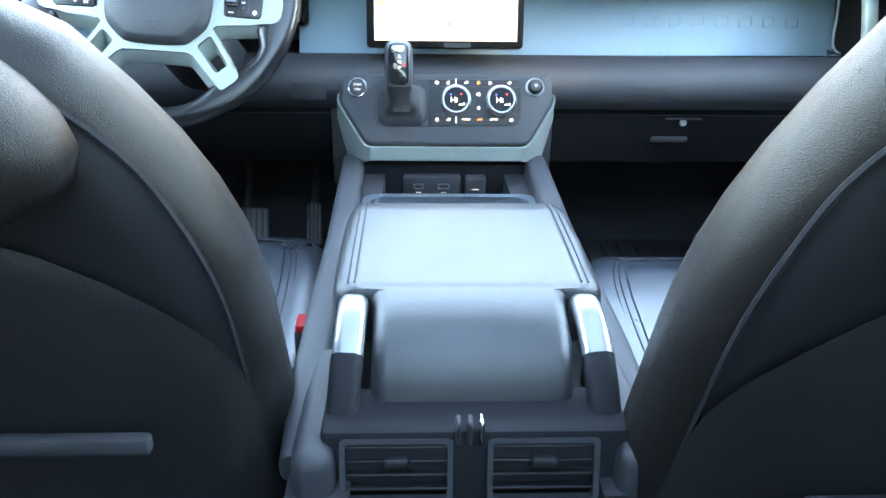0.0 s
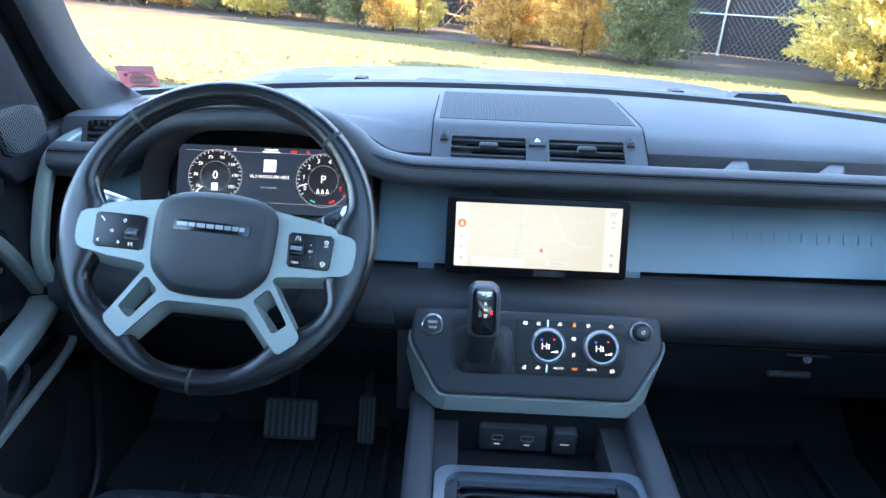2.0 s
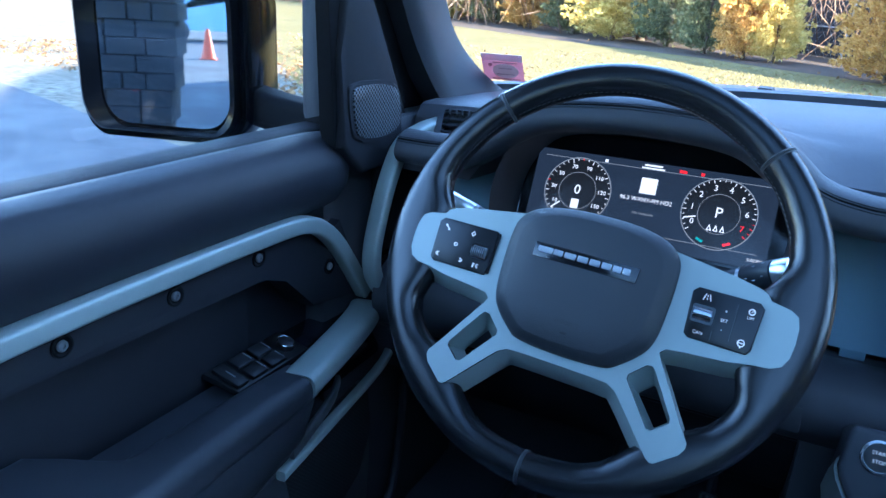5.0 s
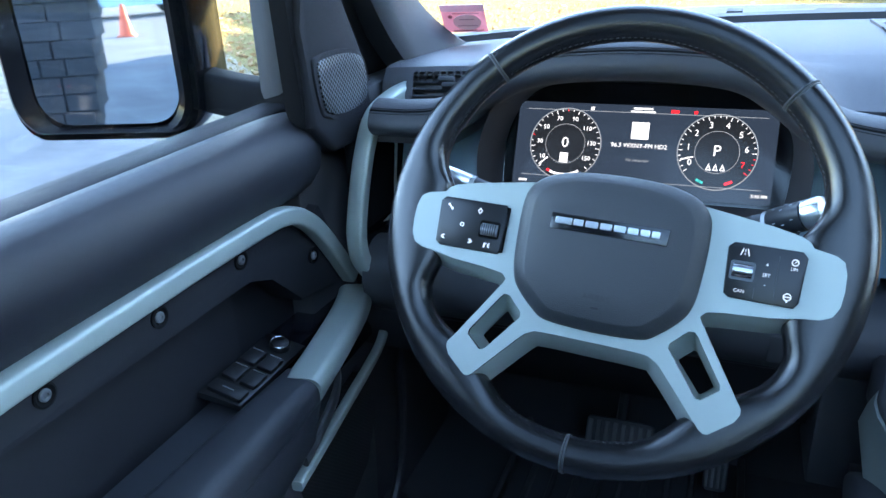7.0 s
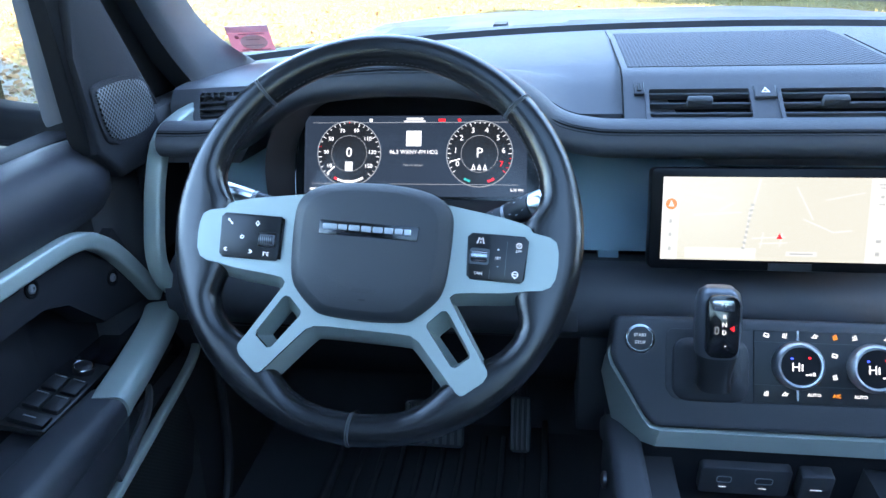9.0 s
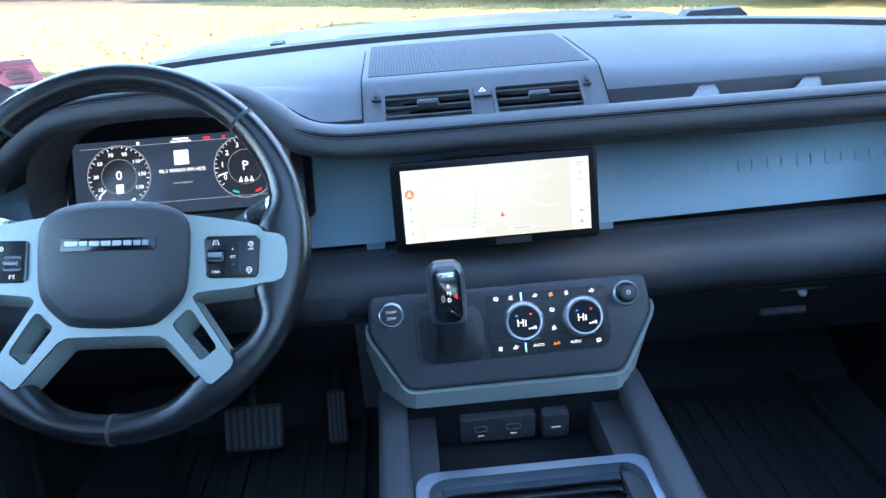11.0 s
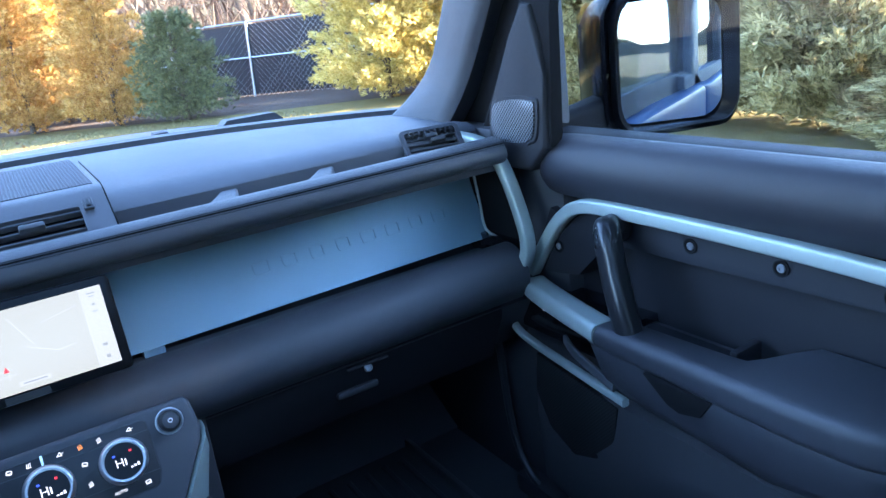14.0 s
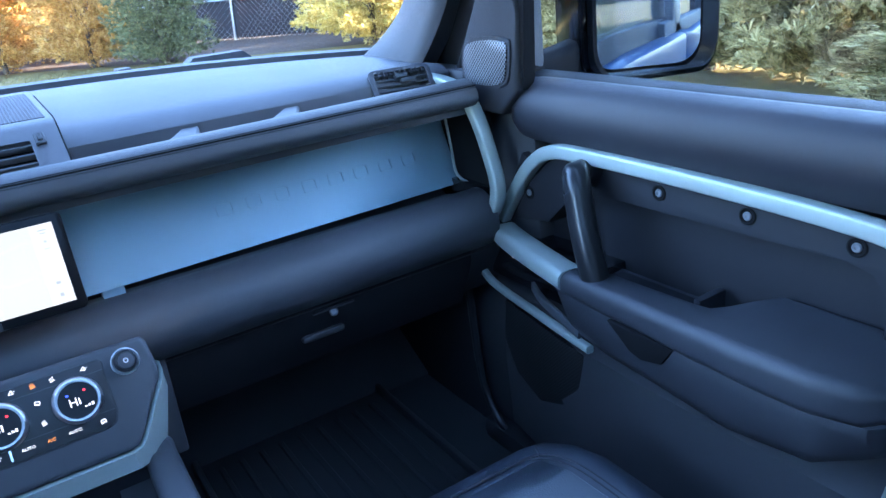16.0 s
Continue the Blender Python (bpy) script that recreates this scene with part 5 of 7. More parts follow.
lid = [lid_ring(*q) for q in ((0.790, 1.095, 0.225, 0.03, 0.010), (0.787, 1.106, 0.238, 0.045, 0.016), (0.775, 1.114, 0.246, 0.058, 0.018), (0.74, 1.119, 0.250, 0.064, 0.018), (0.66, 1.120, 0.252, 0.066, 0.018), (0.60, 1.1200, 0.250, 0.066, 0.018), (0.578, 1.1196, 0.248, 0.064, 0.018), (0.569, 1.1192, 0.240, 0.060, 0.018), (0.564, 1.1189, 0.222, 0.056, 0.018), (0.562, 1.1187, 0.178, 0.052, 0.014))]
tail = [(0.552, 1.1178), (0.530, 1.1138), (0.508, 1.1050), (0.490, 1.0905), (0.480, 1.072), (0.475, 1.045)]
for i, (y, z) in enumerate(tail):
    a, b = tail[max(i - 1, 0)], tail[min(i + 1, len(tail) - 1)]
    t = Vector((0, b[0] - a[0], b[1] - a[1])).normalized()
    down = Vector((0, -t.z, t.y))
    lid.append([Vector((x, y, z)) + down * (0.025 - v) for x, v in rrect(0.170, 0.05, 0.014, 4)])
ar = part("armrest", loft(lid), LEATHER, con, "black leather armrest lid with a curved tail")
for x0 in (-0.103, 0.103):
    part("stitching", tube([(x0, y, z + 0.0008) for y, z in ((0.775, 1.113), (0.74, 1.119), (0.66, 1.1205), (0.60, 1.1200), (0.574, 1.1190))], 0.0009, 5, (0, 0, 1)), STITCH, ar)
    part("stitching", tube([(x0 * 1.06, y, z + 0.0002) for y, z in ((0.775, 1.113), (0.74, 1.119), (0.66, 1.1205), (0.60, 1.1200), (0.574, 1.1190))], 0.0009, 5, (0, 0, 1)), STITCH, ar)
for s in S2:
    hp = smooth_path([(s * 0.103, 0.572, 1.086), (s * 0.103, 0.560, 1.104), (s * 0.103, 0.535, 1.106), (s * 0.104, 0.505, 1.094), (s * 0.106, 0.48, 1.070), (s * 0.107, 0.464, 1.045), (s * 0.107, 0.456, 1.02)], 5)
    part("hinge_cover", sweep(hp[:17], rrect(0.020, 0.026, 0.0085, 4), (1, 0, 0)), HINGE, con, "satin silver hinge cover")
    part("hinge_foot", sweep(hp[16:], rrect(0.0205, 0.027, 0.0085, 4), (1, 0, 0)), SAIL, con, "black hinge foot")
    part("rear_side", box((s * 0.128, 0.50, 0.97), (0.034, 0.16, 0.16), 0.012, 3), SOFT, con)
part("rear_face", box((0, 0.470, 0.935), (0.245, 0.06, 0.25), 0.006), SAIL, con)
for x in (-0.060, 0.056):
    louvre_vent(con, axes((x - 0.003, 0.4335, 1.027), Vector((1, 0, 0)), Vector((0, 0.26, 0.966)), Vector((0, -0.966, 0.26))), 0.081, 0.047, 4, mat=BUTTON, frame_mat=SOFT)
for x in (-0.012, -0.003, 0.006):
    part("thumb_wheel", box((x - 0.003, 0.440, 1.062), (0.004, 0.014, 0.022), 0.0015, 1), CHROME if x == 0.006 else DARK, con)

# ---- front seats ----
def seat(s, yf):
    """A front seat facing forward; yf is the cushion's front edge."""
    x0 = -0.396 if s < 0 else 0.404
    who = "driver" if s < 0 else "passenger"
    st = thing("front_seat", f"black leather front {who} seat with stitched bolsters", "seat", (x0, yf - 0.25, 0.64), "front seats")
    # cushion: lofted from the low back to a raised, rounded front lip
    def top(dy):
        return 0.944 - 0.13 * max(0.0, dy - 0.09) ** 1.15
    rings = []
    for dy, w, t in ((0.50, 0.455, 0.15), (0.38, 0.46, 0.16), (0.28, 0.462, 0.17), (0.18, 0.46, 0.17), (0.10, 0.45, 0.165), (0.055, 0.43, 0.15), (0.025, 0.40, 0.13), (0.008, 0.36, 0.10), (0.0, 0.32, 0.06)):
        z = top(dy) - (0 if dy > 0.06 else (0.003, 0.009, 0.020, 0.038)[(0.055, 0.025, 0.008, 0.0).index(dy)])
        rings.append([(x0 + x, yf - dy, z - t / 2 + v + 0.012 * (abs(x) / (w / 2)) ** 4 * (1 if v > 0 else 0)) for x, v in rrect(w, t, min(0.05, t * 0.45), 6)])
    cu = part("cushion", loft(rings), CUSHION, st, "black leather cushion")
    bm = B()
    vs = []
    for j, (dy, w) in enumerate(((0.46, 0.165), (0.36, 0.168), (0.26, 0.168), (0.16, 0.164), (0.10, 0.158), (0.06, 0.145), (0.048, 0.13))):
        vs.append([bm.verts.new((x0 + w * q, yf - dy, top(dy) + (0.0065 if 0 < j < 6 and abs(q) < 1 else -0.002) - 0.003 * (j > 4))) for q in (-1, -0.95, -0.6, -0.2, 0.2, 0.6, 0.95, 1)])
    for a, b in zip(vs, vs[1:]):
        for i in range(7):
            bm.faces.new((a[i], a[i + 1], b[i + 1], b[i]))
    part("centre_panel", bm, PERF, st, "finely perforated leather centre")
    for k in (1.0, 1.045):
        loop_ = [(-0.168, 0.45), (-0.170, 0.30), (-0.167, 0.16), (-0.158, 0.09), (-0.138, 0.052), (-0.09, 0.046), (0, 0.045), (0.09, 0.046), (0.138, 0.052), (0.158, 0.09), (0.167, 0.16), (0.170, 0.30), (0.168, 0.45)]
        u = smooth_path([(x0 + x * k, yf - dy / k, top(dy) + 0.0045 - 0.003 * (dy < 0.06)) for x, dy in loop_], 5)
        part("stitching", tube(u, 0.0011, 5, (0, 0, 1)), STITCH, cu)
    for q in S2:
        part("seam", tube(smooth_path([(x0 + q * 0.142, yf - 0.056, top(0.056) + 0.003), (x0 + q * 0.155, yf - 0.032, top(0.03) - 0.004), (x0 + q * 0.162, yf - 0.010, 0.910)], 4), 0.0012, 5, (0, 0, 1)), RUBBER, cu)
    part("seat_base", box((x0, yf - 0.27, 0.74), (0.42, 0.44, 0.20), 0.02), DARK, st)
    # backrest: rounded shell, leaning back
    yb = yf - 0.515 - (0.012 if s < 0 else 0.008)
    xb, lift = (-0.405, 0.0) if s < 0 else (0.370, 0.02)
    def outline(f):
        """Half-width and lean of the backrest at height fraction f."""
        w = 0.255 - 0.012 * f - (0.115 if s < 0 else 0.085) * max(0.0, (f - 0.52) / 0.48) ** 2.1
        return w
    prof = []
    for i in range(15):
        f = i / 14
        z = 0.90 + (0.50 + lift) * f
        yc = yb - 0.155 * f
        w = outline(f)
        t = 0.16 - 0.055 * f
        if i == 14:
            w, t = w * 0.80, t * 0.5
        prof.append((z, yc, w, t))
    rings = [[(xb + x, yc + v, z) for x, v in rrect(2 * w, t, t * 0.48, 6)] for z, yc, w, t in prof]
    rings.append([(xb + x, prof[-1][1] + v, 1.408 + lift) for x, v in rrect(2 * prof[-1][2] * 0.85, prof[-1][3] * 0.5, prof[-1][3] * 0.24, 6)])
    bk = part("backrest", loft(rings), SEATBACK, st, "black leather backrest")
    # rear shell with piping and a map pocket
    rear = []
    def skin(x, yc, w, t):
        """Rear surface of the backrest, following its rounded flanks."""
        r = 0.48 * t
        return yc - (t / 2 - r) - math.sqrt(max(0.0, r * r - max(0.0, abs(x) - (w - r)) ** 2)) - 0.004
    for i in range(2, 14):
        z, yc, w, t = prof[i]
        k = 0.93 if i < 12 else 0.90 if i < 13 else 0.80
        rear.append([(xb + w * k * q, skin(w * k * q, yc, w, t) - 0.006 * (1 - q * q), z) for q in (-1, -0.95, -0.88, -0.8, -0.5, 0, 0.5, 0.8, 0.88, 0.95, 1)])
    part("rear_shell", loft(rear, False, False), BUTTON, st, "black moulded seat back panel")
    pl = [r[0] for r in rear] + [((1 - q) / 2 * rear[-1][0][0] + (1 + q) / 2 * rear[-1][-1][0], rear[-1][5][1], rear[-1][5][2] + 0.008 * (1 - q * q)) for q in (-0.7, -0.3, 0.3, 0.7)] + [r[-1] for r in rear[::-1]]
    part("piping", tube(smooth_path(pl, 3), 0.0026, 6, (0, 1, 0)), SAIL, bk)
    pk = []
    for i in range(12):
        z = 0.96 + (PK_TOP + lift - 0.96) * math.sin(math.pi / 2 * i / 11)
        f = (z - 0.90) / (0.50 + lift)
        yc, w, t = yb - 0.155 * f, outline(f), 0.16 - 0.055 * f
        kk = 0.95 * max(0.25, math.sqrt(max(0.0, 1 - max(0.0, (z - 1.06) / (PK_TOP + lift - 1.055)) ** 3)))
        pk.append([(xb + w * kk * q, skin(w * kk * q, yc, w, t) - 0.008 - 0.016 * (1 - q * q), z) for q in (-1, -0.94, -0.86, -0.7, -0.4, 0, 0.4, 0.7, 0.86, 0.94, 1)])
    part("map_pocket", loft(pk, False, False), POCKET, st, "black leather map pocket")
    part("pocket_bar", box((xb, yb - 0.172, 1.100), (0.36, 0.012, 0.014), 0.004), DARK, st, "dark grey pocket edge band")
    # head restraint
    hr = []
    for z, w, t in ((1.270, 0.25, 0.03), (1.276, 0.32, 0.055), (1.288, 0.355, 0.075), (1.304, 0.366, 0.085), (1.320, 0.356, 0.09), (1.337, 0.33, 0.09), (1.356, 0.29, 0.09), (1.40, 0.25, 0.09), (1.47, 0.23, 0.09), (1.495, 0.18, 0.06), (1.502, 0.12, 0.03)):
        hr.append([(xb + x * 1.04, yb - 0.220 + v - (z - 1.3) * 0.05, z + lift + 0.014) for x, v in rrect(w, t, t * 0.46, 5)])
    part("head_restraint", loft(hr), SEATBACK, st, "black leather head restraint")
    # belt buckle on the console side
    bx, by = (-0.176, 0.752) if s < 0 else (0.168, 0.664)
    part("buckle", box((bx - s * -0.004, by, 0.905), (0.026, 0.040, 0.125), 0.005), DARK, st, "black seat belt buckle")
    part("buckle_button", box((bx - s * -0.004, by - 0.004, 0.968), (0.022, 0.030, 0.014), 0.003), RED, st, "red release button")
    return st


PK_TOP = 1.272
# the same leather, darkened and warmed for the light on the seat backs
SEATBACK = material("black seat leather toned for shaded backs", (0.013, 0.0115, 0.011), 0.36, grain=1300, bump=0.25, cells=True, big=8, spec=0.31)
# a lighter copy of it, for the light that reaches the pockets
POCKET = material("black seat leather lightened for pockets", (0.021, 0.020, 0.021), 0.40, grain=1300, bump=0.25, cells=True, big=8, spec=0.36)
# bluish like the cushion: sky sheen in the colour
PERF = material("finely perforated black leather tinted by sky", (0.034, 0.041, 0.056), 0.32, grain=420, bump=0.2, cells=True, big=9, spec=1.0, coat=1.0)
seat(-1, 1.082)
seat(1, 1.013)

# ---- pedals and mats ----
# ribs paler than the pad, in place of light missing from the footwell
TREAD = material("grey pedal rubber lightened for footwell", (0.14, 0.14, 0.145), 0.55, grain=500, bump=0.2)
def pedal(x, y, z, w, h, ribs, wide):
    p = thing("brake_pedal" if wide else "accelerator_pedal", "black ribbed rubber pedal on a dark arm", "pedal", (x, y, z - h))
    m = axes((x, y, z), Vector((1, 0, 0)), Vector((0, 0.5, 0.866)), Vector((0, -0.866, 0.5)))
    part("pad", prism(rrect(w, h, 0.008, 3), -0.012, 0.0, m, 0.003), RUBBER, p)
    for i in range(ribs):
        if wide:
            part("rib", box((-w / 2 + w * (i + 0.5) / ribs, 0, 0.001), (w / ribs * 0.55, h * 0.86, 0.005), 0.001, 1, m), TREAD, p)
        else:
            part("rib", box((-w / 2 + w * (i + 0.5) / ribs, 0, 0.001), (w / ribs * 0.55, h * 0.9, 0.005), 0.001, 1, m), TREAD, p)
    part("arm", tube([m @ Vector((0, h * 0.3, -0.01)), m @ Vector((0, h * 1.2, -0.03)), Vector((x, y + 0.12, z + 0.22))], 0.009), DARK, p)


pedal(-0.438, 1.535, 0.748, 0.108, 0.082, 8, True)
pedal(-0.284, 1.555, 0.742, 0.036, 0.100, 4, False)
for s, x0, x1 in ((-1, -0.62, -0.24), (1, 0.25, 0.66)):
    fm_ = thing("floor_mat", "black deep grooved rubber floor mat", "floor mat", ((x0 + x1) / 2, 1.3, 0.642), "floor mats")
    part("mat", box(((x0 + x1) / 2, 1.36, 0.646), (x1 - x0, 0.62, 0.010), 0.004), RUBBER, fm_)
    for i in range(9):
        part("ridge", box((x0 + 0.04 + (x1 - x0 - 0.08) * i / 8, 1.40, 0.654), (0.012, 0.46, 0.008), 0.003, 1), RUBBER, fm_)
    for x in (x0, x1):
        part("edge", box((x, 1.36, 0.656), (0.012, 0.62, 0.03), 0.005), RUBBER, fm_)

# ---- doors ----
def door(s):
    d = thing("front_door", "black car door trim with satin grey green rail and armrest", "car door", (s * 0.80, 0.85, 0.66), "front doors")
    X = lambda x: s * x
    # outer skin and inner base
    part("inner_base", box((X(0.845), 0.83, 1.0), (0.05, 1.02, 0.70), 0.006), SAIL, d)
    part("outer_skin", box((X(0.905), 0.83, 0.94), (0.08, 1.06, 0.70), 0.02), PAINT, d, "pale silver painted door skin")
    # upper pad
    sec = [(0.002, 0.0), (-0.020, -0.006), (-0.034, -0.022), (-0.038, -0.045), (-0.032, -0.072), (-0.016, -0.092), (0.03, -0.092), (0.051, -0.018), (0.038, -0.0105), (0.026, -0.0050), (0.014, -0.0012)]
    rings = []
    for y, k in ((1.272, 0.30), (1.262, 0.62), (1.245, 0.86), (1.22, 0.97), (1.18, 1.0), (0.9, 1.0), (0.6, 1.0), (0.33, 1.0)):
        zc = 1.354 - 0.046
        rings.append([(X(0.795 + u * (k if u < 0 else 1)), y, zc + (v + 0.046) * (0.55 + 0.45 * k)) for u, v in sec])
    part("upper_pad", loft(rings), DOORPAD, d, "charcoal padded upper trim")
    part("window_seal", box((X(0.8410), 0.80, 1.333), (0.009, 1.06, 0.018), 0.003), GAP, d)
    part("outer_seal", box((X(0.857), 0.80, 1.331), (0.010, 1.06, 0.014), 0.003), HINGE, d, "satin silver outer belt strip")
    gl_ = part("window_glass", box((X(0.848), 0.82, 1.607), (0.004, 1.06, 0.55), 0), DOOR_GLASS, d, "clear side window glass")
    gl_.visible_shadow = False
    part("window_frame", box((X(0.850), 1.30, 1.62), (0.036, 0.024, 0.54), 0.006), RUBBER, d)
    part("window_frame", box((X(0.850), 0.30, 1.62), (0.036, 0.05, 0.54), 0.006), RUBBER, d)
    part("window_frame", box((X(0.850), 0.78, 1.90), (0.036, 1.0, 0.04), 0.006), RUBBER, d)
    # carrier plate with screws inside the rail
    carrier = [(1.285, 1.120), (1.262, 1.155), (1.225, 1.200), (1.195, 1.228), (1.165, 1.244), (0.71, 1.241), (0.665, 1.230), (0.632, 1.205), (0.625, 1.15), (0.64, 1.00), (0.70, 1.00), (0.68, 1.17), (0.70, 1.20), (0.73, 1.205), (1.10, 1.205), (1.14, 1.190), (1.19, 1.135)]
    cm = Matrix(((0, 0, -s, X(0.792)), (1, 0, 0, 0), (0, 1, 0, 0), (0, 0, 0, 1)))
    part("carrier_plate", prism(carrier, -0.03, 0.014, cm, 0.003), SAIL, d, "black carrier plate held by visible screws")
    part("map_panel", box((X(0.812), 0.87, 1.13), (0.012, 0.46, 0.18), 0.002), SAIL, d, "dark cloth covered inner panel")
    for y, z in ((1.235, 1.175), (0.974, 1.228), (0.846, 1.227), (0.721, 1.223), (0.644, 1.128)) if s > 0 else ((1.225, 1.180), (1.090, 1.232), (0.967, 1.229), (0.842, 1.228), (0.644, 1.128)):
        sm = Matrix(((0, 0, -s, X(0.778)), (1, 0, 0, y), (0, 1, 0, z), (0, 0, 0, 1)))
        part("screw_cup", lathe([(0.0105, -0.002), (0.0105, 0.0018), (0.0088, 0.0022), (0.0070, 0.0005), (0.0, 0.0005)], sm, 20), GAP, d)
        part("screw", lathe([(0.0052, 0.0), (0.0052, 0.0020), (0.0042, 0.003), (0.0024, 0.003), (0.0022, 0.0012), (0.0, 0.0012)], sm, 18), SCREW, d, "zinc torx screw")
    # rail
    rp = smooth_path([(X(0.772), 1.300, 1.120), (X(0.772), 1.268, 1.165), (X(0.771), 1.236, 1.205), (X(0.770), 1.205, 1.234), (X(0.770), 1.168, 1.253), (X(0.770), 1.10, 1.2585), (X(0.770), 0.90, 1.2570), (X(0.770), 0.72, 1.2500), (X(0.770), 0.667, 1.238), (X(0.770), 0.636, 1.205), (X(0.770), 0.622, 1.13), (X(0.768), 0.638, 1.02), (X(0.768), 0.66, 0.90)], 5)
    part("rail", sweep(rp, rrect(0.0205, 0.020, 0.004, 3), (1, 0, 0)), SILVER, d, "satin grey green curved rail")
    part("rail_tip", loft([[(X(0.778 + o), 1.222, 1.224), (X(0.776 + o), 1.246, 1.238), (X(0.776 + o), 1.30, 1.135), (X(0.778 + o), 1.286, 1.130)] for o in (0.0, 0.014)]), SAIL, d, "dark grey rail end")
    # armrest: upper pad, lower bin, dark plate for the cut-out
    top = []
    for y, xi, z, t, tw in ((1.094, 0.700, 1.106, 0.026, 0.0), (1.084, 0.690, 1.114, 0.034, 0.0), (1.02, 0.686, 1.1175, 0.040, 0.0), (0.93, 0.683, 1.1195, 0.042, 0.0), (0.88, 0.679, 1.121, 0.044, 0.000), (0.858, 0.677, 1.122, 0.044, 0.002), (0.842, 0.675, 1.123, 0.045, 0.006), (0.824, 0.674, 1.125, 0.046, 0.012), (0.805, 0.672, 1.126, 0.046, 0.016), (0.76, 0.670, 1.128, 0.048, 0.014), (0.70, 0.673, 1.128, 0.048, 0.014), (0.655, 0.686, 1.126, 0.045, 0.010), (0.632, 0.715, 1.118, 0.030, 0.0)):
        xo = 0.742 + min(1, max(0, 0.855 - y) / 0.05) * 0.06
        w = xo - xi
        top.append([(X(xi + w / 2 + u), y, z - t / 2 + v + tw * max(0.0, u / w + 0.1)) for u, v in rrect(w, t, min(0.015, t * 0.42), 5)])
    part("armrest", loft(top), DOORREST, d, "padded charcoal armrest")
    binr = []
    for y, xi, zb in ((1.088, 0.703, 1.045), (1.065, 0.696, 1.010), (1.0, 0.692, 1.000), (0.90, 0.687, 0.997), (0.80, 0.679, 0.994), (0.70, 0.681, 1.005), (0.65, 0.697, 1.030), (0.632, 0.725, 1.052)):
        binr.append([(X(0.80), y, 1.090), (X(xi + 0.004), y, 1.0860), (X(xi - 0.002), y, 1.0825), (X(xi - 0.003), y, 1.076), (X(xi + 0.002), y, zb + 0.03), (X(xi + 0.012), y, zb + 0.012), (X(xi + 0.04), y, zb), (X(0.80), y, zb)])
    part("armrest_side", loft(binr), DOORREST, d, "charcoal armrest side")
    pm = Matrix(((0, 0, -s, X(0.688)), (1, 0, 0, 0), (0, 1, 0, 0), (0, 0, 0, 1)))
    # dark plate instead of a hollow: the pocket's shade is its colour
    part("pull_pocket_shade", prism([(0.972, 1.083), (0.866, 1.083), (0.884, 1.056), (0.915, 1.049), (0.934, 1.054)], -0.02, 0.0085 if s > 0 else -0.01, pm, 0.001), GAP, d)
    # grey armrest nose and lower strip with release handle between
    part("armrest_nose", sweep(smooth_path([(X(0.768), 1.292, 1.098), (X(0.752), 1.272, 1.104), (X(0.734), 1.22, 1.107), (X(0.718), 1.14, 1.105), (X(0.708), 1.068, 1.101)], 5), [(u, v) for u, v in rrect(0.030, 0.044, 0.011, 4)], (1, 0, 0), scales=[0.45] + [min(1, 0.7 + 0.1 * i) for i in range(20)]), SILVER, d, "satin grey green armrest nose")
    part("lower_strip", sweep(smooth_path([(X(0.752), 1.342, 1.030), (X(0.749), 1.336, 1.016), (X(0.742), 1.290, 1.006), (X(0.723), 1.16, 1.005), (X(0.704), 1.030, 1.006)], 5), rrect(0.012, 0.012, 0.003, 3), (1, 0, 0)), SILVER, d, "satin grey green strip")
    part("handle_recess", prism([(1.33, 1.09), (1.335, 1.012), (1.05, 1.006), (1.06, 1.10)], -0.03, 0.02, Matrix(((0, 0, -s, X(0.785)), (1, 0, 0, 0), (0, 1, 0, 0), (0, 0, 0, 1))), 0.003), GLOSS, d, "gloss black handle recess")
    part("door_handle", sweep(smooth_path([(X(0.742), 1.195, 1.037), (X(0.724), 1.155, 1.035), (X(0.712), 1.10, 1.029), (X(0.706), 1.052, 1.021)], 5), rrect(0.016, 0.007, 0.003, 3), (1, 0, 0)), LEVER, d, "satin dark chrome inner door handle")
    part("lock_lamp", lathe([(0.003, 0), (0.003, 0.001), (0, 0.001)], Matrix(((0, 0, -s, X(0.763)), (1, 0, 0, 1.27), (0, 1, 0, 1.06), (0, 0, 0, 1))), 10), WHITE_LINE, d)
    # lower casing and speaker
    part("lower_casing", loft([[(X(0.83), y, 0.68), (X(xi), y, 0.70), (X(xi - 0.006), y, 0.84), (X(xi), y, 0.95), (X(0.83), y, 1.0)] for y, xi in ((1.32, 0.775), (1.25, 0.765), (1.0, 0.752), (0.7, 0.748), (0.42, 0.76))]), SOFT, d)
    part("speaker_cover", prism([(1.29, 0.975), (1.30, 0.90), (1.27, 0.84), (1.21, 0.81), (1.15, 0.83), (1.11, 0.88), (1.10, 0.945)], -0.02, 0.004, Matrix(((0, 0, -s, X(0.758)), (1, 0, 0, 0), (0, 1, 0, 0), (0, 0, 0, 1))), 0.003), DARKMESH, d, "black lower door speaker cover")
    if s > 0:
        hp = smooth_path([(X(0.775), 1.092, 1.232), (X(0.745), 1.088, 1.241), (X(0.726), 1.070, 1.236), (X(0.718), 1.054, 1.195), (X(0.712), 1.036, 1.150), (X(0.712), 1.022, 1.108)], 5)
        part("grab_handle", sweep(hp, rrect(0.034, 0.036, 0.014, 5), (1, 0, 0)), GLOSS_SOFT, d, "black grab handle")
        part("handle_cup", box((X(0.770), 0.975, 1.085), (0.050, 0.16, 0.012), 0.004), SAIL, d)
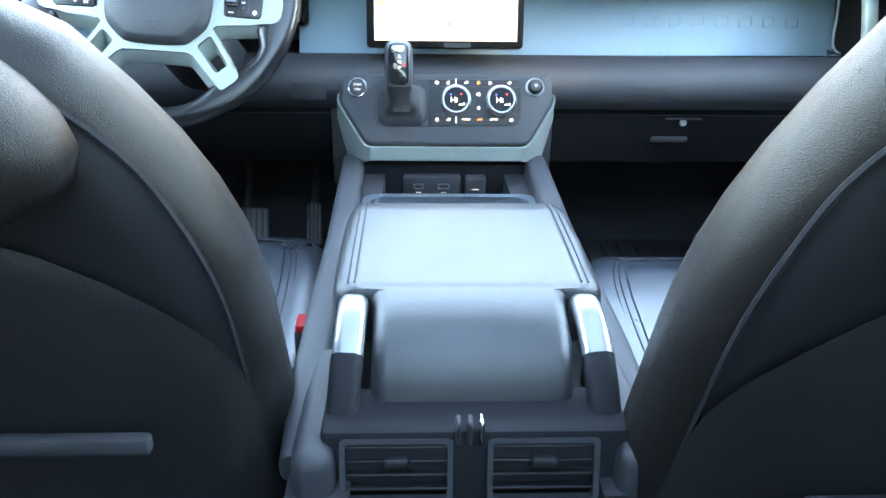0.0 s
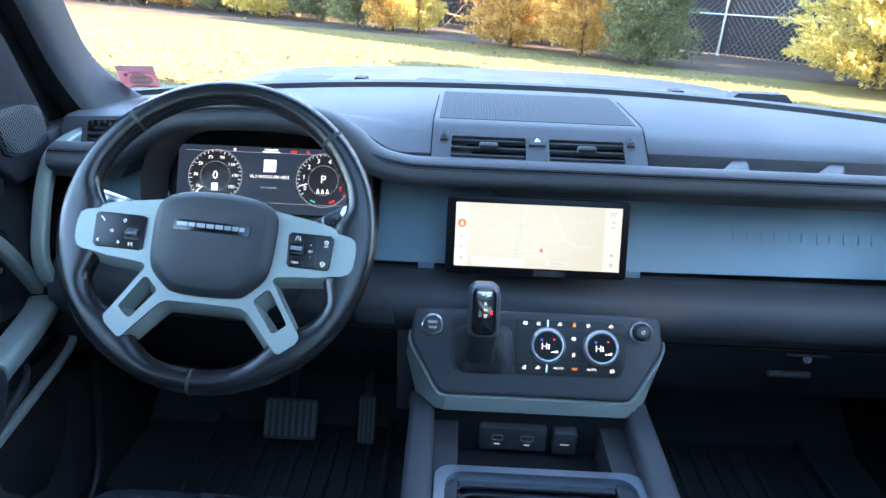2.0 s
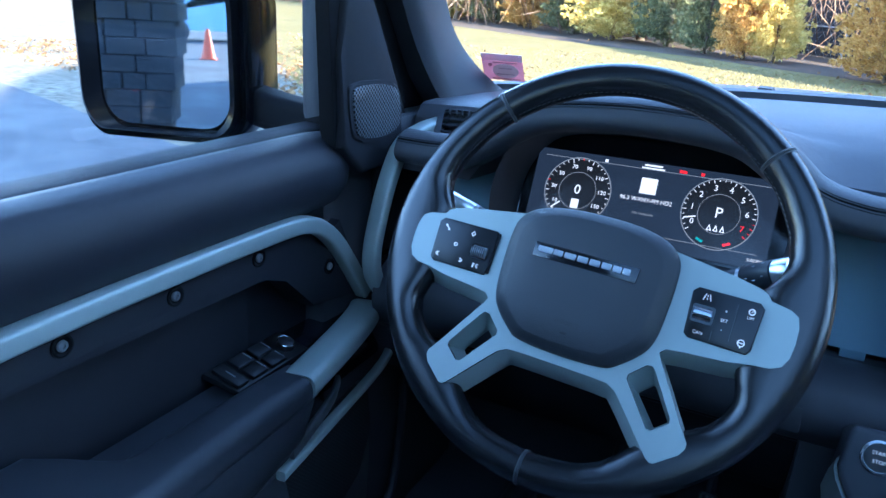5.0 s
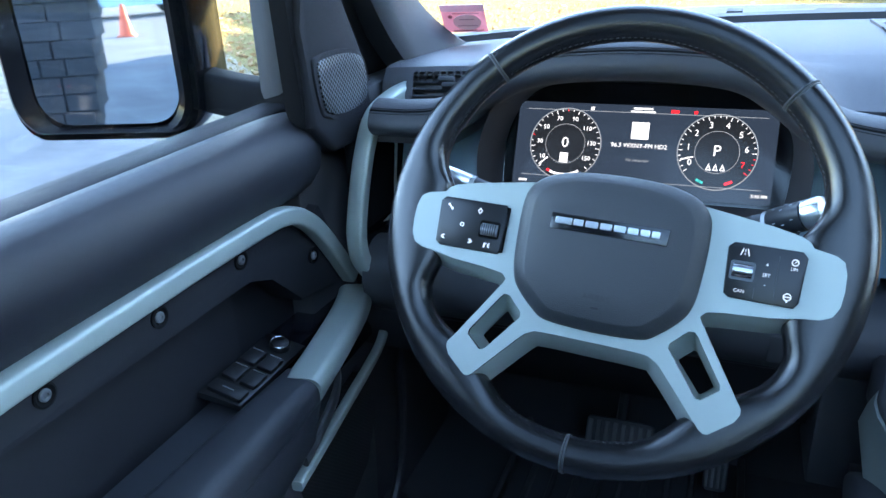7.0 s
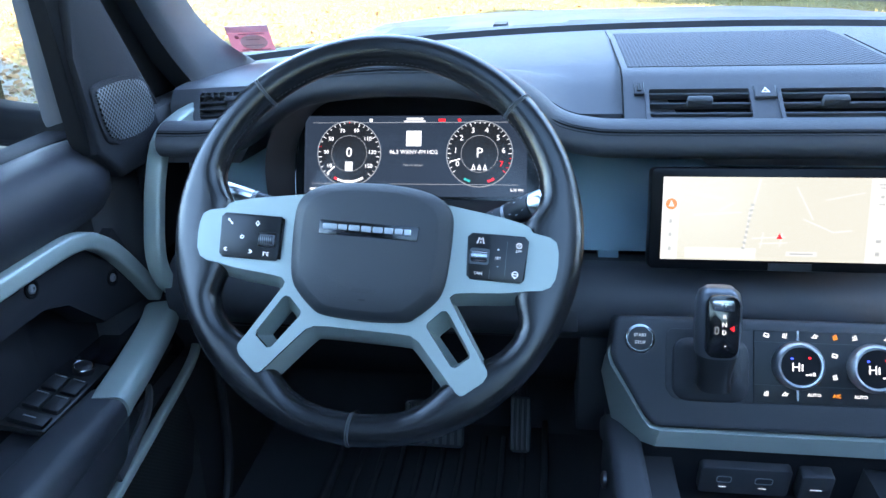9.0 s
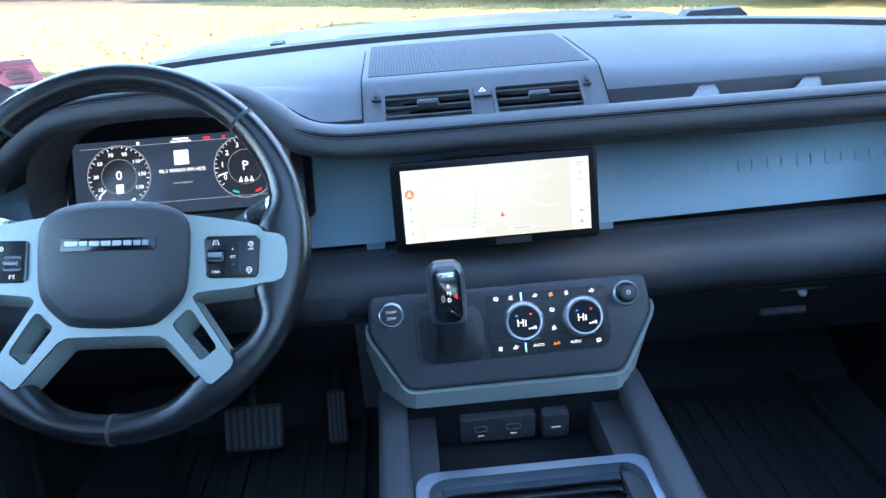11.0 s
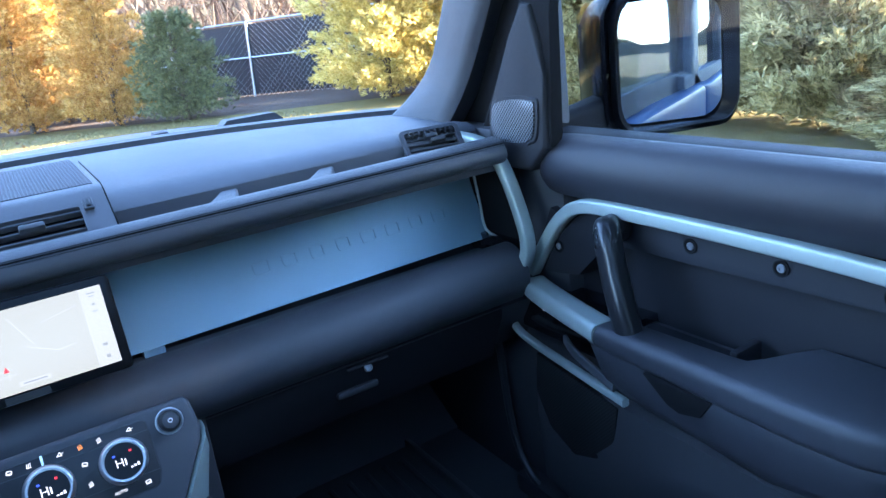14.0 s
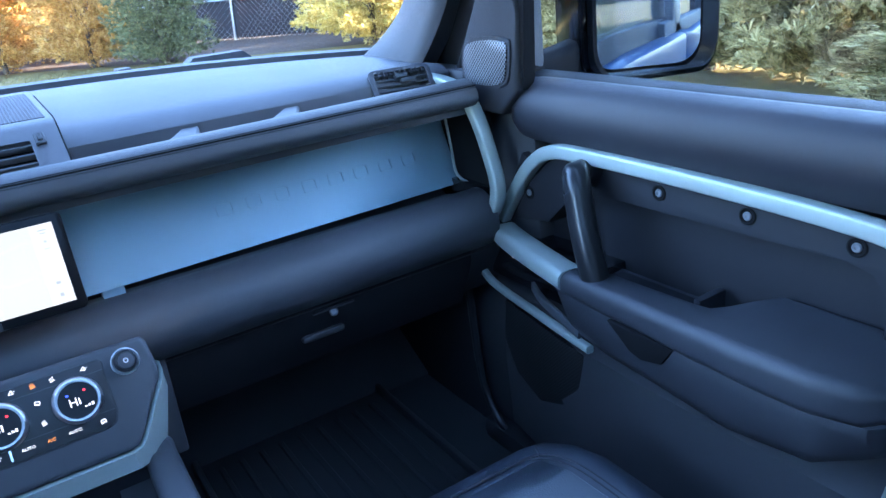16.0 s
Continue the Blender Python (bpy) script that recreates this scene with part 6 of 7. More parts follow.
        part("cup_end", box((X(0.772), 0.888, 1.098), (0.050, 0.012, 0.040), 0.004), SAIL, d)
    else:
        tilt = Matrix.Translation((X(0.777), 1.083, 1.104)) @ Matrix.Rotation(radians(14), 4, "Y")
        part("switch_plate", prism([(-0.024, -0.066), (0.024, -0.060), (0.024, 0.066), (-0.024, 0.062)], -0.004, 0.003, tilt, 0.0015), SWITCHES, d, "black window switch plate")
        for xx, yy, w in ((-0.0105, 0.012, 0.019), (0.0115, 0.012, 0.019), (-0.0105, -0.020, 0.019), (0.0115, -0.020, 0.019), (0.0005, -0.049, 0.040)):
            sw_ob = part("window_switch", box((xx, yy, 0.0045), (w, 0.026 if w < 0.03 else 0.018, 0.007), 0.002, 2, tilt), BUTTON, d)
            part("symbol", box((xx, yy + (0.010 if w < 0.03 else 0.0), 0.0083), (0.014, 0.0014, 0.0006), 0, m=tilt), HINGE, sw_ob)
        md_ = tilt @ Matrix.Translation((0.002, 0.046, 0.003))
        dial_ob = part("mirror_dial", lathe([(0.0120, 0), (0.0115, 0.006), (0.0090, 0.0075), (0.0, 0.0078)], md_, 20), BUTTON, d)
        part("dial_rim", sweep([md_ @ Vector((0.0108 * math.cos(a), 0.0108 * math.sin(a), 0.0068)) for a in [math.pi * 2 * i / 24 for i in range(24)]], ring2(0.0006, 0.0006, 5), tuple(md_.to_3x3() @ Vector((0, 0, 1))), True), CHROME, dial_ob)
    # outside mirror carried by the door
    mir = thing("door_mirror", "gloss black door mirror reflecting what lies behind", "mirror", (X(1.0), 1.25, 1.36), "door mirrors")
    hx, hz, ym = 1.075, 1.428, 1.255
    turn = radians(17 if s < 0 else 19)
    # local axes: u outward across the face, d forward, v up
    ua, da = Vector((math.cos(turn) * s, -math.sin(turn), 0)), Vector((math.sin(turn) * s, math.cos(turn), 0))
    def M(u, d_, v):
        return Vector((X(hx), ym - 0.022, hz)) + ua * (u * 0.68 - (0.016 if s > 0 else 0.008)) + da * d_ + Vector((0, 0, v))
    hr = []
    for y, k, o in ((0.0, 1.0, 0), (0.012, 1.02, 0), (0.06, 1.0, 0), (0.12, 0.92, -0.01), (0.155, 0.74, -0.02), (0.170, 0.45, -0.02), (0.174, 0.04, -0.02)):
        hr.append([M(o + u * k, y, v * k) for u, v in rrect(0.365, 0.245, 0.055, 6)])
    part("housing", loft(hr, False), BLACKPAINT, mir, "gloss black mirror shell")
    gla = rrect(0.186, 0.202, 0.040, 6)
    bz = []
    for d_, k, w, o in ((0.004, 1.0, 0.350, 0.004), (-0.010, 0.97, 0.343, 0.002), (-0.014, 0.945, 0.333, 0.0), (-0.008, 0.915, 0.282, -0.012), (0.016, 0.90, 0.272, -0.014), (0.040, 0.89, 0.268, -0.014)):
        bz.append([M(o + u, d_, v) for u, v in rrect(w, 0.232 * k, 0.05, 6)])
    part("bezel", loft(bz, False), BLACKPAINT, mir)
    yaw, pit = (radians(18), 0.010) if s < 0 else (radians(32.0), 0.03)
    gz_ = Vector((-s * math.sin(yaw), -math.cos(yaw), pit)).normalized()
    gx_ = Vector((0, 0, 1)).cross(gz_).normalized()
    g = axes(M(-0.014, -0.004 if s < 0 else 0.010, 0), gx_, gz_.cross(gx_), gz_)
    if s < 0:
        part("mirror_glass", prism(gla, -0.004, 0.003, g), MIRROR, mir, "silvered mirror glass", 5)
    else:
        dome = [[g @ Vector((u * k, v * k, 0.003 - (u * u + v * v) * k * k / (2 * 2.8))) for u, v in gla] for k in [1 - 0.08 * i for i in range(12)] + [0.03]]
        part("mirror_glass", loft(dome), MIRROR, mir, "convex silvered mirror glass", 60)
    part("mirror_arm", sweep([(X(0.80), 1.312, 1.342), (X(0.86), 1.316, 1.345), (X(0.92), 1.318, 1.350), (X(0.965), 1.318, 1.357), (X(0.995), 1.318, 1.364)], rrect(0.052, 0.055, 0.014, 4), (0, 1, 0)), GAP, mir, "matt black mirror arm")
    return d


GLOSS_SOFT = material("satin black plastic", (0.016, 0.016, 0.018), 0.30, bump=0.03)
DARKMESH = perforated("black speaker mesh", (0.02, 0.02, 0.022), 0.0045, "YZ", 0.6, 0.0)
for s in S2:
    door(s)
for s in S2:
    pb = thing("door_pillar", "black trimmed centre pillar with belt guide", "pillar", (s * 0.84, 0.22, 0.66), kind="structure")
    part("trim", box((s * 0.85, 0.24, 1.3), (0.10, 0.16, 1.32), 0.02), SOFT, pb)
    part("sill", box((s * 0.80, 0.8, 0.655), (0.09, 1.2, 0.05), 0.015), DARK, pb)

# ---- sticker on the windscreen ----
def paper(name, col):
    """Thin printed paper that daylight shines through."""
    m = bpy.data.materials.new(name)
    m.use_nodes = True
    n, l = m.node_tree.nodes, m.node_tree.links
    b = n["Principled BSDF"]
    tr, mx, no, mc = n.new("ShaderNodeBsdfTranslucent"), n.new("ShaderNodeMixShader"), n.new("ShaderNodeTexNoise"), n.new("ShaderNodeMix")
    no.inputs["Scale"].default_value = 260
    mc.data_type = "RGBA"
    mc.inputs["A"].default_value, mc.inputs["B"].default_value = (*[c * 0.85 for c in col], 1), (*[min(1, c * 1.1) for c in col], 1)
    l.new(no.outputs[0], mc.inputs["Factor"])
    mx.inputs[0].default_value = 0.8
    for q, k in ((b, "Base Color"), (tr, "Color")):
        l.new(mc.outputs["Result"], q.inputs[k])
    l.new(b.outputs[0], mx.inputs[1])
    l.new(tr.outputs[0], mx.inputs[2])
    l.new(mx.outputs[0], n["Material Output"].inputs["Surface"])
    return m



stk = thing("inspection_sticker", "red and white sticker inside the windscreen", "sticker", (-0.735, 1.60, 1.40))
skm = axes((-0.709, 1.598, 1.416), Vector((0.985, 0.17, 0)).normalized(), Vector((0.0, -0.5, 0.86)).normalized(), Vector((0.17, -0.85, -0.49)).normalized())
card = part("card", box((0, 0, 0), (0.066, 0.048, 0.0006), 0, m=skm), paper("red printed paper", (0.68, 0.36, 0.37)), stk)
bar(0.0, 0.0185, 0.066, 0.012, paper("white printed paper", (0.88, 0.88, 0.90)), "header", skm, card, lift=0.0007)
PALE = paper("pale grey green paper", (0.74, 0.80, 0.76))
part("oval", prism([(0.004 + 0.021 * math.cos(a), -0.006 + 0.0135 * math.sin(a)) for a in [2 * math.pi * i / 32 for i in range(32)]], 0.0006, 0.0010, skm), PALE, card, "pale oval field")
PRINT = material("dark print", (0.30, 0.11, 0.13), 0.6, bump=0)
part("ring", lathe([(0.0034, 0.0006), (0.0034, 0.0010), (0.0018, 0.0010), (0.0018, 0.0006)], skm @ Matrix.Translation((-0.020, 0.004, 0)), 16), PRINT, card, "small dark printed ring")
for y, w in ((0.0095, 0.040), (-0.001, 0.022), (-0.012, 0.030), (-0.0205, 0.046)):
    bar(0.004, y, w, 0.0018, PRINT if y > 0.005 or y < -0.015 else material("grey print", (0.38, 0.42, 0.42), 0.6, bump=0), "plain_bar", skm, card, lift=0.0011)

# ---- bonnet and wipers ----
hood = thing("bonnet", "pale silver car bonnet with black raised pads", "car bonnet", (0, 2.6, 1.2))
part("panel", loft([[(x, y, z - 0.035 * (abs(x) / 0.85) ** 3) for x in [-0.85 + 0.17 * i for i in range(11)]] for y, z in ((1.86, 1.31), (1.95, 1.318), (2.3, 1.316), (2.8, 1.305), (3.2, 1.285), (3.38, 1.24), (3.42, 1.16))], False, False), PAINT, hood)
for s in S2:
    part("raised_pad", box((s * 0.62, 2.45, 1.2965), (0.17, 0.44, 0.008), 0.003), DARK, hood)
    part("wing", box((s * 0.90, 2.6, 0.965), (0.14, 1.6, 0.50), 0.04), PAINT, hood)
part("scuttle", box((0, 1.87, 1.332), (1.5, 0.14, 0.02), 0.004), DARK, hood, "black plastic scuttle panel")
for x, w in ((-0.165, 0.13), (0.51, 0.13), (-0.335, 0.03), (0.335, 0.03)):
    wp = thing("wiper_mount", "dark plastic wiper pivot cover at the windscreen foot", "wiper", (x, 1.85, 1.36), "wiper parts")
    part("cover", loft([[(x + u * w * k, 1.85 + 0.02 * q, z) for u, q in ((-0.5, -1), (0.5, -1), (0.5, 1), (-0.5, 1))] for k, z in ((1.0, 1.35), (1.0, 1.388), (0.75, 1.402))]), DARK, wp)

# ---- road wheels and the front end that carries the bonnet ----
RIMPAINT = material("dark grey alloy", (0.12, 0.12, 0.13), 0.35, metal=0.8)
for x in (-0.86, 0.86):
    for y in (-1.15, 2.35):
        rw = thing("road_wheel", "black tyred road wheel on the driveway", "wheel", (x, y, 0.0), "road wheels")
        wm_ = Matrix(((0, 0, math.copysign(1, x), x), (1, 0, 0, y), (0, 1, 0, 0.372), (0, 0, 0, 1)))
        part("tyre", lathe([(0.24, -0.11), (0.34, -0.12), (0.365, -0.09), (0.365, 0.09), (0.34, 0.12), (0.24, 0.11)], wm_, 36), RUBBER, rw)
        part("rim", lathe([(0.25, 0.08), (0.24, 0.10), (0.08, 0.07), (0.05, 0.09), (0.0, 0.09)], wm_, 30), RIMPAINT, rw)
part("front_panel", box((0, 3.40, 0.86), (1.80, 0.10, 0.62), 0.04, 3), PAINT, hood, "blue grey front panel")
part("bumper", box((0, 3.46, 0.58), (1.86, 0.16, 0.22), 0.05, 3), DARK, hood, "black plastic bumper")

# ---- outdoors ----
def ground_material(name, a, b, c, s1, s2, bump, rough=0.95):
    """Ground in three blended tones, at a broad and a fine scale."""
    m = bpy.data.materials.new(name)
    m.use_nodes = True
    n, l = m.node_tree.nodes, m.node_tree.links
    bs = n["Principled BSDF"]
    bs.inputs["Roughness"].default_value = rough
    bs.inputs["Specular IOR Level"].default_value = 0.2
    tc = n.new("ShaderNodeTexCoord")
    big, fine = n.new("ShaderNodeTexNoise"), n.new("ShaderNodeTexNoise")
    for t, s_ in ((big, s1), (fine, s2)):
        t.inputs["Scale"].default_value, t.inputs["Detail"].default_value, t.inputs["Roughness"].default_value = s_, 8, 0.65
        l.new(tc.outputs["Object"], t.inputs["Vector"])
    m1, m2 = n.new("ShaderNodeMix"), n.new("ShaderNodeMix")
    for q in (m1, m2):
        q.data_type = "RGBA"
    m1.inputs["A"].default_value, m1.inputs["B"].default_value, m2.inputs["B"].default_value = (*a, 1), (*b, 1), (*c, 1)
    r1, r2 = n.new("ShaderNodeMapRange"), n.new("ShaderNodeMapRange")
    for r in (r1, r2):
        r.inputs["From Min"].default_value, r.inputs["From Max"].default_value = 0.38, 0.62
    l.new(big.outputs[0], r1.inputs["Value"])
    l.new(fine.outputs[0], r2.inputs["Value"])
    l.new(r1.outputs[0], m1.inputs["Factor"])
    l.new(m1.outputs["Result"], m2.inputs["A"])
    l.new(r2.outputs[0], m2.inputs["Factor"])
    l.new(m2.outputs["Result"], bs.inputs["Base Color"])
    bp = n.new("ShaderNodeBump")
    bp.inputs["Strength"].default_value, bp.inputs["Distance"].default_value = bump, 0.06
    l.new(fine.outputs[0], bp.inputs["Height"])
    l.new(bp.outputs[0], bs.inputs["Normal"])
    return m


GRASS = ground_material("dry winter lawn", (0.140, 0.115, 0.036), (0.215, 0.168, 0.062), (0.155, 0.118, 0.045), 0.42, 5, 1.0)
ASPHALT = ground_material("worn pale asphalt", (0.075, 0.076, 0.082), (0.15, 0.15, 0.148), (0.10, 0.10, 0.105), 1.1, 40, 0.2)
MULCH = ground_material("dark mulch with fallen leaves", (0.10, 0.075, 0.055), (0.15, 0.11, 0.075), (0.07, 0.05, 0.04), 1.5, 14, 0.8)
VERGE = ground_material("sandy verge with leaves", (0.19, 0.165, 0.12), (0.28, 0.25, 0.20), (0.13, 0.11, 0.075), 0.9, 7, 0.8)


def sheet(name, pts, z, mat, label, cat):
    bm = B()
    bm.faces.new([bm.verts.new((x, y, z)) for x, y in pts])
    return tagged(part(name, bm, mat), label, cat, kind="structure")


sheet("ground", [(-900, -900), (900, -900), (900, 900), (-900, 900)], 0.0, GRASS, "dry yellow green winter lawn", "lawn")
sheet("driveway", [(-60, -60), (4.4, -60), (4.4, 3.2), (-2, 4.6), (-6.6, 5.8), (-10.2, 6.9), (-60, 14)], 0.006, ASPHALT, "pale worn asphalt driveway", "driveway")
sheet("verge", [(-2.5, 4.75), (-6.6, 5.8), (-10.2, 6.9), (-60, 14), (-60, 40), (-22, 24), (-13, 15.5), (-8.6, 11.0), (-5.2, 7.6)], 0.004, VERGE, "sandy verge with dead leaves", "verge")
sheet("planting_bed", [(10, 12.6), (5.0, 16.4), (3.4, 18.0), (1.2, 20.6), (-1.5, 22.8), (-3.6, 24.6), (-9, 27.6), (-18, 34), (-40, 52), (-20, 60), (0, 40), (7.5, 24), (14, 20)], 0.005, MULCH, "dark mulch bed under the shrubs", "planting bed")
sheet("wood_floor", [(14, 20), (7.5, 24), (0, 40), (-20, 60), (60, 90), (90, 20), (30, 8)], 0.003, MULCH, "leaf strewn woodland floor", "woodland floor")

# grass tufts
rng = np.random.default_rng(5)
def cards(name, centres, dirs, lens, widths, mat, parent=None, label="", stuff=True):
    """Thin blades as one mesh: at each centre a tapered quad along dirs."""
    n = len(centres)
    side = np.cross(dirs, rng.normal(size=(n, 3)))
    side /= np.linalg.norm(side, axis=1, keepdims=True) + 1e-9
    l, w = lens[:, None], widths[:, None]
    v = np.stack([centres - side * w * 0.35, centres + side * w * 0.35, centres + dirs * l * 0.55 + side * w * 0.5, centres + dirs * l, centres + dirs * l * 0.55 - side * w * 0.5], 1).reshape(-1, 3)
    me = bpy.data.meshes.new(name)
    me.from_pydata(v.tolist(), [], (np.arange(n)[:, None] * 5 + np.arange(5)).tolist())
    me.materials.append(mat)
    return me


def leafmat(name, a, b, c, through_=0.25):
    m = bpy.data.materials.new(name)
    m.use_nodes = True
    n, l = m.node_tree.nodes, m.node_tree.links
    bs = n["Principled BSDF"]
    bs.inputs["Roughness"].default_value, bs.inputs["Specular IOR Level"].default_value = 0.6, 0.25
    g, cr = n.new("ShaderNodeNewGeometry"), n.new("ShaderNodeValToRGB")
    tc, no, ad = n.new("ShaderNodeTexCoord"), n.new("ShaderNodeTexNoise"), n.new("ShaderNodeMath")
    no.inputs["Scale"].default_value = 1.6
    l.new(tc.outputs["Object"], no.inputs["Vector"])
    ad.operation = "MULTIPLY_ADD"
    ad.inputs[1].default_value, ad.inputs[2].default_value = 0.55, -0.02
    l.new(g.outputs["Random Per Island"], ad.inputs[0])
    ad2 = n.new("ShaderNodeMath")
    ad2.operation = "MULTIPLY_ADD"
    ad2.inputs[1].default_value = 0.45
    l.new(no.outputs[0], ad2.inputs[0])
    l.new(ad.outputs[0], ad2.inputs[2])
    l.new(ad2.outputs[0], cr.inputs[0])
    e = cr.color_ramp.elements
    e[0].position, e[0].color, e[1].position, e[1].color = 0.10, (*a, 1), 0.80, (*c, 1)
    e.new(0.45).color = (*b, 1)
    l.new(cr.outputs[0], bs.inputs["Base Color"])
    tr, mx = n.new("ShaderNodeBsdfTranslucent"), n.new("ShaderNodeMixShader")
    mx.inputs[0].default_value = through_
    l.new(cr.outputs[0], tr.inputs["Color"])
    l.new(bs.outputs[0], mx.inputs[1])
    l.new(tr.outputs[0], mx.inputs[2])
    l.new(mx.outputs[0], n["Material Output"].inputs["Surface"])
    return m


LEAF_GREEN = leafmat("hedge foliage", (0.14, 0.115, 0.045), (0.38, 0.320, 0.145), (0.74, 0.60, 0.30), 0.45)
LEAF_DARK = leafmat("dark spruce foliage", (0.055, 0.062, 0.030), (0.13, 0.135, 0.062), (0.25, 0.235, 0.105))
LEAF_GOLD = leafmat("golden brown foliage", (0.24, 0.125, 0.030), (0.52, 0.295, 0.080), (0.76, 0.48, 0.155), 0.42)
LEAF_YELLOW = leafmat("yellow green foliage", (0.28, 0.215, 0.045), (0.60, 0.460, 0.13), (0.82, 0.66, 0.26), 0.44)
BARK = ground_material("grey brown bark", (0.12, 0.09, 0.065), (0.19, 0.15, 0.115), (0.09, 0.065, 0.05), 3, 30, 0.8)
TWIG = ground_material("thin brown twigs", (0.17, 0.12, 0.085), (0.25, 0.18, 0.13), (0.13, 0.09, 0.065), 3, 30, 0.3)

# lawn blades over the stretch seen from the seat
n = 60000
ang = np.radians(rng.uniform(-38, 34, n))
far = rng.uniform(5.5, 24, n)
cx, cy = np.sin(ang) * far, np.cos(ang) * far
ok = (cy < 20.6 - 0.95 * cx) & (cy > 4.6) & (cy > 5.2 - 1.0 * (cx + 4)) & (cx < 5.6)
pts = np.stack([cx, cy, np.zeros(n)], 1)[ok]
dr = rng.normal(size=pts.shape) * 0.5
dr[:, 2] = 0.8
dr /= np.linalg.norm(dr, axis=1, keepdims=True)
GRASSBLADE = leafmat("dry grass blades", (0.135, 0.110, 0.040), (0.190, 0.152, 0.058), (0.250, 0.200, 0.085))
tagged(new("grass", cards("grass", pts, dr, rng.uniform(0.025, 0.06, len(pts)), rng.uniform(0.006, 0.016, len(pts)), GRASSBLADE)), "short dry lawn grass", "grass", kind="stuff")


def crown_mesh(name, h, r, n, size, mat, seed, fronds=4, taper=0.75, droop=0.2, boughs=0):
    """A crown of flat sprays round a tapered, lobed body, with gaps."""
    g = np.random.default_rng(seed)
    z = h * (0.02 + 0.98 * g.random(n) ** 1.15)
    a = g.uniform(0, 2 * np.pi, n)
    lobes = 1 + 0.16 * np.sin(3 * a + 4 * z / h + seed) + 0.13 * np.sin(7 * a - 9 * z / h + 2 * seed) + 0.10 * np.sin(13 * z / h * 2 + 5 * a)
    prof = np.clip(1 - (z / h), 0, 1) ** taper * np.clip(0.55 + z / h * 3, 0, 1)
    rad = r * prof * lobes * (0.62 + 0.42 * g.random(n) ** 0.5) + 0.04
    if boughs:
        # sprays gathered along boughs that reach out unevenly from the stem
        k = g.integers(0, boughs, n)
        bz, ba = h * (0.03 + 0.95 * (np.arange(boughs) / boughs) ** 1.2), np.arange(boughs) * 2.4 + g.normal(size=boughs) * 0.4
        reach = r * np.clip(1 - bz / h, 0, 1) ** taper * np.clip(0.7 + bz / h * 3, 0, 1) * g.uniform(0.72, 1.28, boughs) + 0.08
        f = g.random(n) ** 0.6
        a = ba[k] + g.normal(size=n) * 0.16 * (1.4 - f)
        rad = reach[k] * f
        z = np.clip(bz[k] + reach[k] * (0.30 * f - 0.12 * f ** 3) + g.normal(size=n) * 0.085 * (1.2 - 0.6 * f), 0.02, h * 1.03)
    c = np.stack([np.cos(a) * rad, np.sin(a) * rad, z], 1)
    out = np.stack([np.cos(a), np.sin(a), 0.55 - droop * g.random(n)], 1) + g.normal(size=(n, 3)) * 0.35
    out /= np.linalg.norm(out, axis=1, keepdims=True)
    up = np.cross(out, g.normal(size=(n, 3)))
    up /= np.linalg.norm(up, axis=1, keepdims=True)
    ln = size * g.uniform(0.6, 1.3, n)
    vs = []
    for k in range(fronds):
        t = (k / max(1, fronds - 1) - 0.5) * 1.5
        d = out * np.cos(t) + up * np.sin(t)
        sd = np.cross(d, np.cross(out, up) + 0.3 * g.normal(size=(n, 3)))
        sd /= np.linalg.norm(sd, axis=1, keepdims=True)
        o = c + out * (ln * 0.25 * (1 - abs(t)))[:, None]
        L, W = (ln * (1 - 0.25 * abs(t)))[:, None], (ln * 0.20)[:, None]
        vs.append(np.stack([o - sd * W * 0.3, o + d * L * 0.6 - sd * W * 0.5, o + d * L, o + d * L * 0.6 + sd * W * 0.5, o + sd * W * 0.3], 1))
    v = np.concatenate(vs, 0).reshape(-1, 3)
    me = bpy.data.meshes.new(name)
    me.from_pydata(v.tolist(), [], (np.arange(len(v) // 5)[:, None] * 5 + np.arange(5)).tolist())
    me.materials.append(mat)
    return me


def trunk_mesh(h, r0):
    bm = B()
    path = [(0.03 * math.sin(3 * i), 0.03 * math.cos(2 * i), h * i / 6) for i in range(7)]
    sweep(path, ring2(r0, r0, 8), (1, 0, 0), scales=[1 - 0.13 * i for i in range(7)], bm=bm)
    for i in range(10):
        a, z = i * 2.4, h * (0.15 + 0.07 * i)
        q = Vector((math.cos(a), math.sin(a), 0.6)).normalized() * (0.45 * (1 - i / 14)) * h * 0.35
        sweep([(0, 0, z), Vector((0, 0, z)) + q * 0.6, Vector((0, 0, z)) + q + Vector((0, 0, 0.1))], ring2(r0 * 0.3, r0 * 0.3, 5), (0.3, 0.2, 1), scales=[1, 0.7, 0.3], bm=bm)
    me = bpy.data.meshes.new("trunk")
    bm.to_mesh(me)
    bm.free()
    me.materials.append(BARK)
    me.shade_smooth()
    return me


TRUNK = trunk_mesh(1.0, 0.05)


def shrub(name, label, cat, crown, x, y, scale, rot, height, group):
    t = new(name)
    t.matrix_basis = Matrix.LocRotScale((x, y, 0), Euler((0, 0, rot)), (scale[0], scale[0], scale[1]))
    tagged(t, label, cat, group)
    a, b = new("trunk", TRUNK), new("crown", crown)
    a.matrix_basis = Matrix.Diagonal((1.3, 1.3, height * 0.92, 1))
    for o in (a, b):
        o.parent = t
    return t


HEDGE = [crown_mesh("hedge_crown", 3.3, 1.25, 24000, 0.105, LEAF_GREEN, 11 + i, 4, 0.42, 0.25, 260) for i in range(2)]
HEDGE_TALL = crown_mesh("tall_hedge_crown", 6.2, 1.25, 9000, 0.20, LEAF_GREEN, 15, 4, 0.42)
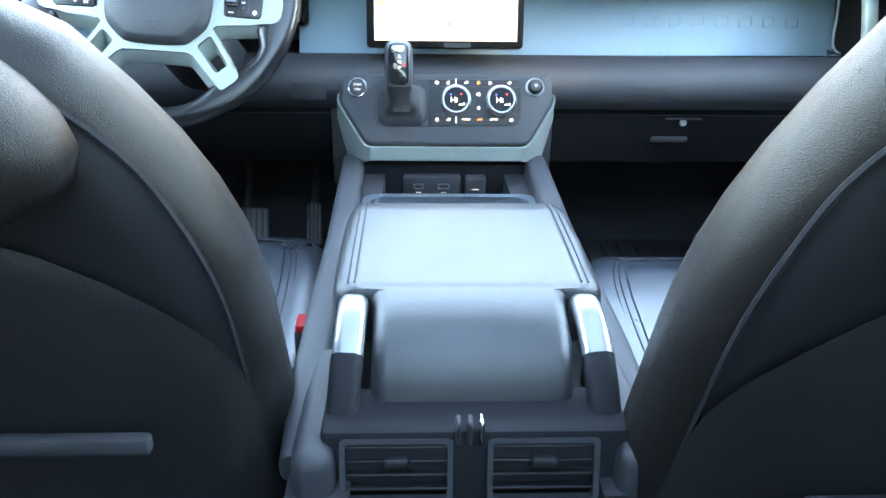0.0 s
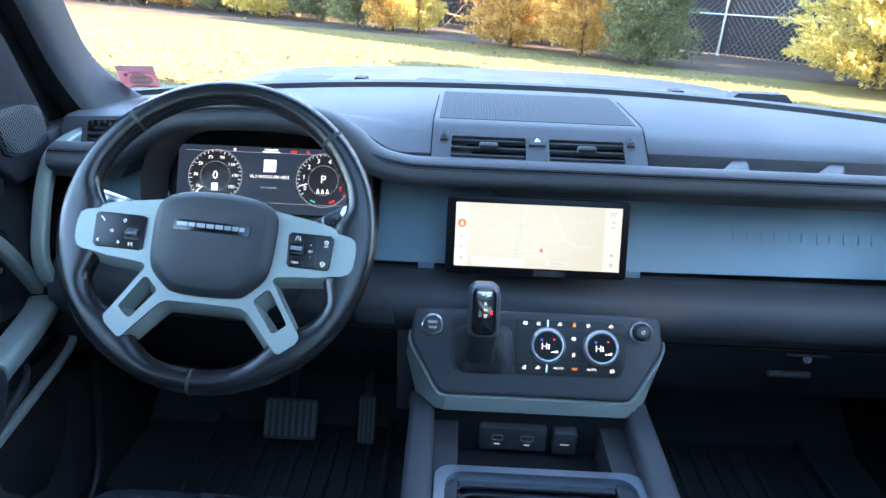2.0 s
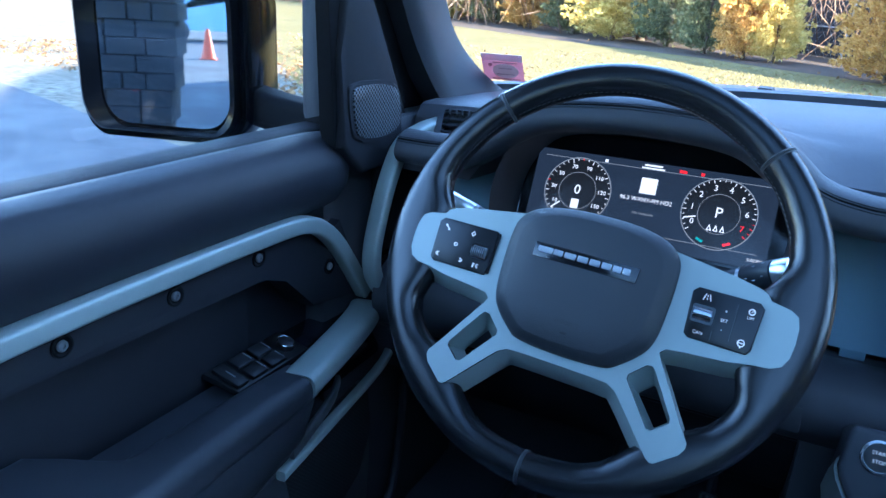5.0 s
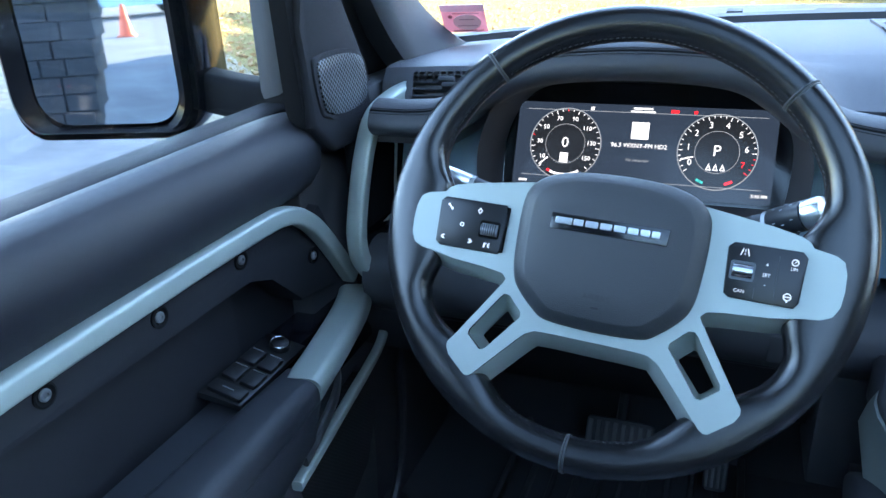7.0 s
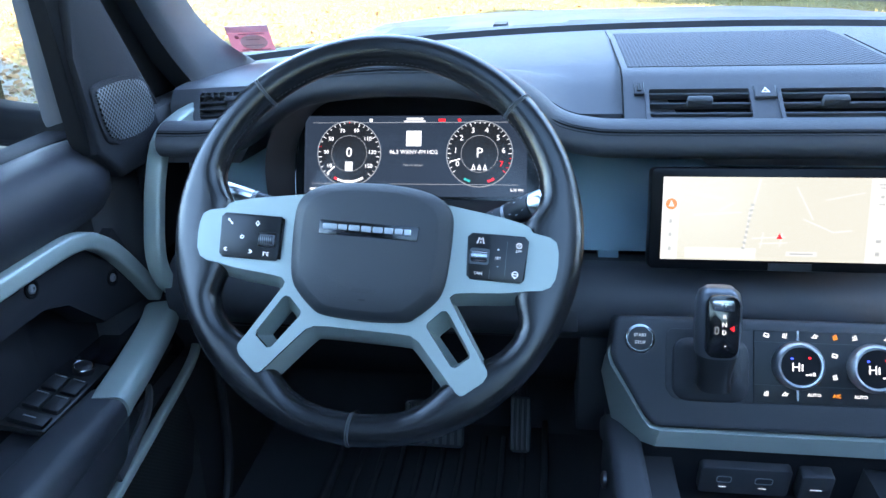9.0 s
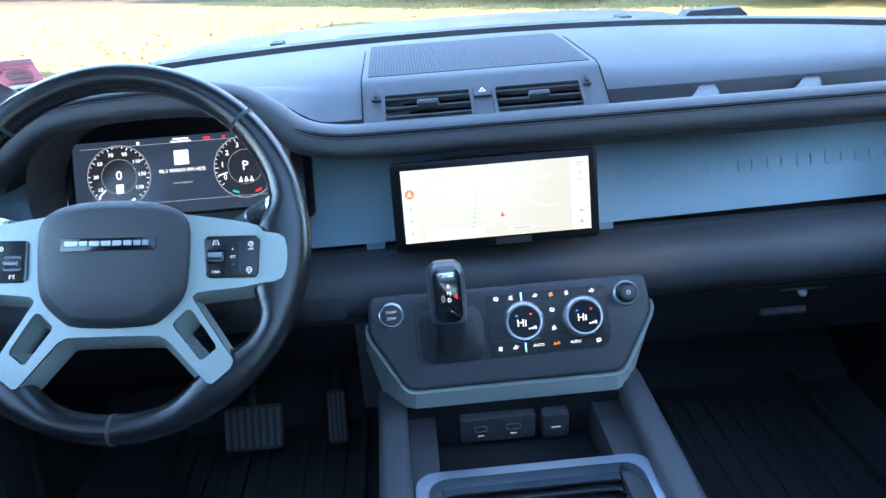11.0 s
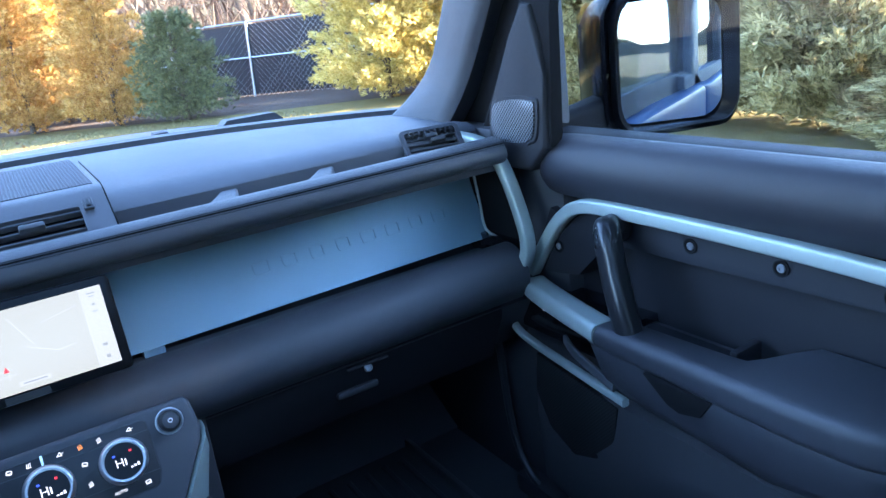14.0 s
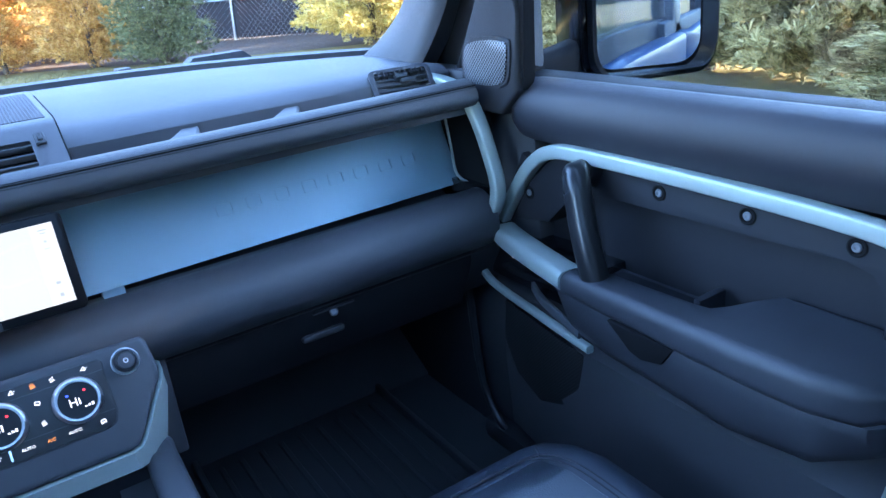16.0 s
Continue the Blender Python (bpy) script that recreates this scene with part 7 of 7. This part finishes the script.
for i, y in enumerate((-4.7, -3.1, -1.6, 0.0, 1.5, 3.0, 4.5, 6.0, 7.5, 9.0)):
    low_end = 0.38 if 1 < y < 4 else 1.0
    shrub("arborvitae", "grey green arborvitae in a boundary hedge", "hedge tree", HEDGE[i % 2] if y > 0.5 else HEDGE_TALL, 7.2 + 0.22 * math.sin(i * 2.1), y, (1.0 + 0.08 * math.sin(i), (low_end if y > 0.5 else 0.52) + 0.05 * math.cos(3 * i)), i * 1.7, 3.3 if y > 0.5 else 6.2, "hedge trees along the side")
# unseen tall row, added to keep the low sun off car and drive
for i in range(12):
    shrub("arborvitae", "tall dark green arborvitae added out of view to cast shade", "hedge tree", HEDGE_TALL, 14.0 + 0.3 * math.sin(i * 2.1), -4.3 - 1.7 * i, (1.15, 1.5 + 0.08 * math.cos(3 * i)), i * 1.9, 6.2, "tall trees behind the hedge")
GOLD = [crown_mesh("gold_crown", 4.4, 1.28, 14000, 0.105, LEAF_GOLD, 21, 4, 0.6, 0.2, 170), crown_mesh("yellow_crown", 4.6, 1.42, 18000, 0.10, LEAF_YELLOW, 22, 4, 0.6, 0.2, 200), crown_mesh("green_crown", 3.0, 1.35, 11000, 0.095, LEAF_DARK, 23, 4, 0.45, 0.2, 170)]
ROW = [(7.4, 14.3, 1, 1.15, 1.15), (9.0, 13.4, 1, 1.3, 1.25), (10.8, 12.2, 1, 1.3, 1.2), (10.4, 16.2, 0, 1.3, 1.1), (3.9, 17.3, 2, 0.80, 0.76), (2.70, 18.9, 0, 0.84, 0.97), (1.05, 20.7, 0, 0.98, 0.95), (2.1, 22.6, 0, 0.9, 0.9), (-2.6, 25.4, 0, 0.80, 0.95), (-1.7, 25.0, 1, 0.6, 0.8), (-3.9, 26.6, 2, 0.8, 1.1), (-5.6, 29.3, 2, 1.0, 1.2), (-8.1, 30.9, 1, 1.3, 1.0), (-10.6, 33.6, 2, 1.2, 1.2), (-13.4, 35.5, 0, 1.2, 1.0), (-16.5, 38.5, 2, 1.3, 1.2), (-20, 41, 1, 1.3, 1.1), (-24, 44, 2, 1.4, 1.2)]
NAMES = ("golden brown conifer shrub in a mulch bed", "yellow green sunlit conifer shrub in a mulch bed", "dark green low conifer shrub in a mulch bed")
for i, (x, y, k, sx, sz) in enumerate(ROW):
    shrub("conifer_shrub", NAMES[k], "shrub", GOLD[k], x, y, (sx, sz), i * 1.3, (4.4, 4.6, 3.0)[k], "shrubs in the bed")

# fallen leaves on the verge and the near lawn
nl = 5000
lx = rng.uniform(-16, 1.0, nl)
ly = 5.2 - 0.28 * lx + rng.gamma(1.6, 2.4, nl)
pts = np.stack([lx, ly, np.full(nl, 0.02)], 1)
dr = rng.normal(size=pts.shape)
dr[:, 2] = np.abs(dr[:, 2]) * 0.25
dr /= np.linalg.norm(dr, axis=1, keepdims=True)
DEADLEAF = leafmat("dead brown leaves", (0.10, 0.06, 0.03), (0.20, 0.12, 0.06), (0.34, 0.22, 0.12))
tagged(new("fallen_leaves", cards("fallen_leaves", pts, dr, rng.uniform(0.05, 0.13, nl), rng.uniform(0.03, 0.08, nl), DEADLEAF)), "dead brown leaves scattered over lawn and verge", "leaves", kind="stuff")

# chain link fence
FENCE = material("galvanised steel tube", (0.50, 0.50, 0.50), 0.4, metal=0.8)
fence = thing("chain_link_fence", "galvanised chain link fence behind the shrubs", "fence", (4, 25, 0))
a, b = Vector((9.8, 16.0, 0)), Vector((-12.0, 46.0, 0))
posts = [a.lerp(b, i / 9) for i in range(10)]
posts[1] = Vector((6.6, 20.8, 0))
lean = Vector((0.13, 0, 0))
for i, p in enumerate(posts):
    part("post", tube([p, p + Vector((0, 0, 2.0)) + lean], 0.04, 8), FENCE, fence)
    if i:
        for z in (1.05, 1.98):
            q = posts[i - 1]
            part("rail", tube([q + lean * z / 2 + Vector((0, 0, z)), p + lean * z / 2 + Vector((0, 0, z))], 0.026, 6, (0, 0, 1)), FENCE, fence)
wire = B()
for i in range(1, 10):
    p, q = posts[i - 1], posts[i]
    d = q - p
    k = int(d.length / 0.16) if i < 5 else int(d.length / 0.4)
    for j in range(k):
        for sgn in (0, 1):
            f0, f1 = j / k, min(1, max(0, j / k + (2.0 / d.length) * (1 if sgn else -1)))
            u, v = p + d * f0 + Vector((0, 0, 0.02)), p + d * f1 + Vector((0, 0, 2.0 * abs(f1 - f0) * d.length / 2.0)) + lean
            sweep([u, v], ring2(0.004, 0.004, 3), (0, 0, 1), bm=wire, caps=False)
tagged(part("wire_mesh", wire, FENCE, fence, "galvanised wire mesh"), kind="stuff")

SCREEN = material("dark woven privacy screen", (0.030, 0.026, 0.028), 0.8, grain=60, bump=0.4)
for i in range(1, 9):
    p, q = posts[i - 1], posts[i]
    off = (q - p).normalized().cross(Vector((0, 0, 1))) * 0.06
    part("privacy_screen", loft([[p + off + Vector((0, 0, 0.05)), p + off + lean * 0.9 + Vector((0, 0, 1.92)), p + off * 1.3 + lean * 0.9 + Vector((0, 0, 1.92)), p + off * 1.3 + Vector((0, 0, 0.05))], [q + off + Vector((0, 0, 0.05)), q + off + lean * 0.9 + Vector((0, 0, 1.92)), q + off * 1.3 + lean * 0.9 + Vector((0, 0, 1.92)), q + off * 1.3 + Vector((0, 0, 0.05))]]), SCREEN, fence, "dark woven privacy screen")

# bare trees behind the fence
def bare_tree(seed, h):
    g = random.Random(seed)
    bm = B()
    def limb(p, d, l, r, depth):
        pts_, rr = [p], [1.0]
        for i in range(4):
            d = (d + Vector((g.uniform(-1, 1), g.uniform(-1, 1), g.uniform(-0.3, 0.6))) * (0.10 if depth == 0 else 0.28)).normalized()
            pts_.append(pts_[-1] + d * l / 4)
            rr.append(1 - 0.17 * (i + 1))
        sweep(pts_, ring2(r, r, 7 if depth == 0 else 4), (0.31, 0.95, 0.02), scales=rr, bm=bm)
        if depth < 3:
            for i in range(7 if depth == 0 else 4):
                q = pts_[1 + i % 4] if depth else pts_[2 + i % 3]
                nd = (d + Vector((g.uniform(-1, 1), g.uniform(-1, 1), g.uniform(-0.2, 0.7))) * 1.1).normalized()
                limb(q, nd, l * g.uniform(0.38, 0.6), r * 0.42, depth + 1)
    limb(Vector((0, 0, 0)), Vector((0, 0, 1)), h, 0.17, 0)
    me = bpy.data.meshes.new("branches")
    bm.to_mesh(me)
    bm.free()
    me.materials.append(TWIG)
    me.shade_smooth()
    return me


BARE = [bare_tree(3 + i, 8.5) for i in range(3)]
gr = random.Random(9)
for i in range(34):
    x = -26 + 52 * (i + gr.random()) / 34
    y = 29 + gr.uniform(0, 20) - 0.45 * x
    t = new("bare_tree")
    t.matrix_basis = Matrix.LocRotScale((x, y, 0), Euler((0, 0, gr.uniform(0, 6))), Vector((1, 1, 1)) * gr.uniform(0.8, 1.4))
    tagged(t, "leafless grey brown tree behind the fence", "tree", "woodland trees")
    o = new("branches", BARE[i % 3])
    o.parent = t

g = np.random.default_rng(4)
nb = 16000
bx = g.uniform(-45, 40, nb)
by = 33 + g.uniform(0, 22, nb) - 0.45 * bx
pts = np.stack([bx, by, g.uniform(0, 1.4, nb) ** 1.3], 1)
dr = g.normal(size=(nb, 3)) * 0.6 + np.array([0, 0, 0.8])
dr /= np.linalg.norm(dr, axis=1, keepdims=True)
BRUSH = leafmat("woodland undergrowth", (0.09, 0.065, 0.04), (0.19, 0.13, 0.07), (0.30, 0.20, 0.11))
tagged(new("undergrowth", cards("undergrowth", pts, dr, g.uniform(0.5, 1.6, nb), g.uniform(0.06, 0.3, nb), BRUSH)), "brown tangled woodland undergrowth", "undergrowth", kind="stuff")

nt = 42000
tx = g.uniform(-34, 30, nt)
ty = 27 + g.uniform(0, 24, nt) - 0.45 * tx
pts = np.stack([tx, ty, g.uniform(0, 8, nt)], 1)
dr = g.normal(size=(nt, 3)) * 0.5 + np.array([0, 0, 0.9])
dr /= np.linalg.norm(dr, axis=1, keepdims=True)
TWIGS = leafmat("reddish brown twigs", (0.085, 0.052, 0.036), (0.17, 0.105, 0.07), (0.29, 0.19, 0.125))
tagged(new("twigs", cards("twigs", pts, dr, g.uniform(0.8, 2.4, nt), g.uniform(0.02, 0.06, nt), TWIGS)), "thin bare reddish twigs of the wood", "twigs", kind="stuff")

# distance
WOOD = ground_material("distant winter woodland", (0.13, 0.10, 0.075), (0.24, 0.18, 0.13), (0.09, 0.085, 0.06), 0.12, 1.1, 0.3)
bm = B()
ring = [(95 * math.sin(2 * math.pi * i / 72), 95 * math.cos(2 * math.pi * i / 72)) for i in range(72)]
low_, hi_ = [bm.verts.new((x, y, 0)) for x, y in ring], [bm.verts.new((x, y, (15 + 2.5 * math.sin(i * 1.9) + 1.8 * math.sin(i * 5.3)) * (1 if y > -10 else 0.2))) for i, (x, y) in enumerate(ring)]
for i in range(72):
    j = (i + 1) % 72
    bm.faces.new((low_[i], low_[j], hi_[j], hi_[i]))
tagged(part("backdrop", bm, WOOD), "distant brown winter woodland", "woodland", kind="structure")

# stone retaining wall seen in the door mirror
STONE = ground_material("rough grey stone", (0.075, 0.077, 0.082), (0.12, 0.12, 0.122), (0.055, 0.056, 0.060), 2, 18, 0.8)
MORTAR = material("dark mortar", (0.035, 0.035, 0.037), 0.9)
sw_ = thing("stone_wall", "dry grey stone block retaining wall beside the driveway", "wall", (-6, -5.1, 0))
part("core", box((-6.6, -5.3, 1.6), (7.4, 0.4, 3.2), 0.0), MORTAR, sw_)
gr = random.Random(2)
bmesh_block = box((0, 0, 0), (1, 0.5, 1), 0.02, 1)
me_block = bpy.data.meshes.new("stone")
bmesh_block.to_mesh(me_block)
bmesh_block.free()
me_block.materials.append(STONE)
for r in range(21):
    x = -2.12 - 0.02 * (r % 2) - 0.0022 * (r - 9) ** 2
    while x > -10.1:
        w = gr.uniform(0.40, 0.95) if x < -2.6 else gr.uniform(0.20, 0.36)
        o = new("stone", me_block)
        o.parent = sw_
        o.matrix_parent_inverse = Matrix.Translation(-sw_.location)
        o.matrix_basis = Matrix.LocRotScale((x - w / 2, -5.2 + gr.uniform(-0.012, 0.012), 0.08 + 0.155 * r), None, (w - 0.006, 1, 0.150))
        x -= w
# picket fence glimpsed over the low end of the hedge
PICKET = ground_material("weathered dark timber", (0.09, 0.08, 0.075), (0.14, 0.12, 0.11), (0.07, 0.06, 0.055), 4, 40, 0.4)
pf = thing("picket_fence", "low weathered dark picket fence beyond the hedge", "fence", (12, 4, 0))
for z in (0.22, 0.55):
    part("rail", box((12.04, 4.0, z), (0.03, 9.0, 0.06), 0.005), PICKET, pf)
for i in range(60):
    part("picket", prism([(-0.045, 0.03), (0.045, 0.03), (0.045, 0.66), (0, 0.73), (-0.045, 0.66)], 0, 0.02, Matrix(((0, 0, -1, 12.02), (1, 0, 0, -0.4 + 0.15 * i), (0, 1, 0, 0), (0, 0, 0, 1)))), PICKET, pf)


def parked_car(x, y, rot, paint, label):
    """A plain parked saloon: body, cabin, windows and wheels."""
    c = new("parked_car")
    c.matrix_basis = pose(x, y, 0, 0, 0, rot)
    tagged(c, label, "car", "parked cars")
    def add(nm, bm, mat):
        o = part(nm, bm, mat)
        o.parent = c
        return o
    side = [(-2.2, 0.35), (-2.25, 0.75), (-1.9, 0.92), (-1.2, 0.98), (-0.5, 1.42), (0.75, 1.44), (1.5, 1.02), (2.1, 0.95), (2.25, 0.7), (2.2, 0.35)]
    add("body", loft([[(w * (0.86 if z > 1.0 else 1), yy, z) for yy, z in side] for w in (-0.88, -0.8, 0.8, 0.88)]), paint)
    for s_ in S2:
        add("window", prism([(-0.98, 1.02), (-0.45, 1.38), (0.70, 1.39), (1.25, 1.04)], 0, 0.012, Matrix(((0, 0, s_, s_ * 0.765), (1, 0, 0, 0), (0, 1, 0, 0), (0, 0, 0, 1)))), GLOSS)
        for yy in (-1.35, 1.35):
            add("wheel", lathe([(0.33, -0.1), (0.33, 0.1), (0.2, 0.11), (0, 0.09)], Matrix(((0, 0, s_, s_ * 0.80), (1, 0, 0, yy), (0, 1, 0, 0.33), (0, 0, 0, 1))), 24), RUBBER)
            add("rim", lathe([(0.21, 0.105), (0.19, 0.125), (0.05, 0.12), (0, 0.13)], Matrix(((0, 0, s_, s_ * 0.80), (1, 0, 0, yy), (0, 1, 0, 0.33), (0, 0, 0, 1))), 18), CHROME)
    for yy in (2.2, -2.22):
        add("light", box((0, yy, 0.72), (1.5, 0.06, 0.12), 0.02), CHROME if yy > 0 else RED)
    add("rear_window", loft([[(w, -1.19, 1.0), (w, -0.53, 1.41), (w, -0.50, 1.40), (w, -1.16, 0.98)] for w in (-0.62, 0.62)]), GLOSS)
    return c


WHITECAR = material("white car paint", (0.72, 0.73, 0.75), 0.25, bump=0.0, coat=1.0)
BLUECAR = material("pale blue car paint", (0.35, 0.52, 0.62), 0.25, bump=0.0, coat=1.0)
parked_car(-16.6, 9.0, 62, WHITECAR, "white car parked at the driveway edge")
parked_car(-4.3, -24.0, 70, BLUECAR, "pale blue car parked on the driveway behind")
cone = thing("traffic_cone", "orange traffic cone on the driveway", "cone", (-3.5, -16.4, 0))
ORANGEP = material("orange plastic", (0.75, 0.10, 0.03), 0.5)
part("cone", lathe([(0.16, 0.03), (0.04, 0.70), (0.03, 0.70), (0.0, 0.70)], Matrix.Translation((-3.5, -16.4, 0.01)), 20), ORANGEP, cone)
part("base", box((-3.5, -16.4, 0.02), (0.38, 0.38, 0.035), 0.01), ORANGEP, cone)
part("band", lathe([(0.112, 0.30), (0.085, 0.44), (0.08, 0.44)], Matrix.Translation((-3.5, -16.4, 0.0)), 20), WHITECAR, cone, "white reflective band")
